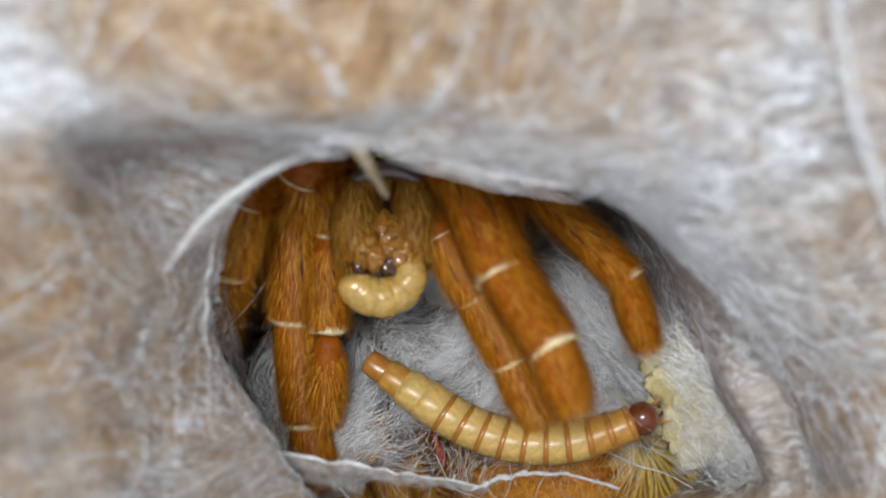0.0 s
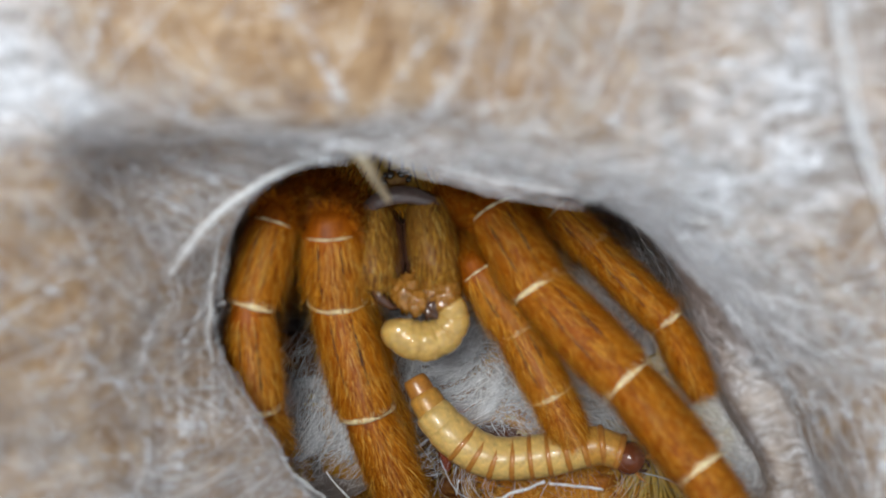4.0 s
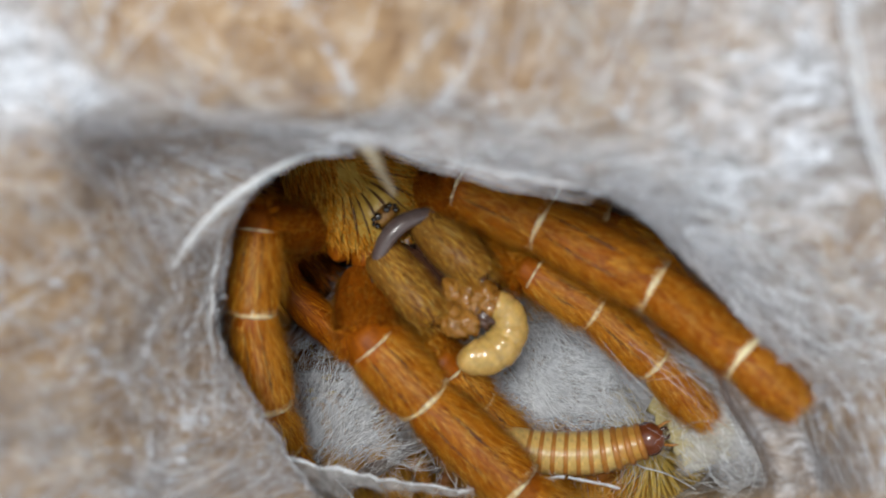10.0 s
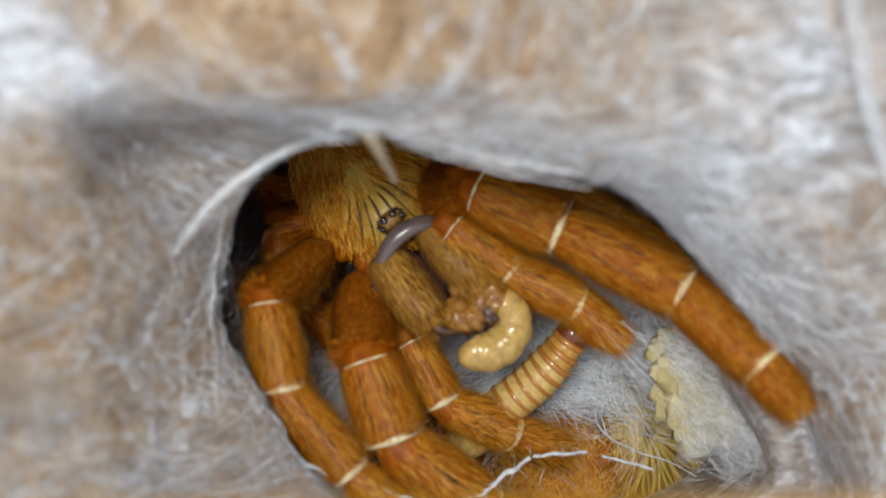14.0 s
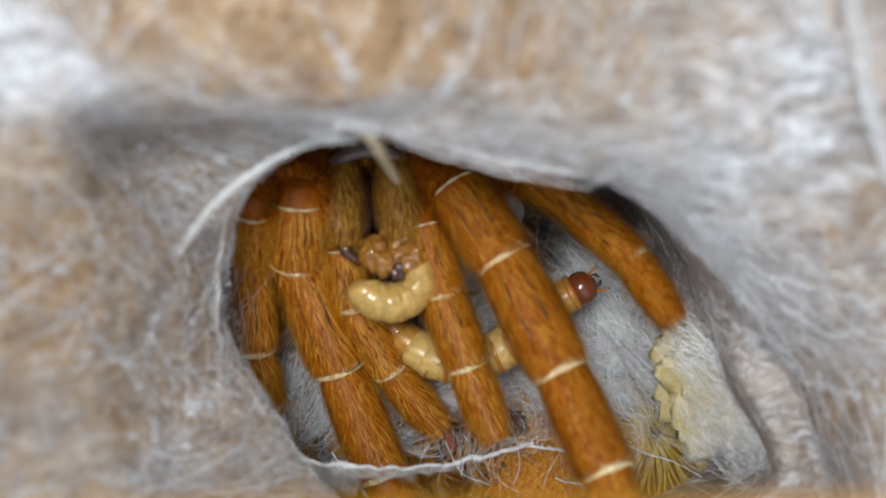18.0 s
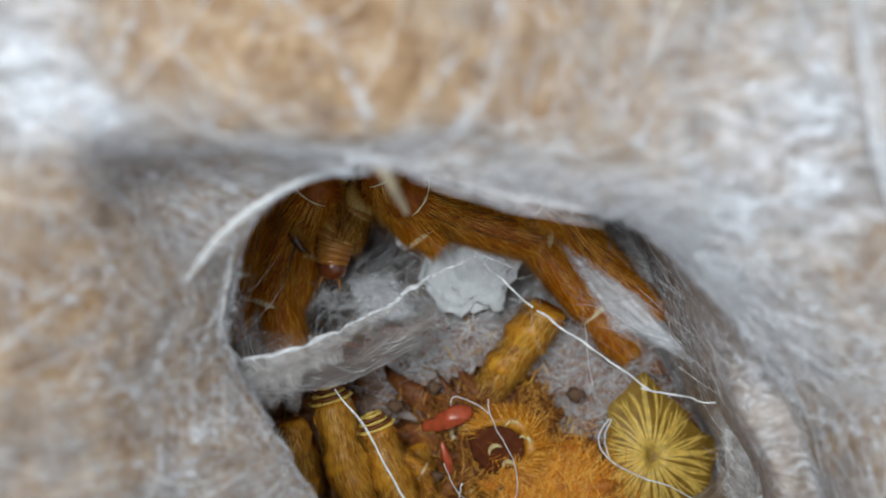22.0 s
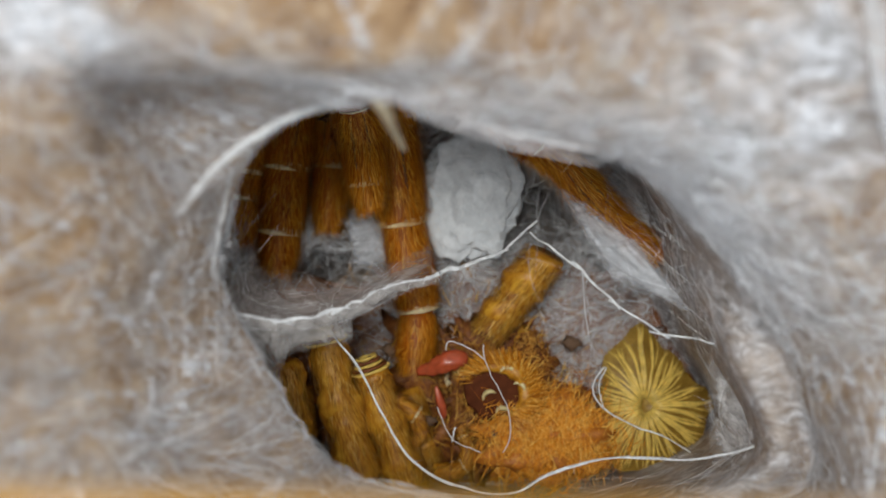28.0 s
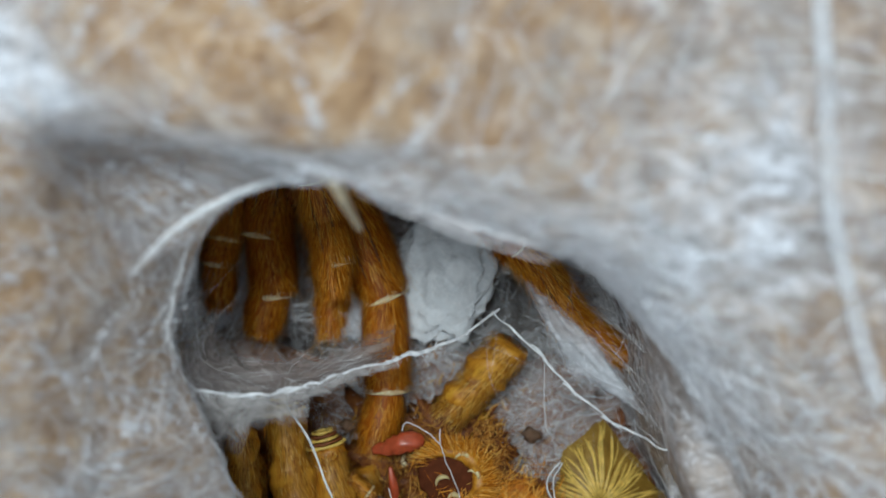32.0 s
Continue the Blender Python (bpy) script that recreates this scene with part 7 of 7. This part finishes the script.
    cord_rows = [
        (0, (-160, -146, 70), (-111, -154, 60), (-61, -164, 50), (-10, -175, 40), (29, -183, 30), (60, -176, 20), (97, -178, 10), (143, -192, 0)),
        (2, (-162, -145, 70), (-113, -153, 60), (-63, -163, 50), (-12, -173, 40), (27, -182, 30), (59, -175, 20), (95, -176, 10), (141, -189, 0)),
        (2.5, (-163, -142, 70), (-131, -149, 60), (-107, -172, 50), (-69, -200, 40), (-13, -211, 30), (40, -189, 20), (76, -178, 10), (131, -185, 0)),
        (6, (-163, -148, 70), (-131, -156, 60), (-107, -179, 50), (-69, -207, 40), (-13, -217, 30), (40, -195, 20), (76, -184, 10), (131, -191, 0)),
        (6.7, (-162, -147, 70), (-122, -169, 60), (-80, -176, 50), (-38, -184, 40), (1, -195, 30), (41, -190, 20), (77, -183, 10), (132, -189, 0)),
        (9, (-162, -147, 70), (-122, -158, 60), (-80, -169, 50), (-38, -179, 40), (1, -187, 30), (41, -185, 20), (95, -183, 10), (141, -193, 0)),
        (11.5, (-164, -148, 70), (-115, -157, 60), (-65, -172, 50), (-14, -182, 40), (30, -188, 30), (61, -176, 20), (93, -176, 10), (139, -188, 0)),
        (13, (-164, -153, 70), (-115, -167, 60), (-65, -186, 50), (-14, -205, 40), (26, -198, 30), (61, -173, 20), (102, -165, 10), (163, -181, 0)),
        (14.5, (-165, -161, 70), (-116, -171, 60), (-66, -189, 50), (-15, -208, 40), (25, -202, 30), (69, -172, 20), (114, -174, 10), (184, -193, 0)),
        (16.5, (-166, -158, 70), (-126, -163, 60), (-84, -190, 50), (-33, -209, 40), (2, -202, 30), (45, -168, 20), (90, -167, 10), (159, -192, 0)),
        (17, (-154, -157, 70), (-118, -167, 60), (-76, -172, 50), (-42, -172, 40), (-8, -169, 30), (23, -164, 20), (54, -160, 10), (87, -167, 0)),
        (18, (-155, -158, 70), (-118, -168, 60), (-77, -176, 50), (-34, -179, 40), (0, -177, 30), (31, -172, 20), (58, -166, 10), (91, -172, 0)),
        (19, (-155, -154, 69), (-119, -149, 58), (-86, -159, 47), (-53, -165, 36), (-9, -161, 25), (17, -161, 14), (35, -146, 3), (72, -131, -7)),
        (19.5, (-153, -141, 67), (-125, -156, 55), (-84, -159, 44), (-46, -150, 32), (-15, -139, 20), (7, -118, 9), (25, -96, -3), (48, -86, -15)),
        (20, (-156, -122, 66), (-111, -128, 53), (-69, -127, 41), (-31, -121, 28), (-1, -116, 15), (22, -106, 3), (40, -94, -10), (73, -92, -22)),
        (21, (-161, -97, 63), (-116, -102, 49), (-87, -99, 34), (-62, -89, 20), (-32, -74, 6), (-5, -64, -9), (32, -68, -23), (71, -81, -37)),
        (22, (-164, -78, 60), (-133, -72, 44), (-105, -62, 28), (-80, -50, 12), (-54, -37, -4), (-23, -14, -20), (19, 5, -36), (44, -4, -52)),
        (22.5, (-160, -86, 60), (-133, -78, 44), (-105, -71, 28), (-75, -58, 12), (-49, -43, -4), (-23, -18, -20), (10, -15, -36), (45, -32, -52)),
        (23, (-154, -115, 60), (-122, -103, 44), (-101, -70, 28), (-74, -43, 12), (-39, -28, -4), (-3, -24, -20), (35, -20, -36), (64, 6, -52)),
        (23.5, (-136, -104, 60), (-104, -93, 44), (-75, -85, 28), (-46, -68, 12), (-10, -55, -4), (22, -41, -20), (46, -27, -36), (75, -17, -52)),
        (24, (-168, -96, 60), (-128, -100, 44), (-86, -95, 28), (-52, -77, 12), (-18, -59, -4), (14, -50, -20), (42, -38, -36), (69, -21, -52)),
        (24.5, (-164, -96, 60), (-124, -100, 44), (-83, -94, 28), (-50, -71, 12), (-15, -57, -4), (17, -50, -20), (45, -40, -36), (71, -20, -52)),
        (25.5, (-167, -92, 60), (-127, -94, 44), (-86, -87, 28), (-52, -69, 12), (-17, -55, -4), (14, -45, -20), (42, -36, -36), (68, -16, -52)),
        (28, (-168, -90, 60), (-128, -96, 44), (-87, -87, 28), (-53, -69, 12), (-18, -60, -4), (14, -49, -20), (42, -38, -36), (68, -13, -52)),
        (29, (-168, -89, 60), (-128, -96, 44), (-87, -86, 28), (-53, -69, 12), (-18, -59, -4), (14, -48, -20), (42, -37, -36), (68, -13, -52)),
        (30.5, (-156, -100, 60), (-117, -100, 44), (-81, -93, 28), (-45, -76, 12), (-12, -64, -4), (18, -52, -20), (44, -37, -36), (69, -13, -52)),
        (32, (-159, -99, 60), (-120, -100, 44), (-84, -92, 28), (-48, -75, 12), (-15, -63, -4), (15, -51, -20), (41, -37, -36), (66, -13, -52)),
    ]
    side_rows = [
        (0, (102, -217, -40), (138, -216, -28), (178, -216, -16), (216, -215, -4), (249, -210, 8)),
        (16.5, (96, -226, -40), (132, -224, -28), (171, -223, -16), (210, -222, -4), (243, -216, 8)),
        (18, (95, -204, -40), (131, -210, -28), (171, -216, -16), (210, -217, -4), (243, -210, 8)),
        (19.5, (49, -91, -40), (91, -117, -28), (132, -147, -16), (176, -177, -4), (223, -196, 8)),
        (20, (41, -101, -40), (88, -127, -28), (129, -153, -16), (173, -182, -4), (220, -201, 8)),
        (21, (42, -73, -40), (89, -99, -28), (130, -126, -16), (174, -155, -4), (217, -172, 8)),
        (22, (20, 1, -40), (67, -40, -28), (113, -70, -16), (158, -100, -4), (201, -106, 8)),
        (22.5, (20, -17, -40), (67, -49, -28), (113, -81, -16), (158, -104, -4), (201, -105, 8)),
        (23, (64, -15, -40), (101, -46, -28), (133, -73, -16), (168, -93, -4), (206, -100, 8)),
        (23.5, (74, -17, -40), (107, -48, -28), (138, -72, -16), (169, -92, -4), (208, -99, 8)),
        (24, (68, -25, -40), (103, -51, -28), (135, -76, -16), (171, -97, -4), (210, -100, 8)),
        (24.5, (68, -27, -40), (104, -53, -28), (136, -78, -16), (172, -98, -4), (211, -102, 8)),
        (25.5, (68, -20, -40), (103, -46, -28), (135, -72, -16), (171, -92, -4), (209, -97, 8)),
        (28, (70, -25, -40), (102, -46, -28), (135, -76, -16), (171, -96, -4), (209, -99, 8)),
        (29, (70, -24, -40), (102, -45, -28), (135, -75, -16), (171, -95, -4), (209, -100, 8)),
        (30.5, (69, -18, -40), (105, -40, -28), (135, -68, -16), (168, -87, -4), (209, -100, 8)),
        (32, (67, -17, -40), (102, -40, -28), (133, -67, -16), (166, -86, -4), (206, -99, 8)),
    ]
    for table, pieces in ((cord_rows, CORD_PARTS), (side_rows, CORD_SIDE_PARTS)):
        for k, ob in enumerate(pieces):
            walk(ob, [(t, along(track(table, t)[k], track(table, t)[k + 1], True)) for t in times])
    # the edge of silk runs along the rim down to the near end of the cord
    for k, ob in enumerate(CORD_LEFT_PARTS):
        rows = []
        for t in times:
            end = track(cord_rows, t)[0]
            p = catmull([(-15.4, 2.6, 12.5), (-16.7, -3.2, 10.5), (end[0] * 0.4 - 10.2, (end[1] - 3.2) * 0.55, 9.4), end + (1.0, -0.3, 0)], 5)
            rows.append((t, along(p[k], p[k + 1], True)))
        walk(ob, rows)
    # the sheets are dragged up and back as the spider clears the burrow
    for ob, away, turn in ((SHEETS["middle"], (-2, 19, -9), 10), (SHEETS["side"], (-8, 11, -10), 20), (SHEETS["far"], (5, 8, -6), 6), (SHEETS["veil"], (3, 7, -3), 8), (PALE_SHED, (4, 6, -6), 20), (TORN, (0, 0, 0), 0), (LOW_CORD, (0, 0, 0), 0), (POCKET, (0, 0, 0), 0)):
        home = ob.matrix_basis.copy()
        gone = home @ pose(*(Vector(away) * MM), 0, 0, turn)
        if ob is POCKET:
            low = home @ pose(0, -11 * MM, -7 * MM)
            walk(ob, [(0, low), (17, low), (18.5, low), (20, home @ pose(0, -3 * MM, -1 * MM)), (21.5, home), (26, home), (32, home)])
        elif ob in (TORN, LOW_CORD):
            start = home @ pose(*(Vector((4, -9, -4) if ob is TORN else (0, -7, 1)) * MM), 0, 0, 0)
            walk(ob, [(0, start), (18.5, start), (20, start), (22, home), (26, home), (32, home)])
        else:
            early = ob is SHEETS["middle"]
            walk(ob, [(0, home), (17, home), (18.2, home), (19.2, home.lerp(gone, 0.42 if early else 0.1)), (20.5, home.lerp(gone, 0.72 if early else 0.5)), (22, gone), (27, gone), (32, gone)])


motions()
